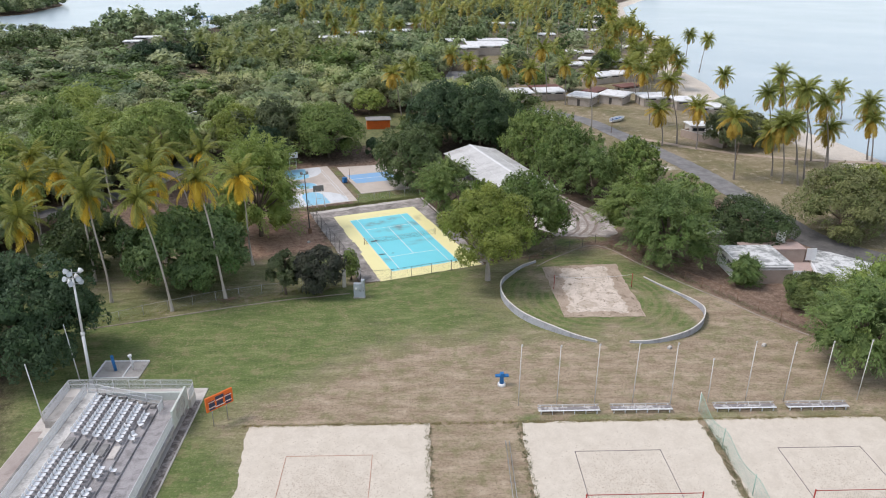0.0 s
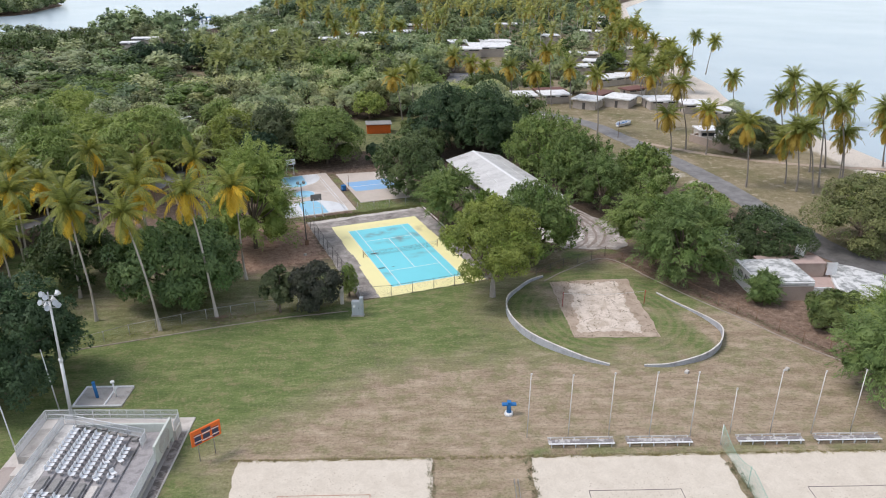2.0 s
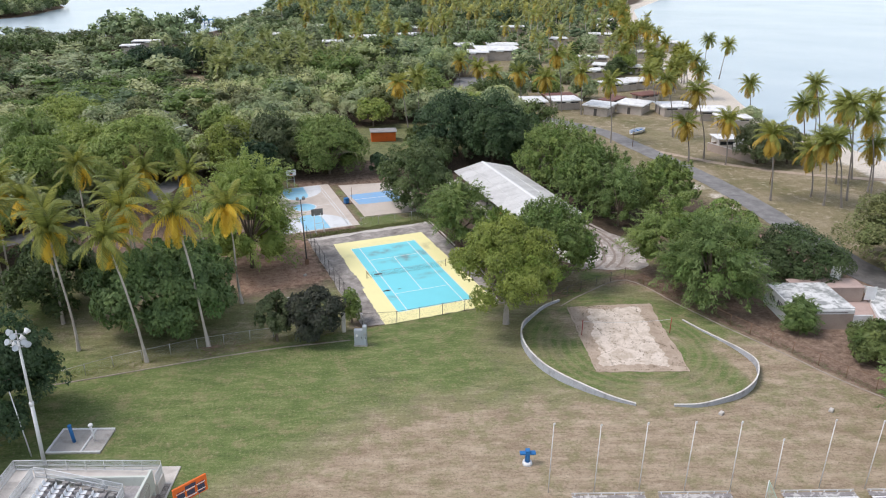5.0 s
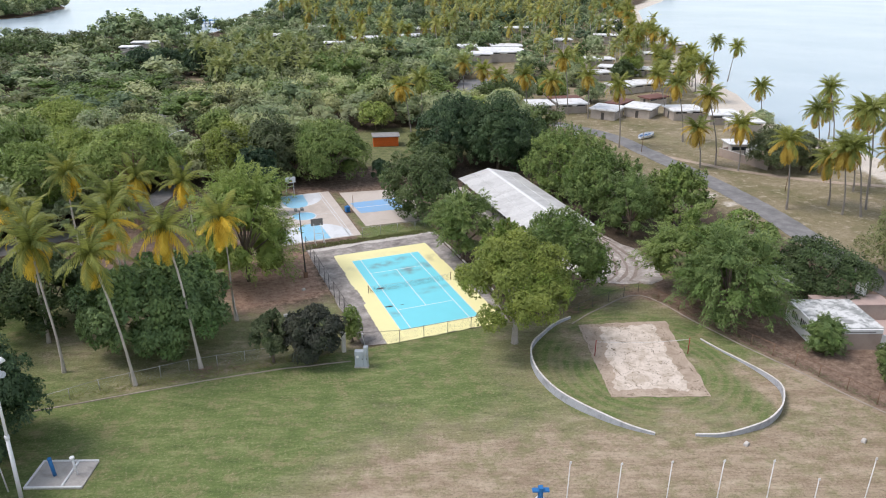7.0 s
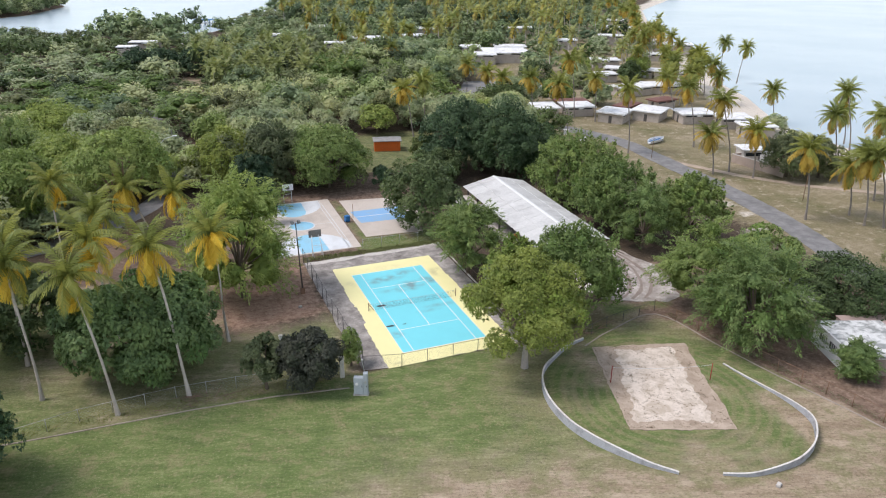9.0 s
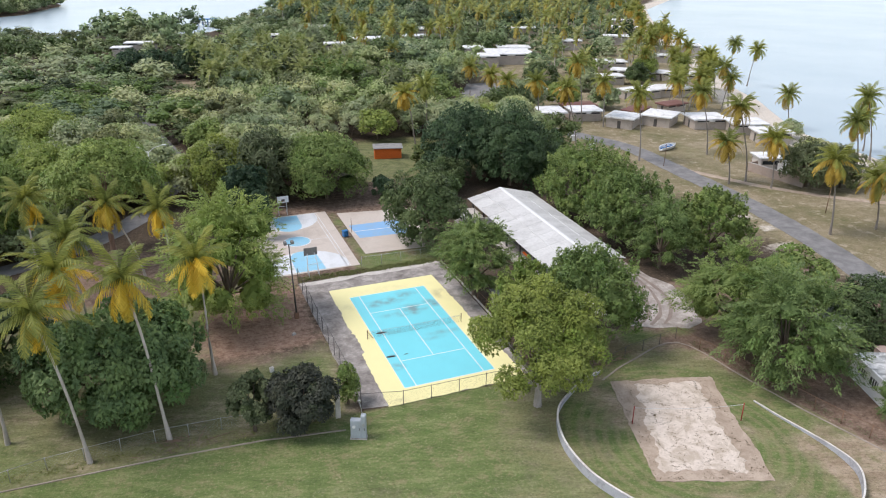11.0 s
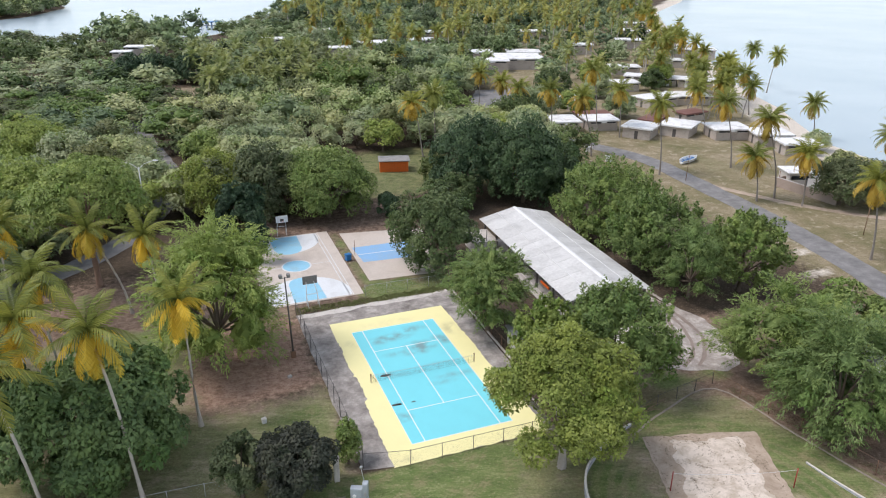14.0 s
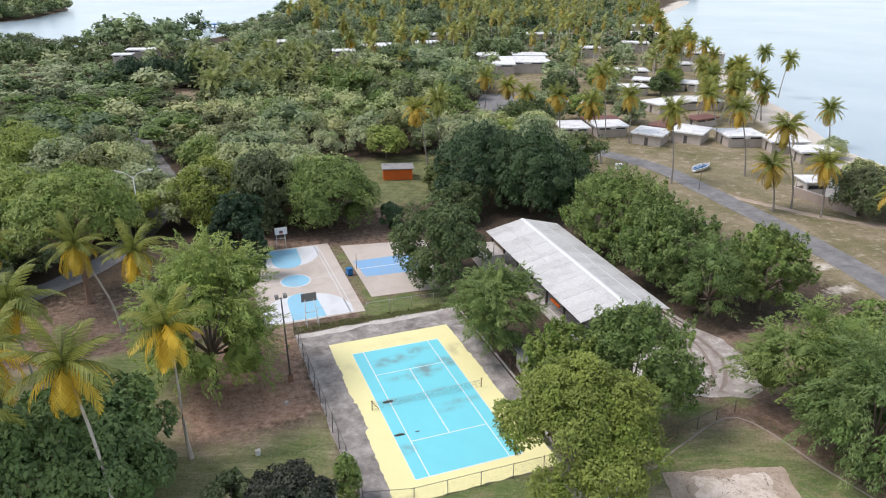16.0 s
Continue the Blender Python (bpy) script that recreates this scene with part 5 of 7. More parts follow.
def scoreboard():
    a, b = Vector((*uv(-18.15, -51.3), 0)), Vector((*uv(-16.0, -49.2), 0))
    d = (b - a)
    ob = thing("scoreboard", "orange scoreboard with dark displays on two posts", "scoreboard", Matrix.Translation((a + b) / 2) @ Matrix.Rotation(math.atan2(d.y, d.x), 4, "Z"))
    h = d.length / 2
    board = part("board", boxed(-h, h, -0.09, 0.09, 2.0, 3.65, 0.02), ORANGE, ob)
    for x in (-0.85, 0.75):
        part("post", tubed((x, 0.14, -0.1), (x, 0.14, 3.2), 0.05), STEEL, ob)
    for x0, x1, z0, z1, m in ((-0.45, 0.5, 3.1, 3.45, NAVY), (-1.2, -0.55, 2.45, 2.95, NAVY), (-0.35, 0.35, 2.4, 2.9, NAVY), (0.6, 1.25, 2.45, 2.95, NAVY), (-1.2, -0.55, 2.12, 2.33, NAVY), (0.6, 1.25, 2.12, 2.33, NAVY), (-1.2, -0.55, 3.06, 3.2, RED), (0.6, 1.25, 3.06, 3.2, RED), (-0.3, 0.3, 2.12, 2.2, RED)):
        part("display", boxed(x0, x1, -0.1, -0.088, z0, z1), m, board)
    for x0, x1, z0 in ((-1.25, -0.5, 3.0), (0.55, 1.3, 3.0), (-0.4, 0.4, 2.97), (-0.5, 0.5, 2.25), (-1.25, -0.5, 2.37), (0.55, 1.3, 2.37)):
        part("caption_bar", boxed(x0, x1, -0.1, -0.088, z0, z0 + 0.1), PAINT_WHITE, board)


scoreboard()


def floodlight(x, y, high, lean, label, lamps=9):
    ob = thing("floodlight_mast", label, "floodlight", pose(x, y, 0, 0, lean, -20))
    part("mast", tubed((0, 0, -0.2), (0, 0, high * 0.5), 0.18, 0.16, 12), STEEL_WHITE, ob)
    part("mast", tubed((0, 0, high * 0.5), (0, 0, high), 0.13, 0.1, 12), STEEL_WHITE, ob)
    part("collar", tubed((0, 0, high * 0.49), (0, 0, high * 0.52), 0.2, n=12), STEEL_WHITE, ob)
    rack = bmesh.new()
    for z in (-0.8, 0.0, 0.8):
        tube(rack, (-0.75, 0, high + z * 0.8), (0.75, 0, high + z * 0.8), 0.04, n=6)
    tube(rack, (0, 0, high - 1), (0, 0, high + 1.0), 0.06, n=6)
    part("bracket", rack, STEEL, ob)
    for k in range(lamps):
        i, j = k % 3 - 1, k // 3 - 1
        m = Matrix.Translation((i * 0.62 + 0.12 * (j == 0), -0.35 if k % 2 else 0.3, high + 0.62 * j)) @ Euler((radians(60 + 8 * j), 0, radians(25 * i + (140 if k % 4 == 0 else 0)))).to_matrix().to_4x4()
        bm = bmesh.new()
        tube(bm, (0, 0, -0.1), (0, 0, 0.3), 0.14, 0.3, 12, False)
        bmesh.ops.transform(bm, matrix=m, verts=bm.verts)
        lamp = part("lamp_housing", bm, STEEL_WHITE, ob)
        g = tubed((0, 0, 0.27), (0, 0, 0.3), 0.28, n=12)
        bmesh.ops.transform(g, matrix=m, verts=g.verts)
        part("lens", g, GREY_BOX, lamp)


x, y = uv(-33.6, -43.3)
floodlight(x + 0.4, y, 13.3, 2.0, "tall white floodlight mast with a cluster of lamps")


def thin_pole(x, y, high, lean, label, material=STEEL_WHITE):
    ob = thing("flag_pole", label, "pole", pose(x, y, 0, lean[0], lean[1], 0), "poles behind the grandstand")
    part("shaft", tubed((0, 0, -0.1), (0, 0, high), 0.07, 0.05), material, ob)
    part("finial", tubed((0, 0, high), (0, 0, high + 0.2), 0.08, 0.03), material, ob)


thin_pole(-50.6, -34.2, 7.0, (0, -3), "thin white pole behind the grandstand")
thin_pole(-47.6, -27.0, 7.2, (0, -3), "thin white pole beside the floodlight mast")
thin_pole(-55.0, -44.5, 6.0, (0, -3), "thin white pole behind the grandstand")


def court_light(x, y, high):
    ob = thing("court_light", "rusty court light pole with two lamps", "light pole", pose(x, y, 0, 0, -1.5, 0))
    part("pole", tubed((0, 0, -0.1), (0, 0, high), 0.12, 0.07), STEEL_DARK, ob)
    part("crossarm", tubed((-0.5, 0, high - 0.1), (0.5, 0, high - 0.1), 0.04, n=6), STEEL_DARK, ob)
    for s in (-0.45, 0.45):
        part("lamp", box(bmesh.new(), s - 0.2, s + 0.2, -0.3, 0.25, high - 0.05, high + 0.35, 0.05), CONCRETE_DARK, ob)
    part("control_box", boxed(-0.3, 0.3, -0.2, 0.2, 0, 0.9, 0.03), RUST, ob)


court_light(-13.4, 8.6, 10.6)

pad = thing("concrete_pad", "square pale concrete pad with raised white rim", "concrete pad", Matrix.Translation((-43.2, -26.4, 0)) @ Matrix.Rotation(FIELD, 4, "Z"))
part("slab", boxed(-2.7, 2.5, -1.9, 1.9, -0.1, 0.12, 0.02), CONCRETE, pad)
for x0, x1, y0, y1 in ((-2.7, 2.5, 1.72, 1.9), (-2.7, 2.5, -1.9, -1.72), (-2.7, -2.52, -1.72, 1.72), (0.55, 0.73, -1.72, 1.72)):
    part("rim", boxed(x0, x1, y0, y1, 0.12, 0.26, 0.02), PAINT_WHITE, pad)
for x, m, label in ((-43.9, BLUE, "thick blue upright pipe on the concrete pad"), (-42.0, PAINT_WHITE, "white upright vent pipe on the concrete pad")):
    ob = thing("standpipe", label, "pipe", pose(x, -26.3 if m is BLUE else -26.9, 0.12, 0, -4, 0))
    part("pipe", tubed((0, 0, 0), (0, 0, 1.8), 0.17 if m is BLUE else 0.1, n=12), m, ob)
    part("cap", tubed((0, 0, 1.8), (0, 0, 2.0), 0.18 if m is BLUE else 0.22, n=12), m, ob)


# ---- grandstand ----
WALK_GREY = worn("stained_walkway", (0.4, 0.38, 0.385), (0.15, 0.14, 0.14), 0.9, amount=0.8, big=0.9)
WALKWAY = worn("blotched_walkway", (0.68, 0.66, 0.63), (0.3, 0.28, 0.26), 0.9, amount=0.85, big=0.9, fine=5, low=0.45, high=0.62)

def grandstand():
    base = Matrix.Rotation(FIELD, 4, "Z")
    st = thing("grandstand", "weathered concrete grandstand with stepped rows and rails", "grandstand", base)
    n0, n1 = -80.0, -47.9
    part("rear_walkway", boxed(-31.3, -29.9, n0, n1, 2.3, 2.55, 0.02), WALKWAY, st, "stained concrete rear walkway")
    for k in range(6):
        u0, z = -29.9 + 1.05 * k, 2.5 - 0.2 * k
        part("tier", boxed(u0, u0 + 1.05, n0, n1 - 1.2, z - 0.6, z, 0.02), WALK_GREY, st)
    part("front_walkway", boxed(-23.6, -21.2, n0, n1, 1.05, 1.3, 0.02), WALK_GREY, st, "dark stained front walkway")
    part("landing", boxed(-29.9, -23.6, n1 - 1.2, n1, 1.1, 1.32, 0.02), CONCRETE, st)
    part("rear_wall", boxed(-31.3, -31.05, n0, n1, 0, 2.3), CONCRETE, st)
    part("end_wall", boxed(-31.0, -21.2, n1 - 0.02, n1 + 0.2, 0, 2.25, 0.02), END_WALL, st, "pale grey-green end wall")
    for k in range(8):
        v = n1 - 0.9 - 4.2 * k
        part("front_pier", boxed(-21.8, -21.3, v - 0.25, v + 0.25, 0, 1.05), CONCRETE, st)
    part("apron", boxed(-36.0, -20.2, n0, n1 + 4.0, -0.1, 0.1, 0.02), CONCRETE_PALE, st, "pale cracked concrete apron")
    part("front_apron", boxed(-21.15, -20.35, n0, n1 + 1.6, 0.09, 0.105), DIRTY_APRON, st, "rubble-strewn stained strip")
    part("rear_apron", boxed(-35.9, -34.4, n0, n1 - 3.4, 0.09, 0.105), REAR_APRON, st, "pinkish worn rear paving")
    part("gutter", boxed(-34.4, -34.15, n0, n1 - 3.5, 0.1, 0.12), CONCRETE_DARK, st)
    part("beam", boxed(-21.5, -21.2, n0, n1, 0.75, 1.05), CONCRETE, st)
    # added dark sheet that draws the shaded void under the walkway
    part("shade_wall", boxed(-23.4, -23.2, n0, n1 - 0.3, 0.1, 1.05), CONCRETE_DARK, st)
    # ramp behind the end wall, with its landing
    part("ramp", slab_side([(-34.0, 0.1), (-20.9, 0.1), (-20.9, 1.2), (-31.2, 1.75), (-34.0, 1.75)], n1 + 0.2, n1 + 1.75), WALL_PALE, st, "sloping pale concrete ramp")
    part("ramp_landing", boxed(-34.0, -31.3, n1 - 4.0, n1 + 0.2, 0.1, 1.75, 0.02), CONCRETE, st)
    part("stair_block", boxed(-34.0, -31.3, n1 - 5.6, n1 - 4.0, 0.1, 0.95, 0.02), CONCRETE_PALE, st)
    # pale end panel with ringed relief
    panel = part("end_panel", boxed(-21.35, -21.12, n1 - 4.4, n1 + 0.15, 0.9, 2.95, 0.02), END_WALL, st, "pale green-white panel with ringed relief")
    for r in (0.22, 0.42, 0.62, 0.82, 1.0):
        ring = bmesh.new()
        bent(ring, [(-21.11, n1 - 2.2 + 1.3 * r * math.cos(a), 1.92 + 0.95 * r * math.sin(a)) for a in np.linspace(0, math.tau, 25)], [0.035] * 25, 4)
        part("ring", ring, CONCRETE, panel)
    rails = (([(-31.2, n0, 2.55), (-31.2, n1 - 0.3, 2.55)], 1.0), ([(-31.0, n1 - 0.25, 2.55), (-30.0, n1 - 0.4, 2.55), (-23.2, n1 - 1.3, 1.55)], 1.05), ([(-23.2, n1 - 1.3, 1.4), (-23.2, n1 - 2.6, 1.4)], 1.0),
             ([(-33.9, n1 - 4.0, 1.75), (-33.9, n1 + 1.65, 1.75), (-31.0, n1 + 1.65, 1.75), (-21.0, n1 + 1.65, 1.55)], 1.1), ([(-20.95, n1 + 1.6, 1.3), (-20.95, n1 + 0.1, 1.2)], 1.1), ([(-21.3, n0, 1.3), (-21.3, n1 - 4.4, 1.3)], 1.05))
    for rail, high in rails:
        for a, b in zip(rail, rail[1:]):
            a, b = Vector(a), Vector(b)
            for z in (high, high * 0.52, 0.1):
                part("rail", tubed(a + Vector((0, 0, z)), b + Vector((0, 0, z)), 0.035, n=6), STEEL_WHITE, st)
            count = max(1, int((b - a).length / 1.6))
            for k in range(count + 1):
                p = a.lerp(b, k / count)
                part("rail_post", tubed(p, p + Vector((0, 0, high + 0.03)), 0.04, n=6), STEEL_WHITE, st)
            v = []
            for k in range(int((b - a).length / 0.085)):
                p = a.lerp(b, k * 0.085 / (b - a).length)
                v.append([p, p + Vector((0.026, 0.026, 0)), p + Vector((0.026, 0.026, high)), p + Vector((0, 0, high))])
            part("baluster_panel", quads("baluster_panel", np.array(v, float)), STEEL_WHITE, st, kind="stuff")
    return base


DIRTY_APRON = worn("rubble_apron", (0.44, 0.39, 0.36), (0.16, 0.135, 0.12), 0.95, amount=0.9, big=1.6, fine=6, low=0.42, high=0.56)
REAR_APRON = worn("rear_paving", (0.44, 0.38, 0.35), (0.27, 0.22, 0.2), 0.9, amount=0.7)
END_WALL = worn("pale_green_render", (0.6, 0.63, 0.58), (0.4, 0.41, 0.38), 0.85, amount=0.4)


def slab_side(pts, y0, y1):
    """A plate in the xz plane between two y values."""
    bm = bmesh.new()
    a, b = [bm.verts.new((x, y0, z)) for x, z in pts], [bm.verts.new((x, y1, z)) for x, z in pts]
    bm.faces.new(a)
    bm.faces.new(b[::-1])
    for k in range(len(pts)):
        j = (k + 1) % len(pts)
        bm.faces.new((a[k], b[k], b[j], a[j]))
    bmesh.ops.recalc_face_normals(bm, faces=bm.faces)
    return bm


stand_m = grandstand()


def stadium_seat():
    ob = thing("stadium_seat", "white moulded plastic stadium seat on a concrete tier", "seat", None, "grandstand seats")
    part("seat", boxed(-0.24, 0.22, -0.22, 0.22, 0.4, 0.47, 0.03), PLASTIC_WHITE, ob)
    back = boxed(-0.3, -0.22, -0.21, 0.21, 0.44, 0.83, 0.038)
    part("backrest", back, PLASTIC_WHITE, ob)
    part("bracket", boxed(-0.1, 0.1, -0.06, 0.06, 0, 0.4), STEEL, ob)
    return ob


seat = stadium_seat()
rng_seat = random.Random(4)
first = True
for row in range(6):
    u, z = -29.35 + 1.05 * row, 2.5 - 0.2 * row
    for k in range(44):
        v = -49.5 - 0.56 * k - 0.12 * row
        if 11 <= k <= 14 or (row == 5 and (k in (6, 7, 10, 15, 16) or k > 17)) or (row == 4 and k in (15, 16, 20, 21)) or (k > 40):
            continue
        if row == 5 and k < 2:
            continue
        tip = rng_seat.uniform(-4, 4) + (rng_seat.choice((-35, 40)) if row >= 4 and rng_seat.random() < 0.25 else 0)
        m = stand_m @ Matrix.Translation((u, v, z)) @ Matrix.Rotation(radians(tip), 4, "Z")
        if first:
            seat.matrix_world = m
            first = False
        else:
            copy_thing(seat, m)
for k in range(5):
    ob = thing("seat_plinth", "bare grey concrete seat plinth between rows", "plinth", stand_m @ Matrix.Translation((-29.3 + 1.05 * k, -56.6 - 0.1 * k, 2.5 - 0.2 * k)), "bare seat plinths")
    part("block", boxed(-0.35, 0.3, -0.9, 0.9, 0, 0.18, 0.03), CONCRETE_PALE if k == 4 else CONCRETE_DARK, ob)


for k in range(6):
    for j in range(2):
        ob = thing("seat_plinth", "broken dark concrete seat plinth at a row's end", "plinth", stand_m @ Matrix.Translation((-29.35 + 1.05 * k + 0.1 * j, -49.0 + 0.02 * k - 0.5 * (k == 5) + 0.42 * (j - 0.4), 2.5 - 0.2 * k)), "broken seat plinths")
        part("block", boxed(-0.3, 0.25, -0.16, 0.14, 0, 0.22 + 0.08 * ((k + j) % 2), 0.04), CONCRETE_DARK, ob)


# ---- pavilion ----
def pavilion():
    ob = thing("pavilion", "open-sided pavilion with a long pale metal gable roof", "pavilion", Matrix.Translation((27.6, 18.6, 0)) @ Matrix.Rotation(radians(-3.2), 4, "Z"))
    w, l, e, r = 6.2, 16.0, 4.0, 5.5
    count = 16
    for s in (-1, 1):
        for k in range(count):
            y0, y1 = -l + 2 * l * k / count, -l + 2 * l * (k + 1) / count - 0.015
            bm, lift = bmesh.new(), 0.012 * (k % 2)
            tops, bots = [], []
            for y in (y0, y1):
                row = []
                for j in range(13):
                    t = j / 12
                    row.append(Vector((s * w * (1 - t), y, e + (r - e) * t + lift)))
                tops.append(row)
            a = [[bm.verts.new(p) for p in row] for row in tops]
            b = [[bm.verts.new(p - Vector((0, 0, 0.05))) for p in row] for row in tops]
            for j in range(12):
                bm.faces.new((a[0][j], a[0][j + 1], a[1][j + 1], a[1][j]))
                bm.faces.new((b[0][j], b[1][j], b[1][j + 1], b[0][j + 1]))
            bm.faces.new((a[0][0], a[1][0], b[1][0], b[0][0]))
            for i in (0, 1):
                for j in range(12):
                    bm.faces.new((a[i][j], a[i][j + 1], b[i][j + 1], b[i][j]))
            bmesh.ops.recalc_face_normals(bm, faces=bm.faces)
            part("roof_sheet", bm, ROOF_SHEET, ob)
    part("ridge_cap", slab_side([(-0.35, r - 0.03), (0, r + 0.06), (0.35, r - 0.03), (0, r + 0.02)], -l, l), PAINT_WHITE, ob, "white ridge capping")
    for s in (-1, 1):
        part("roof_rib", bent(bmesh.new(), [(s * 3.1, -l, 4.79), (s * 3.1, l, 4.79)], [0.04, 0.04], 4), PAINT_WHITE, ob)
    for k in range(7):
        y = -l + 0.8 + k * (2 * l - 1.6) / 6
        for s in (-1, 1):
            part("column", boxed(s * 5.4 - 0.13, s * 5.4 + 0.13, y - 0.13, y + 0.13, 0, 4.0), STEEL_DARK, ob)
        truss = bmesh.new()
        tube(truss, (-5.4, y, 3.75), (5.4, y, 3.75), 0.06, n=5)
        for s in (-1, 1):
            tube(truss, (s * 6.0, y, 3.95), (0, y, 5.4), 0.06, n=5)
            for t in (0.3, 0.6):
                tube(truss, (s * 5.4 * t, y, 3.75), (s * 5.4 * (t + 0.15), y, 5.4 - 0.24 * 5.4 * (t + 0.15)), 0.035, n=4)
        part("truss", truss, STEEL, ob)
    part("floor_slab", boxed(-6.0, 6.0, -l + 0.3, l - 0.3, -0.1, 0.16, 0.02), CONCRETE, ob)
    part("low_wall", boxed(-5.6, -5.4, -l + 2, l - 2, 0.16, 1.0), WALL_PALE, ob)
    part("painted_beam", boxed(-5.55, -5.35, -9, -6.5, 2.4, 2.7), ORANGE, ob, "orange painted beam")


pavilion()
hut = thing("toilet_block", "small pale block with a dark flat roof under the trees", "hut", pose(13.2, 0.6, 0, 0, 0, -5))
part("wall", boxed(-1.5, 1.5, -1.8, 1.8, -0.05, 2.4), WALL_PALE, hut)
part("roof", boxed(-1.8, 1.8, -2.1, 2.1, 2.4, 2.55, 0.02), CONCRETE_DARK, hut)
part("door", boxed(-0.5, 0.4, -1.84, -1.8, 0, 2.0), STEEL_DARK, hut)
blockhouse = thing("equipment_store", "pale wall end with steel posts beside the pavilion", "store", pose(21.2, 31.5, 0, 0, 0, -4))
part("wall", boxed(-1.8, 1.8, -2.6, 2.6, -0.05, 2.3), WALL_PALE, blockhouse)
part("roof", boxed(-1.9, 1.9, -2.7, 2.7, 2.3, 2.42, 0.02), CONCRETE_PALE, blockhouse)
for k in range(3):
    part("post", tubed((-1.6 + 1.6 * k, -2.4, 2.4), (-1.6 + 1.6 * k, -2.4, 4.2), 0.06), STEEL_DARK, blockhouse)


def waste_bin(x, y):
    ob = thing("waste_bin", "blue plastic wheeled bin on the grass", "bin", pose(x, y, 0, 0, 0, 15))
    part("body", boxed(-0.42, 0.42, -0.38, 0.38, 0.1, 1.05, 0.05), BLUE, ob)
    part("lid", boxed(-0.46, 0.46, -0.42, 0.42, 1.05, 1.15, 0.03), BLUE, ob)
    for s in (-0.35, 0.35):
        part("wheel", tubed((s - 0.05, 0.35, 0.12), (s + 0.05, 0.35, 0.12), 0.12, n=10), STEEL_DARK, ob)


waste_bin(-0.2, 34.6)


def shed():
    ob = thing("shed", "orange timber shed with a dark flat roof", "shed", pose(21.8, 80.6, 0, 0, 0, -14))
    for k in range(13):
        part("plank", boxed(-3.1 + 0.48 * k, -2.64 + 0.48 * k, -1.9, -1.8, 0.05, 2.5), ORANGE, ob)
    part("wall", boxed(-3.1, 3.1, -1.8, 1.9, 0, 2.45), ORANGE, ob)
    part("roof", boxed(-3.4, 3.5, -2.4, 2.3, 2.45, 2.62, 0.03), CONCRETE_DARK, ob)
    door = part("door", boxed(0.6, 1.6, -1.96, -1.9, 0.1, 2.05), ORANGE, ob)
    part("handle", boxed(0.7, 0.76, -2.0, -1.96, 1.0, 1.15), STEEL_DARK, door)


shed()


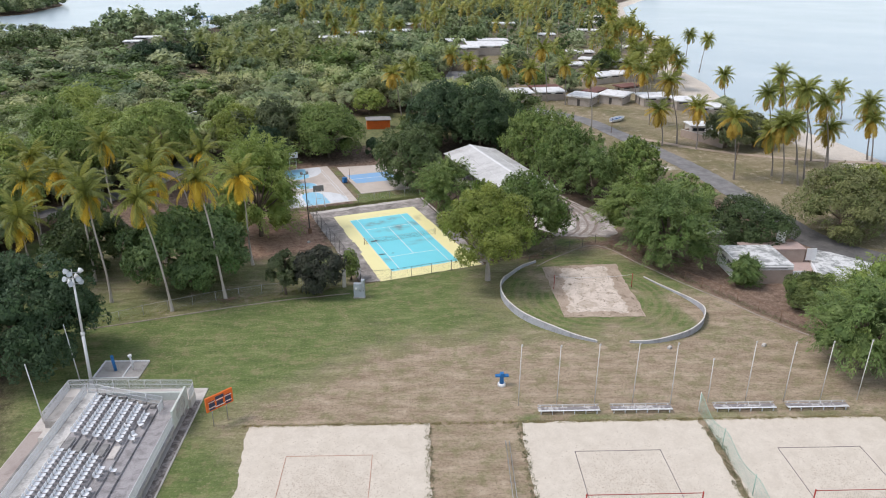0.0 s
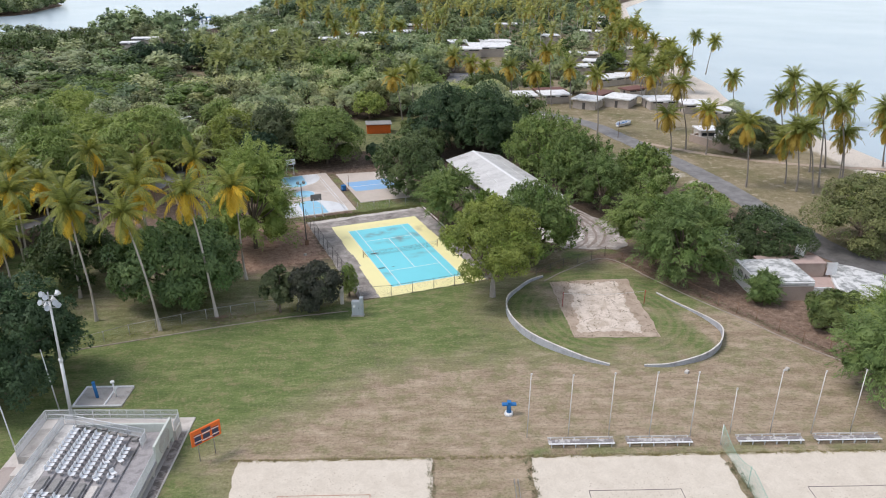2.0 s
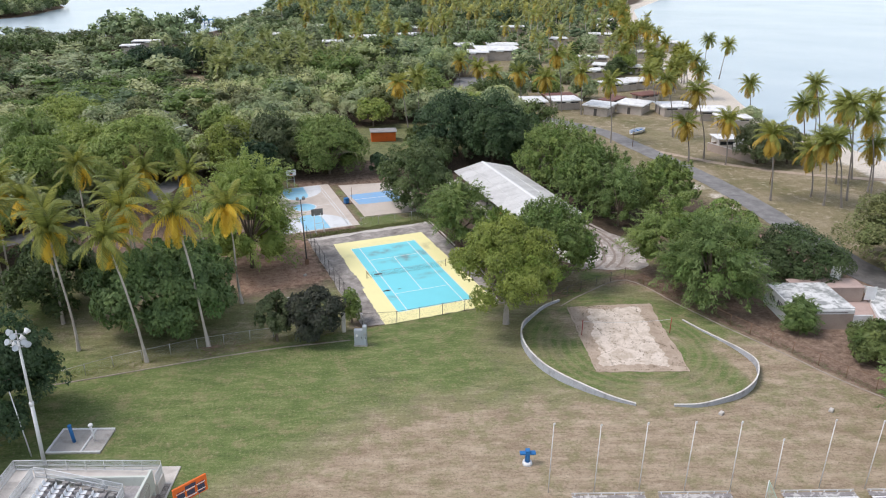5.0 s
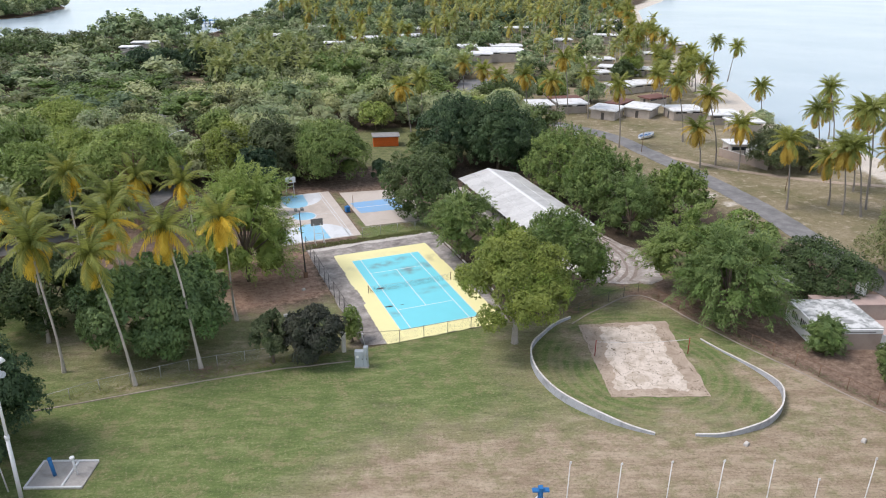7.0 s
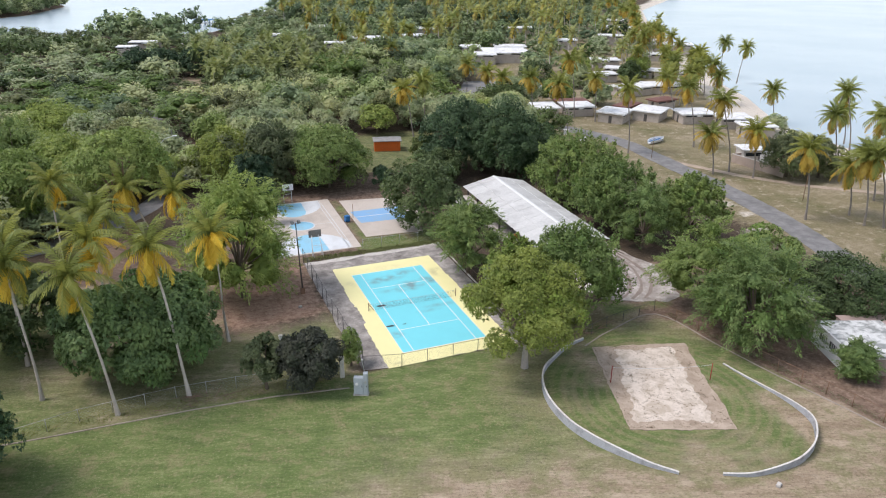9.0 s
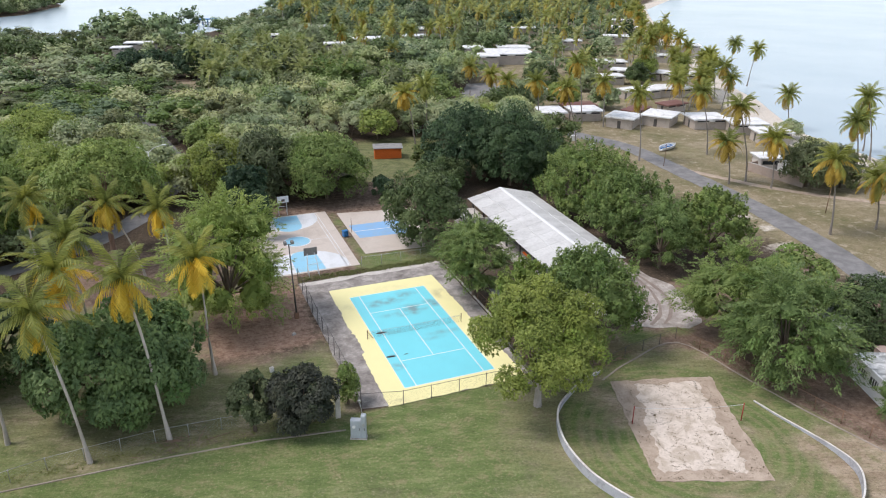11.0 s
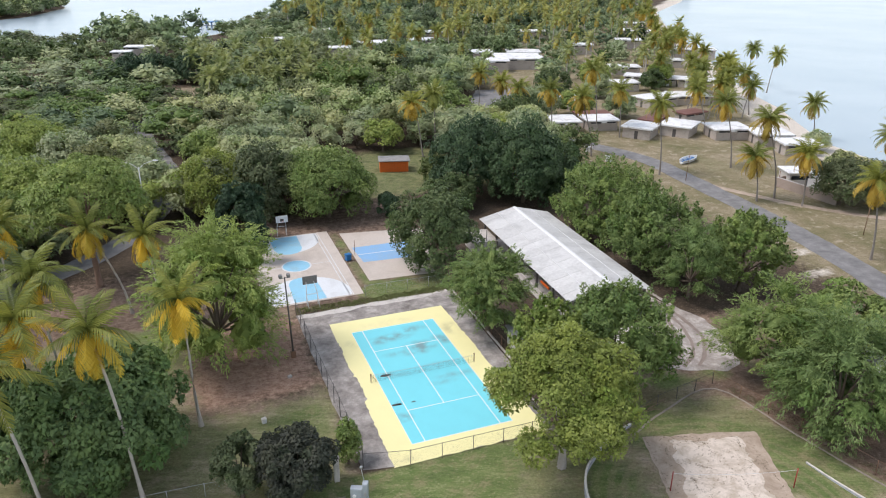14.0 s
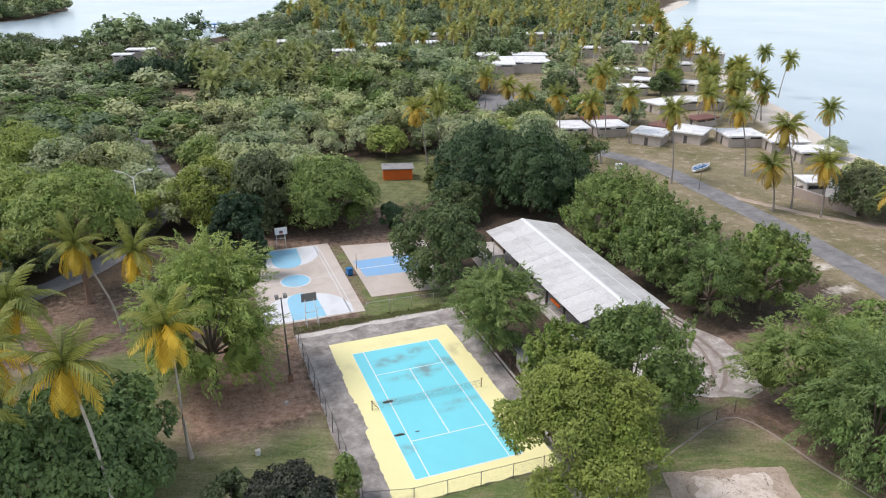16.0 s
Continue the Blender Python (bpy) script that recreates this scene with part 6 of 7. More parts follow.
# ---- ruined block by the slope ----
def ruin():
    m = Matrix.Rotation(FIELD, 4, "Z")
    ob = thing("abandoned_block", "abandoned white flat-roofed block with peeling roof paint", "building", m)
    u0, u1, v0, v1 = 49.7, 57.6, -18.7, -10.7
    part("wall", boxed(u0, u0 + 0.22, v0, v1, -0.1, 2.9), PAINT_WHITE, ob)
    part("wall", boxed(u0 + 0.22, u1, v0, v0 + 0.22, -0.1, 2.2), PAINT_TAN, ob)
    part("wall", boxed(u0 + 0.22, u1, v0 - 0.02, v0 + 0.22, 2.2, 2.75), PAINT_WHITE, ob)
    part("wall", boxed(u1 - 0.22, u1, v0 + 0.22, v1, -0.1, 2.75), PAINT_WHITE, ob)
    part("wall", boxed(u0 + 0.22, u1 - 0.22, v1 - 0.22, v1, -0.1, 2.75), PAINT_TAN, ob)
    part("roof", boxed(u0 + 0.24, u1 + 0.15, v0 + 0.24, v1, 2.75, 2.9, 0.02), PAINT_WHITE_OLD, ob, "white roof paint worn to grey")
    for k in range(2):
        w = part("window", boxed(u0 - 0.03, u0, v1 - 3.0 - 2.2 * k, v1 - 1.6 - 2.2 * k, 1.3, 2.2), SHADED_OPENING, ob)
        for j in range(3):
            part("bar", boxed(u0 - 0.06, u0 - 0.03, v1 - 2.9 - 2.2 * k + 0.4 * j, v1 - 2.8 - 2.2 * k + 0.4 * j, 1.3, 2.2), PAINT_WHITE, w)
    part("slot", boxed(u0 + 3.4, u1 - 0.9, v0 - 0.04, v0 - 0.02, 2.35, 2.5), CONCRETE_DARK, ob)
    part("parapet", boxed(u1, u1 + 2.6, v0 + 0.1, v0 + 0.3, -0.1, 1.9), PAINT_WHITE, ob)
    part("yard", boxed(u1 + 0.02, u1 + 6.6, v0 + 0.3, v1 - 0.4, -0.1, 0.12), PINK, ob, "faded pink paving")
    part("yard_wall", boxed(u1 + 0.02, u1 + 5.6, v1 - 0.6, v1 - 0.38, 0.0, 2.3), PAINT_TAN, ob)
    part("rear_room", boxed(u1 - 4.0, u1 + 5.6, v1 + 0.02, v1 + 2.2, 0.0, 2.3), PAINT_TAN, ob)
    part("rear_roof", boxed(u1 - 4.1, u1 + 5.7, v1 - 0.7, v1 + 2.3, 2.3, 2.42, 0.02), PINK, ob, "faded pink roof slab")
    for uu, vv, z0 in ((u1 + 2.0, v1 + 1.9, 2.42), (u1 + 5.8, v1 - 0.8, 0.5)):
        part("gate", boxed(uu, uu + 1.5, vv, vv + 0.12, z0, z0 + 2.0), PAINT_WHITE, ob, "white painted gate leaf")
    ob = thing("abandoned_block", "low white roof slab with heavy grey wear", "building", m)
    low = [(62.0, -17.4), (68.2, -20.6), (84.0, -29.0), (84.0, -22.5), (76.5, -16.5), (72.4, -12.3), (69.0, -8.6), (66.0, -7.0)]
    part("wall", slab(low, -0.1, 0.5), PAINT_WHITE, ob)
    part("roof", slab(ragged(low, 0.7, 0.06, 2), 0.5, 0.62), PAINT_WHITE_OLD, ob, "worn white roof paint")
    part("kerb", slab([(61.9, -17.5), (62.2, -17.6), (63.5, -13.4), (63.2, -13.3)], 0.62, 0.95), PAINT_WHITE, ob)
    ob = thing("abandoned_block", "small roofless block with broken white roof", "building", m)
    part("wall", boxed(50.2, 55.0, -4.6, 2.4, -0.1, 2.4), PAINT_TAN, ob)
    part("roof", boxed(50.0, 55.3, -4.9, 2.7, 2.4, 2.6, 0.03), PAINT_WHITE_OLD, ob)
    part("wall", boxed(50.0, 50.2, -9.6, -5.0, -0.1, 2.2), PAINT_TAN, ob)


PINK = worn("faded_pink_paving", (0.5, 0.38, 0.34), (0.36, 0.27, 0.24), 0.9)
ruin()


# ---- bungalows ----
def bungalow(x, y, turn, w, d, label="grey block bungalow with a flat white roof", high=2.6, roof=None, group="beach bungalows", door=False):
    ob = thing("bungalow", label, "house", pose(x, y, 0, 0, 0, turn), group)
    w, d = w / 2, d / 2
    part("wall", boxed(-w, w, -d, d, -0.1, high), WALL_GREY, ob)
    bm = bmesh.new()
    o = 0.6
    pts = [(-w - o, -d - o, high + 0.05), (w + o, -d - o, high + 0.05), (w + o, d + o, high + 0.12), (-w - o, d + o, high + 0.12)]
    lo = [bm.verts.new(p) for p in pts]
    hi = [bm.verts.new((a, b, c + 0.36)) for a, b, c in pts]
    peak = [bm.verts.new((-w * 0.5, 0, high + 0.75)), bm.verts.new((w * 0.5, 0, high + 0.75))]
    bm.faces.new(lo[::-1])
    for k in range(4):
        bm.faces.new((lo[k], lo[(k + 1) % 4], hi[(k + 1) % 4], hi[k]))
    bm.faces.new((hi[0], hi[1], peak[1], peak[0]))
    bm.faces.new((hi[1], hi[2], peak[1]))
    bm.faces.new((hi[2], hi[3], peak[0], peak[1]))
    bm.faces.new((hi[3], hi[0], peak[0]))
    part("roof", bm, roof or ROOF_WHITE, ob, "white painted roof with a deep edge" if roof is None else "")
    # dark strips under the eaves, drawn for the dark gap below the roof
    for s, f in ((-0.5, -1), (0.5, -1), (-0.5, 1), (0.5, 1)):
        win = part("window", boxed(s * w - 0.36 * w, s * w + 0.36 * w, f * (d + 0.02) - 0.02, f * (d + 0.02) + 0.02, high - 0.55, high - 0.12), SHADED_OPENING, ob)
        part("sill", boxed(s * w - 0.38 * w, s * w + 0.38 * w, f * (d + 0.05) - 0.06, f * (d + 0.05) + 0.06, high - 0.65, high - 0.55), WALL_PALE, win)
    part("fascia_panel", boxed(-0.18 * w, 0.18 * w, -d - o - 0.05, -d - o + 0.02, high - 0.3, high + 0.34), ROOF_WHITE if roof is None else roof, ob)
    part("door", boxed(-w - 0.04, -w, -0.45, 0.45, 0, 2.05), PAINT_WHITE if door else STEEL_DARK, ob)
    if door:
        part("door", boxed(-0.45, 0.45, -d - 0.04, -d, 0, 2.05), PAINT_WHITE, ob)
    return ob


for x, y, turn, w, d in ((87.2, 100.2, -12, 8.2, 7.0), (92.8, 88.6, 38, 8.0, 7.2), (103.9, 87.0, 36, 8.6, 7.6), (113.4, 79.8, -16, 9.0, 7.6), (119.3, 70.8, -22, 8.4, 7.0), (117.8, 60.4, -20, 8.0, 5.6), (77.2, 102.4, -14, 7.0, 8.0)):
    bungalow(x, y, turn, w, d)
for x, y, turn in ((122, 121.5, 8), (134.5, 121.5, -18)):
    bungalow(x, y, turn, 12, 7.5, "long low bungalow with a flat white roof")
for k in range(5):
    bungalow(141 + 4.6 * k, 160.5 - 4.4 * k, -43, 5.6, 6.5, "joined grey bungalow in a terrace, white roof", door=True)
for x, y, w, d, turn in ((118, 211, 19, 17, -18), (103, 205, 13, 9, -20), (128, 226, 14, 9, -20), (108, 232, 13, 8, -20), (206, 207, 18, 8, -30), (232, 288, 15, 9, -40), (200, 250, 12, 8, -30), (172, 305, 24, 8, -8), (150, 180, 11, 7, -20), (95, 128, 9, 7, 20), (128, 148, 9, 6, -10), (180, 190, 10, 6, -30), (255, 330, 14, 8, -35), (165, 240, 12, 7, -20)):
    bungalow(x, y, turn, w, d, "low beach house with a pale flat roof among palms", 2.8 if y < 195 else 4.2)
for x, y, w, d in ((64, 337, 22, 9), (72, 270, 16, 12), (98, 274, 14, 8), (118, 306, 20, 10), (-38, 271, 7, 5), (-30, 287, 13, 6), (30, 300, 12, 8), (52, 255, 9, 7)):
    bungalow(x, y, -12, w, d, "low pale house half hidden by trees", 5.4, None, "houses in the wood")
for x, y, turn, w, d in ((90, 108, -10, 9, 5), (103, 97, 30, 9, 4), (118, 100, 10, 8, 4)):
    bungalow(x, y, turn, w, d, "low open shelter with a red-brown roof", 2.2, ROOF_RED, "red-roofed shelters")


def beach_hut():
    ob = thing("beach_hut", "white two-part beach hut with a tan garden wall", "house", pose(98.0, 41.6, 0, 0, 0, -20))
    part("wall", boxed(-2.3, 2.3, -2.4, 2.4, -0.1, 2.8), WALL_PALE, ob)
    part("roof", boxed(-2.8, 2.8, -2.8, 2.8, 2.8, 3.05, 0.03), ROOF_WHITE, ob)
    part("annex", boxed(2.3, 5.4, -1.9, 1.6, -0.1, 1.9), PAINT_WHITE, ob)
    part("window_band", boxed(-2.0, 1.6, -2.44, -2.4, 1.5, 2.3), GLASS, ob)
    part("door", boxed(1.0, 1.8, -2.44, -2.4, 0, 2.0), CONCRETE_DARK, ob)
    g = thing("garden_wall", "tan block wall with a pale capping before the hut", "wall", pose(93.6, 34.6, 0, 0, 0, -84.5))
    part("wall_face", boxed(-7.0, 7.0, -0.12, 0.12, -0.1, 1.9), PAINT_TAN, g)
    part("wall_return", boxed(-7.0, -6.76, 0.12, 4.2, -0.1, 1.9), PAINT_TAN, g)
    part("coping", boxed(-7.05, 7.05, -0.17, 0.17, 1.9, 1.98), CONCRETE_PALE, g)
    panel = part("gate", boxed(0.2, 2.6, 1.2, 1.3, 0.0, 2.4), PAINT_WHITE, ob, "plain white leaning panel")
    panel.matrix_local = pose(-0.6, -5.2, 0, 8, 0, -50)


beach_hut()


def boat():
    ob = thing("rowing_boat", "white beached rowing boat with a blue inside", "boat", pose(88.0, 63.0, 0.1, 0, 4, -70) @ Matrix.Scale(1.2, 4))
    bm = bmesh.new()
    rows = []
    for k in range(9):
        t = k / 8
        half = 0.95 * (1 - abs(2 * t - 0.85) ** 2.6 * 0.75)
        yy = -2.7 + 5.4 * t
        rows.append([bm.verts.new(p) for p in ((-half, yy, 0.75 + 0.12 * t), (-half * 0.7, yy, 0.15), (0, yy, 0.0), (half * 0.7, yy, 0.15), (half, yy, 0.75 + 0.12 * t), (half * 0.86, yy, 0.75 + 0.12 * t), (half * 0.6, yy, 0.26), (-half * 0.6, yy, 0.26), (-half * 0.86, yy, 0.75 + 0.12 * t))])
    for a, b in zip(rows, rows[1:]):
        for k in range(9):
            bm.faces.new((a[k], a[(k + 1) % 9], b[(k + 1) % 9], b[k]))
    bm.faces.new(rows[0])
    bm.faces.new(rows[-1])
    bmesh.ops.recalc_face_normals(bm, faces=bm.faces)
    part("hull", bm, PAINT_WHITE, ob)
    for yy in (-1.4, 0.2, 1.5):
        part("thwart", boxed(-0.72, 0.72, yy - 0.15, yy + 0.15, 0.5, 0.55), BLUE, ob)
    part("floorboards", boxed(-0.5, 0.5, -2.0, 1.9, 0.27, 0.3), BLUE, ob)


boat()
for x, y in ((71.0, 78.9), (70.7, 69.8)):
    ob = thing("utility_box", "plain white utility box beside the road", "utility box", pose(x, y, 0, 0, 0, -20), "roadside boxes")
    part("body", boxed(-0.7, 0.7, -0.5, 0.5, -0.05, 1.2, 0.04), PAINT_WHITE, ob)
    part("lid", boxed(-0.75, 0.75, -0.55, 0.55, 1.2, 1.3, 0.03), PAINT_WHITE, ob)


def street_lamp(x, y, high, turn):
    ob = thing("street_lamp", "tall steel street lamp with two arms above trees", "street lamp", pose(x, y, 0, 0, 0, turn), "street lamps")
    part("pole", tubed((0, 0, 0), (0, 0, high), 0.13, 0.08), STEEL_WHITE, ob)
    for s in (-1, 1):
        a = part("arm", bent(bmesh.new(), [(0, 0, high - 0.3), (s * 1.0, 0, high + 0.6), (s * 2.6, 0, high + 1.1)], [0.06, 0.05, 0.05], 6), STEEL_WHITE, ob)
        part("lamp_head", boxed(min(s * 2.5, s * 3.3), max(s * 2.5, s * 3.3), -0.16, 0.16, high + 1.02, high + 1.2, 0.04), STEEL_WHITE, a)


street_lamp(-29.4, 61.4, 10.8, -12)
street_lamp(-10, 345, 11, 0)
street_lamp(-1, 330, 9, 30)
for x, y, h in ((77.6, 51.0, 5.5), (85.8, 14.3, 5.0), (103, 22, 4.0), (93, 41, 3.2)):
    thin_pole(x, y, h, (0, 1), "thin dark wooden post in the dry grass", RUST)

pier = thing("pier", "far blue and white pier shelter over the lagoon", "pier", pose(9, 432, 0, 0, 0, -12))
part("deck", boxed(-8, 8, -2, 3, 0.6, 0.9), CONCRETE_PALE, pier)
part("roof", boxed(-8, 8, -2.5, 3.5, 2.9, 3.3), BLUE, pier)
for k in range(6):
    part("column", boxed(-7.7 + 3.0 * k, -7.3 + 3.0 * k, -1.5, -1.1, -3, 2.9), BLUE, pier)
    part("column", boxed(-7.7 + 3.0 * k, -7.3 + 3.0 * k, 2.2, 2.6, -3, 2.9), PAINT_WHITE, pier)
lot = tagged(part("pavement", slab([(-16, 322), (14, 312), (18, 336), (-10, 348)], -0.1, 0.05), CONCRETE_PALE), "pale far yard between trees", "pavement", kind="structure")


def car(x, y, turn, paint, label):
    ob = thing("car", label, "car", pose(x, y, 0, 0, 0, turn), "parked cars")
    part("body", boxed(-0.85, 0.85, -2.1, 2.1, 0.3, 0.85, 0.12), paint, ob)
    part("cabin", boxed(-0.75, 0.75, -1.3, 1.1, 0.85, 1.4, 0.15), GLASS, ob)
    part("car_roof", boxed(-0.65, 0.65, -1.0, 0.8, 1.4, 1.46, 0.02), paint, ob)
    for sx in (-0.8, 0.8):
        for sy in (-1.3, 1.3):
            part("wheel", tubed((sx - 0.1, sy, 0.32), (sx + 0.1, sy, 0.32), 0.32, n=12), STEEL_DARK, ob)


for k, m in enumerate((NAVY, PAINT_WHITE, GREY_BOX, STEEL_DARK)):
    car(1.0 + 3.4 * k, 316 - 1.0 * k, -15, m, ("dark blue", "white", "grey", "black")[k] + " car parked on the far yard")


# ---- single trees round the courts ----
broadleaf(-33.9, -5.2, 8.3, 12.0, 1.0, LEAF_MANGO, 1, "broad dense dark green mango tree with low crown", 30000, 0.36, twig=1.35, spread=0.7)
broadleaf(-21.9, -13.6, 2.5, 6.6, 1.2, LEAF_GREY, 2, "small grey-green tree beside the fence", 4500, 0.25)
broadleaf(-17.2, -15.0, 3.7, 7.3, 0.7, LEAF_PURPLE, 103, "small dark purple-brown tree near the cabinet", 13000, 0.24, core=0.55, twig=1.15, spread=1.0)
broadleaf(-12.0, -12.4, 1.15, 5.2, 0.3, LEAF_MID, 4, "narrow green climber on the fence corner", 3100, 0.18, name="climbing_shrub", category="shrub")
broadleaf(6.6, -20.0, 7.0, 14.0, 1.8, LEAF_OLIVE, 5, "spreading yellow-green tree beside the tennis court", 38000, 0.21, bark=BARK_PALE, girth=0.42, twig=0.85, spread=0.85)
broadleaf(18.2, -10.8, 6.2, 12.8, 0.5, LEAF_BAY, 6, "tall dark green tree behind the lighter one", 20000, 0.27, spread=1.0, core=0.62)
broadleaf(11.6, -8.6, 4.2, 11.2, 0.6, LEAF_BAY, 66, "dark green tree behind the lighter one", 10700, 0.3)
broadleaf(10.9, 6.4, 5.5, 11.4, 1.2, LEAF_FEATHER, 7, "feathery mid-green tree beside the pavilion", 27000, 0.2, 0.5, habit="feather", twig=0.75)
broadleaf(11.2, 27.4, 6.8, 13.4, 0.6, LEAF_DARK, 8, "round dense dark green tree by the small court", 21600, 0.29)
broadleaf(1.5, 55.5, 8.0, 14.0, 0.6, LEAF_MID, 9, "big spreading tree with bare branches behind the hoops", 22800, 0.29, 0.5)
broadleaf(-9.0, 58.5, 6.0, 14.5, 0.6, LEAF_GREY, 10, "grey-green tree behind the basketball court", 13400, 0.35)
broadleaf(30.5, 59.0, 8.6, 15.8, 0.6, LEAF_DEEP, 11, "large very dark green tree in a clump", 20200, 0.32)
broadleaf(38.5, 50.5, 7.6, 17.0, 0.6, LEAF_DEEP, 12, "large very dark green tree in a clump", 20200, 0.32)
broadleaf(46.0, 53.0, 6.6, 11.5, 0.6, LEAF_DEEP, 13, "dark green tree at the clump's end", 10800, 0.39)
broadleaf(24.0, 50.5, 4.5, 7.5, 0.4, LEAF_DARK, 14, "low dark tree behind the pavilion", 9000, 0.32)
broadleaf(27.5, 70.0, 3.6, 5.4, 0.3, LEAF_DARK, 57, "low dark tree beside the shed's lawn", 6500, 0.29)
broadleaf(11.5, 52.0, 2.2, 5.0, 0.3, LEAF_DEEP, 15, "small dark evergreen beside the lawn", 4500, 0.25)
broadleaf(43.3, 30.0, 8.7, 12.5, 0.6, LEAF_BAY, 16, "broad dark green tree beyond the pavilion", 21600, 0.3)
broadleaf(42.4, 14.3, 7.3, 12.0, 0.6, LEAF_BAY, 17, "leafy deep green tree beyond the pavilion", 20200, 0.3)
broadleaf(49.4, 4.2, 5.4, 12.0, 0.6, LEAF_BAY, 18, "upright dark tree with big leaf clusters", 14800, 0.32)
broadleaf(41.4, 5.2, 4.9, 11.5, 0.6, LEAF_FEATHER, 19, "feathery drooping tree beside the driveway", 16200, 0.16, 1.2)
broadleaf(35.2, -16.6, 6.4, 13.0, 0.5, LEAF_FEATHER, 20, "large feathery drooping tree above the slope", 30000, 0.2, 1.4)
broadleaf(35.2, -25.0, 7.0, 13.0, 0.5, LEAF_FEATHER, 21, "large feathery drooping tree above the slope", 33000, 0.2, 1.4)
broadleaf(45.5, -15.5, 5.2, 10.5, 0.6, LEAF_MID, 22, "leafy green tree behind the drooping ones", 10800, 0.33)
broadleaf(53.2, -23.6, 6.7, 7.6, 0.6, LEAF_DARK, 23, "low wide olive-green tree beside the ruin", 17400, 0.23)
broadleaf(40.6, -35.4, 2.3, 4.9, 0.1, LEAF_FEATHER, 24, "rounded green bush before the white wall", 10800, 0.13, 0.3, name="bush", category="bush", core=1.0)
broadleaf(43.4, -43.8, 3.5, 4.9, 0.1, LEAF_DARK, 25, "dense dark green bush by the slope", 11700, 0.19, core=1.0, name="bush", category="bush")
broadleaf(47.4, -44.6, 2.6, 4.2, 0.1, LEAF_DARK, 55, "dense dark green bush by the slope", 8100, 0.19, core=1.0, name="bush", category="bush")
broadleaf(36.2, -58.2, 6.4, 11.0, 0.4, LEAF_FEATHER, 26, "feathery light green tree at the end of the benches", 28000, 0.2, habit="feather", core=0.6)
broadleaf(47.0, -52.2, 6.0, 9.0, 0.5, LEAF_FRESH, 27, "feathery yellow-green tree beside the forecourt", 20000, 0.2, habit="feather", core=0.6)
broadleaf(71.4, -25.4, 8.4, 11.5, 0.6, LEAF_GREY, 28, "broad olive-green tree beside the forecourt", 22800, 0.25)
broadleaf(84.0, -20.0, 6.6, 9.5, 0.5, LEAF_OLIVE, 29, "yellow-green tree near the beach", 13400, 0.33)
broadleaf(90.0, -30.0, 7.0, 9.5, 0.5, LEAF_GREY, 30, "grey-green tree near the beach", 10800, 0.35)
broadleaf(-53.0, -21.4, 7.8, 14.0, 0.3, LEAF_DEEP, 31, "big very dark green tree behind the grandstand", 25600, 0.29)
broadleaf(-62.0, -13.0, 7.0, 12.0, 0.5, LEAF_DEEP, 32, "dark green tree behind the grandstand", 14800, 0.32)
broadleaf(-21.4, 10.4, 7.4, 18.6, 0.7, LEAF_FRESH, 33, "tall weeping light green tree beside basketball court", 38000, 0.22, 0.5, habit="feather", twig=0.9)
broadleaf(-36.0, 38.0, 8.0, 19.5, 6.5, LEAF_MID, 34, "tall spreading green tree with dark bare trunk", 22000, 0.29, 0.5, girth=0.45, core=0.3, spread=0.85, bark=DEAD_WOOD)
broadleaf(-17.2, 63.0, 8.4, 12.0, 0.8, LEAF_OLIVE, 35, "broad olive-green tree by the narrow road", 18800, 0.29)
broadleaf(-14.8, 47.5, 4.2, 11.5, 0.5, LEAF_DEEP, 36, "dark tree at the basketball court's corner", 9700, 0.35)
broadleaf(-47.0, 6.0, 6.0, 10.5, 0.5, LEAF_DARK, 37, "dark green tree under the palms", 10800, 0.37)
broadleaf(-52.0, 47.0, 7.4, 16.0, 1.0, LEAF_FRESH, 38, "spreading bright green tree at the wood's edge", 17400, 0.29, 0.4)
broadleaf(-62.0, 26.0, 8.0, 13.5, 1.0, LEAF_MID, 39, "spreading green tree at the wood's edge", 14800, 0.3)
broadleaf(-45.5, 55.0, 8.0, 16.5, 1.0, LEAF_MID, 40, "spreading green tree at the wood's edge", 14800, 0.3)
broadleaf(-39.5, 68.5, 5.2, 13.0, 1.0, LEAF_MID, 50, "upright green tree beside the narrow road", 14000, 0.27)
broadleaf(-51.0, 97.0, 8.4, 14.0, 1.0, LEAF_MID, 51, "broad bright green tree in the wood", 14000, 0.3)
broadleaf(-56.0, 71.0, 6.5, 16.0, 1.0, LEAF_FEATHER, 52, "tall feathery green tree in the wood", 15000, 0.25, 0.4)
broadleaf(-66.0, 48.0, 7.5, 14.0, 1.0, LEAF_MID, 53, "spreading green tree at the wood's edge", 13000, 0.36)
broadleaf(-13.0, 38.5, 1.8, 9.5, 0.5, LEAF_DEEP, 54, "slim very dark tree beside the basketball court", 4800, 0.26)
broadleaf(95.5, 28.0, 6.2, 10.0, 0.8, LEAF_GREY, 41, "grey-green sea almond tree beside the hut", 10800, 0.33)
broadleaf(101.5, 25.0, 4.6, 8.5, 0.6, LEAF_GREY, 42, "grey-green sea almond tree beside the hut", 9000, 0.3)
broadleaf(112.5, 42.0, 4.0, 5.5, 0.4, LEAF_SCRUB, 43, "low green shrub on the beach sand", 4500, 0.29, name="bush", category="bush")
broadleaf(126.0, 62.0, 3.5, 4.6, 0.3, LEAF_SCRUB, 44, "low green shrub on the beach sand", 3500, 0.29, name="bush", category="bush")

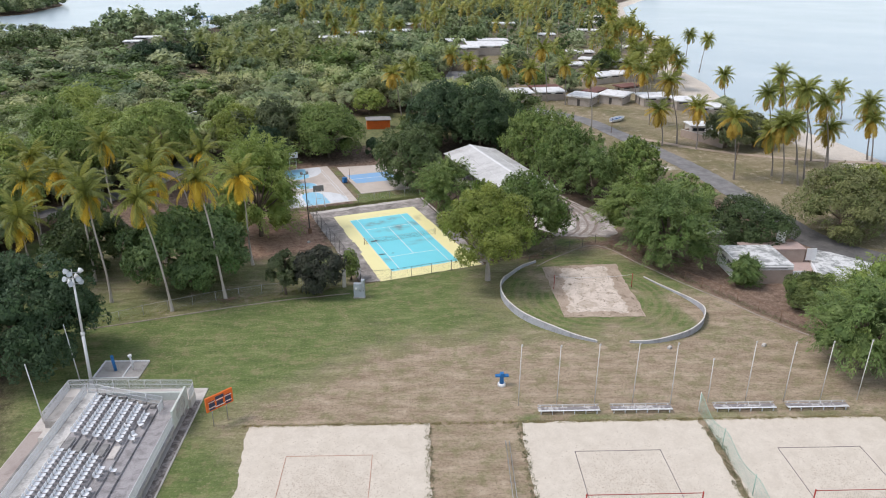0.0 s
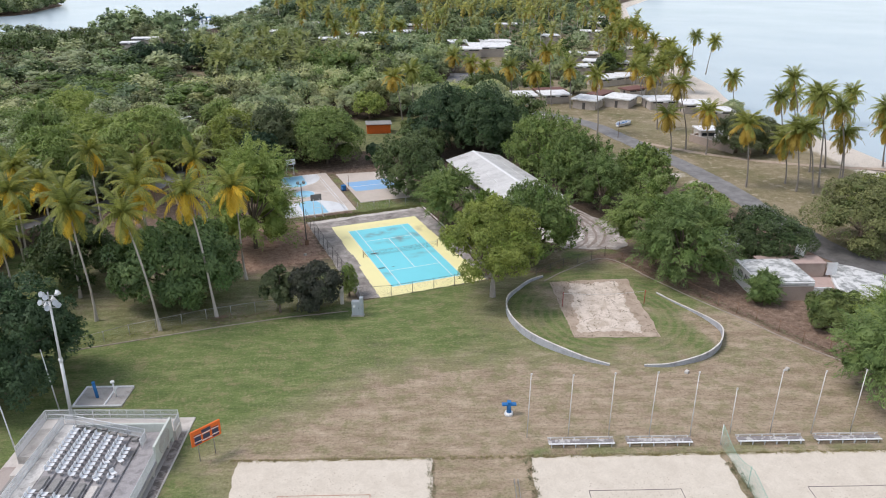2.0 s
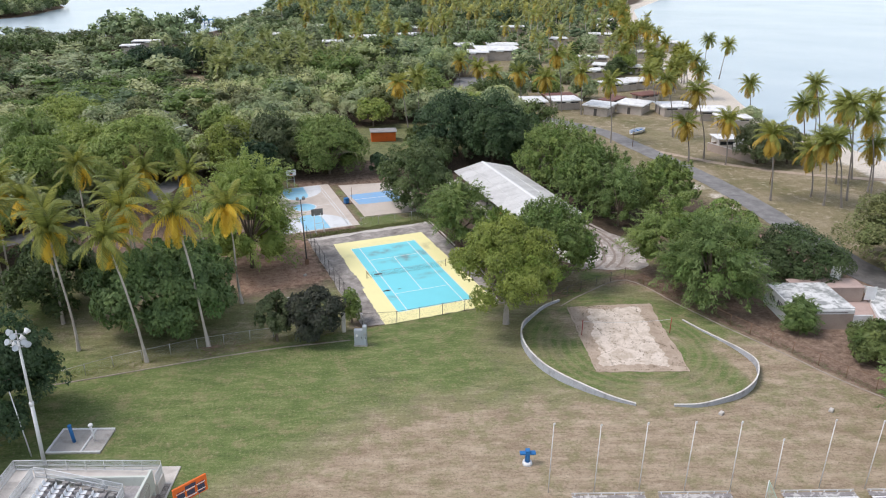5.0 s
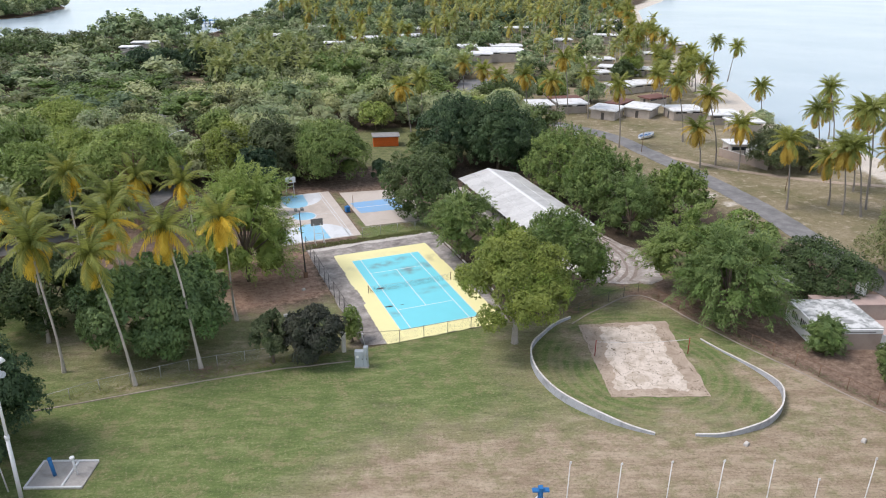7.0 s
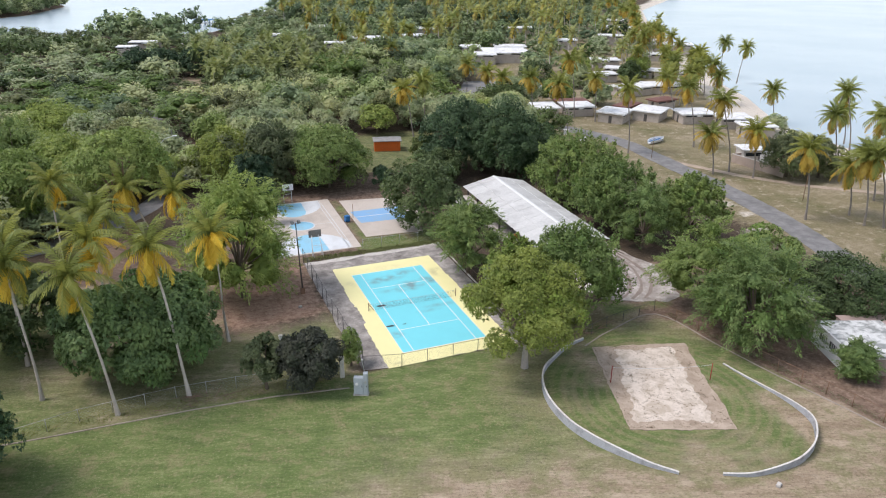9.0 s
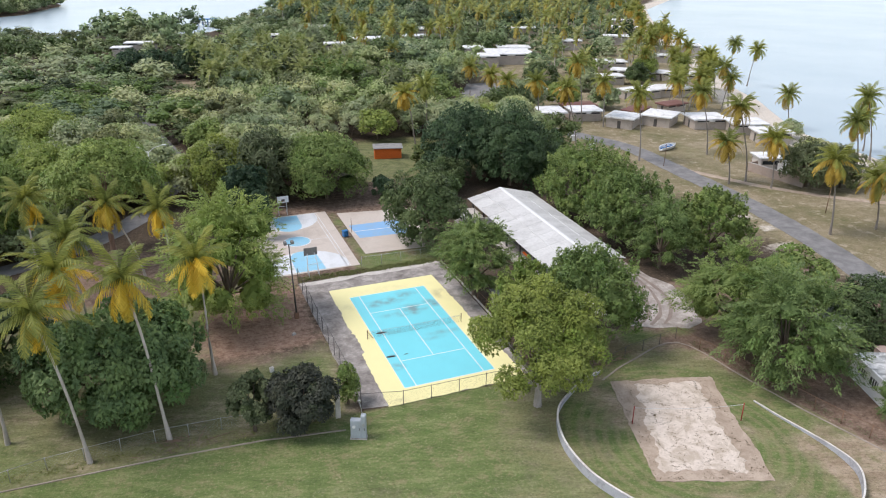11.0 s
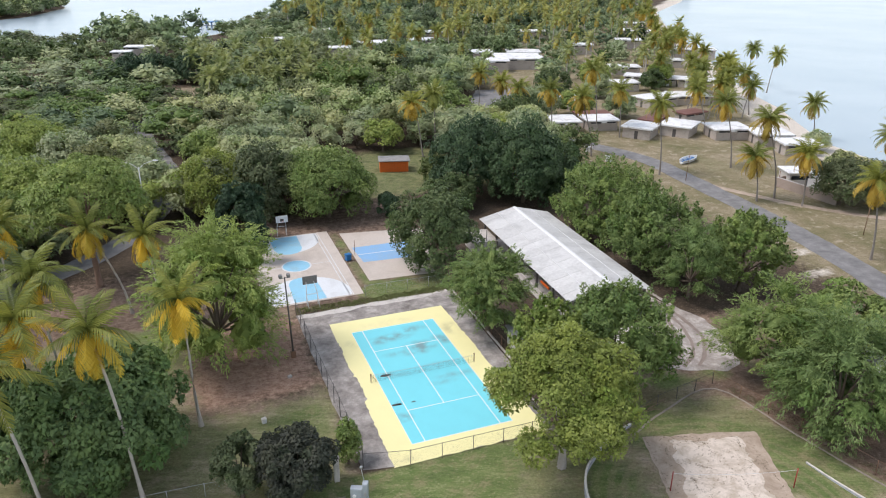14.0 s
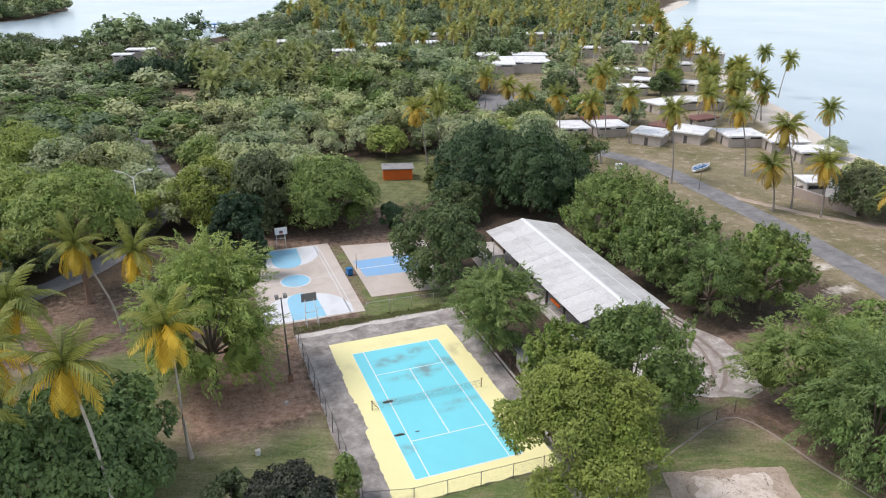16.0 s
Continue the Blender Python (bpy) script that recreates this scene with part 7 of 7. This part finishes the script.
for x, y, r, h, k in ((-34, 223, 6.5, 10.5, 1), (-24, 218, 6.0, 11.0, 2), (-13, 213, 6.0, 11.5, 3)):
    broadleaf(x, y, r, h, 0.4, LEAF_DEEP, 560 + k, "dense very dark green tree beside the marsh clearing", 5000, 0.5, group="dark trees by the marsh")

# dead fronds and branches at the palms' feet
for x, y, seed in ((-29.3, -13.0, 1), (18.2, -15.6, 2)):
    rng = np.random.default_rng(seed)
    ob = thing("brushwood_pile", "heap of dry reddish fronds and sticks", "brushwood", pose(x, y, 0))
    for k in range(22):
        a, b = rng.normal(size=3) * (1.3, 0.5, 0), rng.normal(size=3) * (1.5, 0.7, 0)
        part("stick", tubed((a[0], a[1], 0.08 + 0.02 * k), (a[0] + b[0], a[1] + b[1], 0.1 + 0.03 * k), 0.04, 0.02, 5), DEAD_WOOD, ob)

# ---- palms ----
PALM_LABEL = "tall leaning coconut palm with yellowing lower fronds"
palm((-37.0, -12.9), (-39.0, -12.1, 15.9), 1, PALM_LABEL, 0.25)
palm((-29.9, -11.9), (-31.7, -10.6, 17.2), 2, PALM_LABEL, 0.45)
palm((-24.6, -1.4), (-25.1, -0.8, 14.1), 3, "coconut palm with mostly orange hanging fronds", 0.62)
palm((-44.6, -7.0), (-45.3, -5.0, 15.2), 4, PALM_LABEL, 0.2)
palm((-46.9, 1.2), (-46.4, 1.2, 15.2), 5, PALM_LABEL, 0.35)
palm((-36.6, -2.0), (-37.2, -7.4, 17.6), 6, PALM_LABEL, 0.5)
palm((-54.4, 0.0), (-54.4, -0.2, 11.5), 7, PALM_LABEL, 0.3)
palm((-54.0, 9.0), (-53.8, 9.0, 14.2), 8, PALM_LABEL, 0.4)
palm((-55.5, 20.0), (-54.4, 20.4, 14.6), 9, PALM_LABEL, 0.4)
palm((-44.6, 25.6), (-44.2, 26.6, 14.6), 10, PALM_LABEL, 0.3)
palm((-27.5, 24.0), (-28.5, 24.4, 12.0), 11, PALM_LABEL, 0.45)
palm((-62.0, 12.0), (-61.0, 12.0, 14.0), 12, PALM_LABEL, 0.35)
palm((-37.0, 4.6), (-37.0, 1.6, 17.6), 14, PALM_LABEL, 0.25)
palm((-51.0, 18.0), (-50.7, 17.3, 13.0), 15, PALM_LABEL, 0.4)
palm((-31.5, 27.5), (-35.0, 27.5, 12.5), 13, PALM_LABEL, 0.4)

BEACH_LABEL = "slender coconut palm with green and golden fronds"
for k, (bx, by, tx, ty, tz, yl) in enumerate((
        (75.1, 56.7, 73.6, 57.2, 15.8, 0.35), (69.4, 75.2, 66.2, 76.2, 14.2, 0.55), (83.6, 95.1, 81.2, 95.8, 17.2, 0.4), (86.6, 88.9, 85.5, 89.1, 12.8, 0.4), (110.0, 83.8, 106.4, 84.7, 12.3, 0.4),
        (93.8, 55.7, 90.5, 56.6, 15.2, 0.4), (86.4, 35.2, 82.8, 36.4, 16.2, 0.5), (81.9, 35.1, 80.1, 35.6, 9.2, 0.6), (87.8, 29.6, 86.9, 29.9, 10.6, 0.5))):
    park_palm((bx, by), (tx, ty, tz), 100 + k, BEACH_LABEL, yl)
for k, (bx, by, tx, ty, tz, yl) in enumerate((
        (180.7, 145.2, 181, 144.7, 13.0, 0.2), (173.3, 127.5, 175.4, 127.3, 13.0, 0.2), (133.7, 70.2, 132.7, 70.9, 9.5, 0.3), (77.5, 5.9, 75.6, 6.4, 13.4, 0.5), (87.0, 4.8, 85.3, 5.3, 9.6, 0.3),
        (84.9, -0.1, 82.9, 0.6, 12.8, 0.4), (87.1, -2.3, 83.2, -0.9, 13.2, 0.3), (91.5, 0.3, 88.5, 1.5, 19.2, 0.2), (105.2, 10.7, 100.2, 12.4, 16.0, 0.3))):
    park_palm((bx, by), (tx, ty, tz), 120 + k, BEACH_LABEL, yl)
for k, (bx, by, tx, ty, tz, yl) in enumerate((
        (100.2, 2.8, 99.4, 3.0, 10.0, 0.5), (98.9, 1.0, 95.6, 2.3, 16.0, 0.4), (118.8, 6.9, 116.4, 7.6, 13.2, 0.3), (118.4, 5.4, 116.1, 6.0, 9.8, 0.4), (99.1, 9.5, 96.8, 10.2, 10.0, 0.3),
        (126.0, 38.0, 122.5, 39.5, 15.0, 0.2), (132.5, 45.2, 131.2, 45.7, 8.6, 0.3), (151.5, 41.8, 149.6, 42.5, 8.8, 0.3), (112.0, 30.0, 110.0, 31.0, 12.0, 0.3), (31.7, 88.8, 29.2, 89.4, 13.0, 0.6))):
    park_palm((bx, by), (tx, ty, tz), 140 + k, BEACH_LABEL, yl)
for k, (bx, by, tx, ty, tz, yl) in enumerate((
        (69.5, 111.9, 68.3, 112.1, 10.5, 0.5), (66.9, 89.9, 65.7, 90.1, 13.8, 0.5), (69.0, 123.6, 68.4, 123.5, 10.5, 0.5), (69.1, 140.8, 69.2, 140.6, 10.5, 0.5), (57.0, 188.2, 58.0, 187.9, 11.0, 0.5),
        (37.5, 96.0, 37.0, 96.3, 13.5, 0.1), (145.0, 112.0, 142.5, 112.6, 12.0, 0.2), (152.0, 122.0, 150.0, 122.5, 13.0, 0.3), (140.0, 100.0, 137.0, 101.0, 12.5, 0.4))):
    park_palm((bx, by), (tx, ty, tz), 160 + k, BEACH_LABEL, yl)
# a strip of palms behind the beach
rng = np.random.default_rng(77)
for k in range(48):
    t = rng.uniform(0, 1)
    i = t * 6
    a, b = SEA_SHORE[4 + int(i)], SEA_SHORE[5 + int(i)]
    f = i - int(i)
    x, y = a[0] + (b[0] - a[0]) * f - rng.uniform(16, 38), a[1] + (b[1] - a[1]) * f + rng.uniform(-10, 10)
    h = rng.uniform(9, 15)
    park_palm((x, y), (x + rng.uniform(-2, 2), y + rng.uniform(-2, 2), h), 200 + k, BEACH_LABEL, rng.uniform(0.2, 0.5))

# ---- woods ----
HOUSE_SPOTS = [(o.matrix_world.translation.x, o.matrix_world.translation.y, 9 if o.get("group") != "houses in the wood" else 11) for o in scene.objects if o.name.startswith(("bungalow", "beach_hut", "shed"))]
CLEAR = HOUSE_SPOTS + [(118, 211, 16), (21, 78, 11), (17, 70, 11), (-16, 191, 11), (0, 330, 20), (75, 140, 16), (66, 126, 10), (85, 156, 12), (40, 215, 12), (43, 235, 9)]
for hx, hy, hr in list(HOUSE_SPOTS):
    if hy > 180:
        CLEAR += [(hx - 0.36 * k, hy - 0.93 * k, 7.0) for k in ((8, 16, 24, 33) if hx > 100 else (8, 16, 24))]
CLEAR += [(-24, 90, 5), (-24, 80, 5), (-23.5, 71, 5), (-17, 172, 6), (-17, 200, 8), (-19, 182, 8)]
CLEAR += [(-75, 182, 10), (-77, 171, 8), (-41, 262, 8), (-43, 252, 7), (-33, 276, 8), (-36, 266, 7), (2, 305, 9), (6, 296, 8)]
CLEAR += [(2, 420, 9), (2, 405, 9), (2, 390, 9), (1, 375, 9), (0, 360, 9), (0, 345, 10)]
CLEAR += [(-26, 92, 5), (-26, 101, 4.5), (-25.5, 82, 5)]
ROADS = [p for p in ROAD_LINE] + [(-25, 96), (-26, 104), (-28, 112), (-29, 122), (-30, 131), (-31, 140)]


def wood_places(rng, count, x0, x1, y0, y1, gap, allowed):
    """Uneven places for trees, kept apart from one another and off roads, houses and lawns."""
    cell, got = {}, []
    for _ in range(count):
        x, y = rng.uniform(x0, x1), rng.uniform(y0, y1)
        if not allowed(x, y) or any((x - a) ** 2 + (y - b) ** 2 < r * r for a, b, r in CLEAR) or any((x - a) ** 2 + (y - b) ** 2 < 30 for a, b in ROADS):
            continue
        g = gap(y)
        key = (int(x // 8), int(y // 8))
        near = [q for i in (-1, 0, 1) for j in (-1, 0, 1) for q in cell.get((key[0] + i, key[1] + j), ())]
        if any((x - a) ** 2 + (y - b) ** 2 < g * g for a, b in near):
            continue
        cell.setdefault(key, []).append((x, y))
        got.append((x, y))
    return got


def inland_of(x, y):
    return float(shore_distance(np.array([x]), np.array([y]))[1][0])


def in_wood(x, y):
    if inland_of(x, y) < 3:
        return False
    if y < 62:
        return x < -40 - 0.25 * (62 - y) if y > 40 else x < -62
    if y < 100:
        return x < 58 and not (6 < x < 36 and y < 96)
    if y < 180:
        return x < 62 + 0.35 * (y - 100)
    return x < 95 + 0.55 * (y - 180) if y < 330 else True


for k, (bx, by, th) in enumerate(((52, 246, 12), (63, 255, 11), (80, 262, 12), (86, 250, 11), (60, 290, 12), (95, 250, 12), (108, 268, 11), (120, 282, 12), (77, 300, 13), (48, 300, 12))):
    park_palm((bx, by), (bx + 1, by, th), 400 + k, "coconut palm between far pale houses", 0.35, 1.1)
rng = np.random.default_rng(5)
proto = []
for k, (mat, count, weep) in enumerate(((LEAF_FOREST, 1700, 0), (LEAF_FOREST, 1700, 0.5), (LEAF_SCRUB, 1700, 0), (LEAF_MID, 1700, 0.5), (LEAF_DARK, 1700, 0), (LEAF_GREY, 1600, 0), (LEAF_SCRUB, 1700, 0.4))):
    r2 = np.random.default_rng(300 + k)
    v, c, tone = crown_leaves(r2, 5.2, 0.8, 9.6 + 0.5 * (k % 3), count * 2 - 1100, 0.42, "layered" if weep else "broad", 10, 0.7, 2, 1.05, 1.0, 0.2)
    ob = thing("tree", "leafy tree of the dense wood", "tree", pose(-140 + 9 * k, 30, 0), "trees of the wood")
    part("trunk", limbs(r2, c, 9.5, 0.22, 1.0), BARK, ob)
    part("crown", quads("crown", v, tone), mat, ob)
    proto.append(ob)


def low_scrub(x, y):
    """Where the wood is low mangrove scrub."""
    return y < 275 and ((x < -12 and y > 100) or (x < -58 and y > 60))


def near_wood(x, y):
    return y < 190 and x > -30 - 0.42 * (y + 106) - 22


places = wood_places(rng, 9000, -150, 110, -20, 190, lambda y: 5.6, lambda x, y: near_wood(x, y) and in_wood(x, y))
places.sort(key=lambda p: p[1])
used = 0
for x, y in places[:210]:
    m = Matrix.Translation((x, y, -0.1)) @ Matrix.Rotation(rng.uniform(0, 6.28), 4, "Z")
    s = rng.uniform(0.72, 1.25)
    low = 1.0
    if low_scrub(x, y):
        s, low = s * 1.0, 0.64
    which = proto[int(rng.choice(7, p=[0.24, 0.16, 0.2, 0.12, 0.08, 0.08, 0.12]))]
    if used < 7:
        which = proto[used]
        which.matrix_world = m @ Matrix.Diagonal((s, s, s * low * rng.uniform(0.85, 1.1), 1))
    else:
        copy = copy_thing(which, m)
        copy.scale = (s, s, s * low * rng.uniform(0.85, 1.1))
    used += 1


def wood_mass(name, label, spots, mats, high, leaf, count, seed, level=1):
    """Distant canopy: many small crowns in one mesh for each leaf colour."""
    rng = np.random.default_rng(seed)
    base = [crown_leaves(rng, 5.0, 0.6, 9.0, count, leaf, "broad", 7, 0.74, level, 1.25, 1.0, 0.15)[::2] for _ in range(6)]
    sets, tones = [[] for _ in mats], [[] for _ in mats]
    for x, y in spots:
        a, s = rng.uniform(0, 6.28), rng.uniform(0.7, 1.0) * (1.55 if rng.random() < 0.14 else 1.2)
        tall = high(x, y)
        if low_scrub(x, y):
            s, tall = s * 1.08, 0.6 * rng.uniform(0.8, 1.2)
        if tall > 1.5:
            s, tall = s * 1.5, 0.9
        r = np.array([[math.cos(a), -math.sin(a), 0], [math.sin(a), math.cos(a), 0], [0, 0, 1]])
        shape, twigs = base[rng.integers(6)]
        v = shape @ r.T * (s, s, s * tall) + (x, y, -0.2)
        w = noise.noise(Vector((x * 0.02, y * 0.02, 4))) + rng.uniform(-0.35, 0.35)
        i = int(np.clip((w + 0.6) / 1.2 * len(mats), 0, len(mats) - 1))
        i = 1 if high(x, y) > 1.5 else i
        sets[i].append(v)
        # crowns under the far palms: shade put into their leaf tone
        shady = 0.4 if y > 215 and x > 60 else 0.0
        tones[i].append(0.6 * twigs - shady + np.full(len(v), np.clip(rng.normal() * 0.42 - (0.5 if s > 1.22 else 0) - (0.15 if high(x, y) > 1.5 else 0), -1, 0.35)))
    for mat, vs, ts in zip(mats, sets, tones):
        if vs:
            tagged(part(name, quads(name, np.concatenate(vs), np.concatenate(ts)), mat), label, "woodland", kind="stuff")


mid = places[210:]
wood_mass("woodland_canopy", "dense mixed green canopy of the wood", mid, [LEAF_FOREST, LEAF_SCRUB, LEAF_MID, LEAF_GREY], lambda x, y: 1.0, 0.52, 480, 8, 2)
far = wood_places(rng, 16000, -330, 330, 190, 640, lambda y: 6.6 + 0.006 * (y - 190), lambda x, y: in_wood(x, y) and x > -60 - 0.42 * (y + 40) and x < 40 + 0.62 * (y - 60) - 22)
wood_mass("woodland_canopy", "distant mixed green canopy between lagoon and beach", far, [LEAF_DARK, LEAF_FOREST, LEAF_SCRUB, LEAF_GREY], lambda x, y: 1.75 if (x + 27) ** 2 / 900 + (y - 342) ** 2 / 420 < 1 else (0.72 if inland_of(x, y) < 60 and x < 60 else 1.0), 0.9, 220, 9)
islet = wood_places(rng, 2500, -330, -88, 505, 800, lambda y: 7.5, lambda x, y: float(islet_distance(np.array([x]), np.array([y]))[0]) > 3)
wood_mass("woodland_canopy", "mangrove canopy on the lagoon's far bank", islet, [LEAF_DARK, LEAF_FOREST], lambda x, y: 1.0, 1.0, 150, 10)
horizon = wood_places(rng, 2200, 60, 900, 640, 1300, lambda y: 12.0, lambda x, y: inland_of(x, y) > 4)
wood_mass("woodland_canopy", "far wooded coast", horizon, [LEAF_FOREST, LEAF_DARK], lambda x, y: 1.2, 1.8, 60, 11)


def palm_grove(spots, seed, label, tall, tone=0.0, mat=None, aged_mat=None, size=1.1):
    rng = np.random.default_rng(seed)
    crowns, olds, stems = [], [], []
    for x, y in spots:
        h = rng.uniform(*tall)
        a, o, b = palm_faces(rng, (x, y, 0), (x + rng.uniform(-2, 2), y + rng.uniform(-1.5, 1.5), h), 16, 4, size)
        crowns.append(a)
        olds.append(o)
        stems.append(b)
    for name, sets, m, words in (("palm_grove", crowns, mat or FROND_FAR, label), ("palm_grove", olds, aged_mat or FROND_OLD, "old hanging fronds of " + label)):
        tagged(part(name, quads(name, np.concatenate(sets), np.concatenate([np.full(len(c), tone + rng.uniform(-0.3, 0.3)) for c in sets])), m), words, "palm grove", kind="stuff")
    tagged(part("palm_stems", quads("palm_stems", np.concatenate(stems)), PALM_BARK), "thin grey stems of " + label, "palm stems", kind="stuff")


grove = wood_places(rng, 1500, -12, 36, 158, 245, lambda y: 5.6, lambda x, y: True)[:120]
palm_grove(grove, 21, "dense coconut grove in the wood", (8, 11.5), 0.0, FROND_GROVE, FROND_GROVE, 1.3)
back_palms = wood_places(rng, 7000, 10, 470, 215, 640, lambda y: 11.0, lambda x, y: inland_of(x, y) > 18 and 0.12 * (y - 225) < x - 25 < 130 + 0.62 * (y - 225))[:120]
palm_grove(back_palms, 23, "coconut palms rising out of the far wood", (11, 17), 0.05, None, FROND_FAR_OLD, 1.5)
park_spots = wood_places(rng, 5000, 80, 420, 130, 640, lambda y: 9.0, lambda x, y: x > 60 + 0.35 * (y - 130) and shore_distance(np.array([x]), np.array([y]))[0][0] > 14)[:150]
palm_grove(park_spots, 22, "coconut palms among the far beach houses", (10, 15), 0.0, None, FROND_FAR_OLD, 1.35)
for x, y, r, h, k in ((70, 112, 5.5, 9.5, 1), (79, 119, 6.0, 9.5, 2), (90, 117, 5.5, 8.5, 3), (60, 100, 6.5, 11, 4), (101, 110, 4.5, 7.5, 5), (146, 152, 5.5, 8.5, 6), (137, 144, 4.5, 7.5, 7), (112, 140, 5.5, 9, 8), (124, 160, 6, 9, 9), (98, 146, 6, 9.5, 10)):
    broadleaf(x, y, r, h, 0.6, (LEAF_MID, LEAF_DARK, LEAF_FOREST)[k % 3], 500 + k, "leafy green tree between the bungalows", 4500, 0.46, group="trees between the bungalows")
under = wood_places(rng, 2500, 90, 420, 150, 640, lambda y: 9.0, lambda x, y: x > 75 + 0.5 * (y - 150) and shore_distance(np.array([x]), np.array([y]))[0][0] > 22)[:330]
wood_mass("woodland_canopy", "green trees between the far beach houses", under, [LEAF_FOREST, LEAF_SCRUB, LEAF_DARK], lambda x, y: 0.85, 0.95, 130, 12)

# ---- grass and weeds ----
weeds("weeds", "dry weed tufts growing through old sand", 1000, on_old_sand, 0.12, WEED_BROWN, 1)
weeds("weeds", "dry grass along the edges of the sand", 900, lambda a, b: (*uv(-14.9 + 66 * a, -51.0 + 0.35 * (b - 0.4)), 0), 0.2, WEED, 2)
weeds("weeds", "pale weeds under the divider net", 300, lambda a, b: (*uv(32.4 + 0.9 * (b - 0.5) + 0.3 * math.sin(9 * a), -52.4 - 17 * a), 0), 0.22, WEED, 3)
weeds("weeds", "dry grass beside the sand", 500, lambda a, b: (*uv((4.1, 13.4)[int(b * 1.999)] + 0.3 * math.sin(40 * b), -51 - 22 * a), 0), 0.22, WEED, 4)
weeds("weeds", "weeds along the kerb and wire fence", 700, lambda a, b: (-47 + 34 * a, -13.6 - 1.2 * a + 1.6 * b, 0), 0.15, WEED_GREEN, 5)
weeds("weeds", "weeds along the court's back edge", 700, lambda a, b: (-11 + 23 * a, 19.2 + 1.6 * b, 0), 0.28, WEED_GREEN, 6)
weeds("weeds", "dry weeds below the fence on the slope", 900, lambda a, b: (30.2 + 7.6 * a + 1.2 * b, -15 - 37 * a, 0), 0.15, WEED, 7)
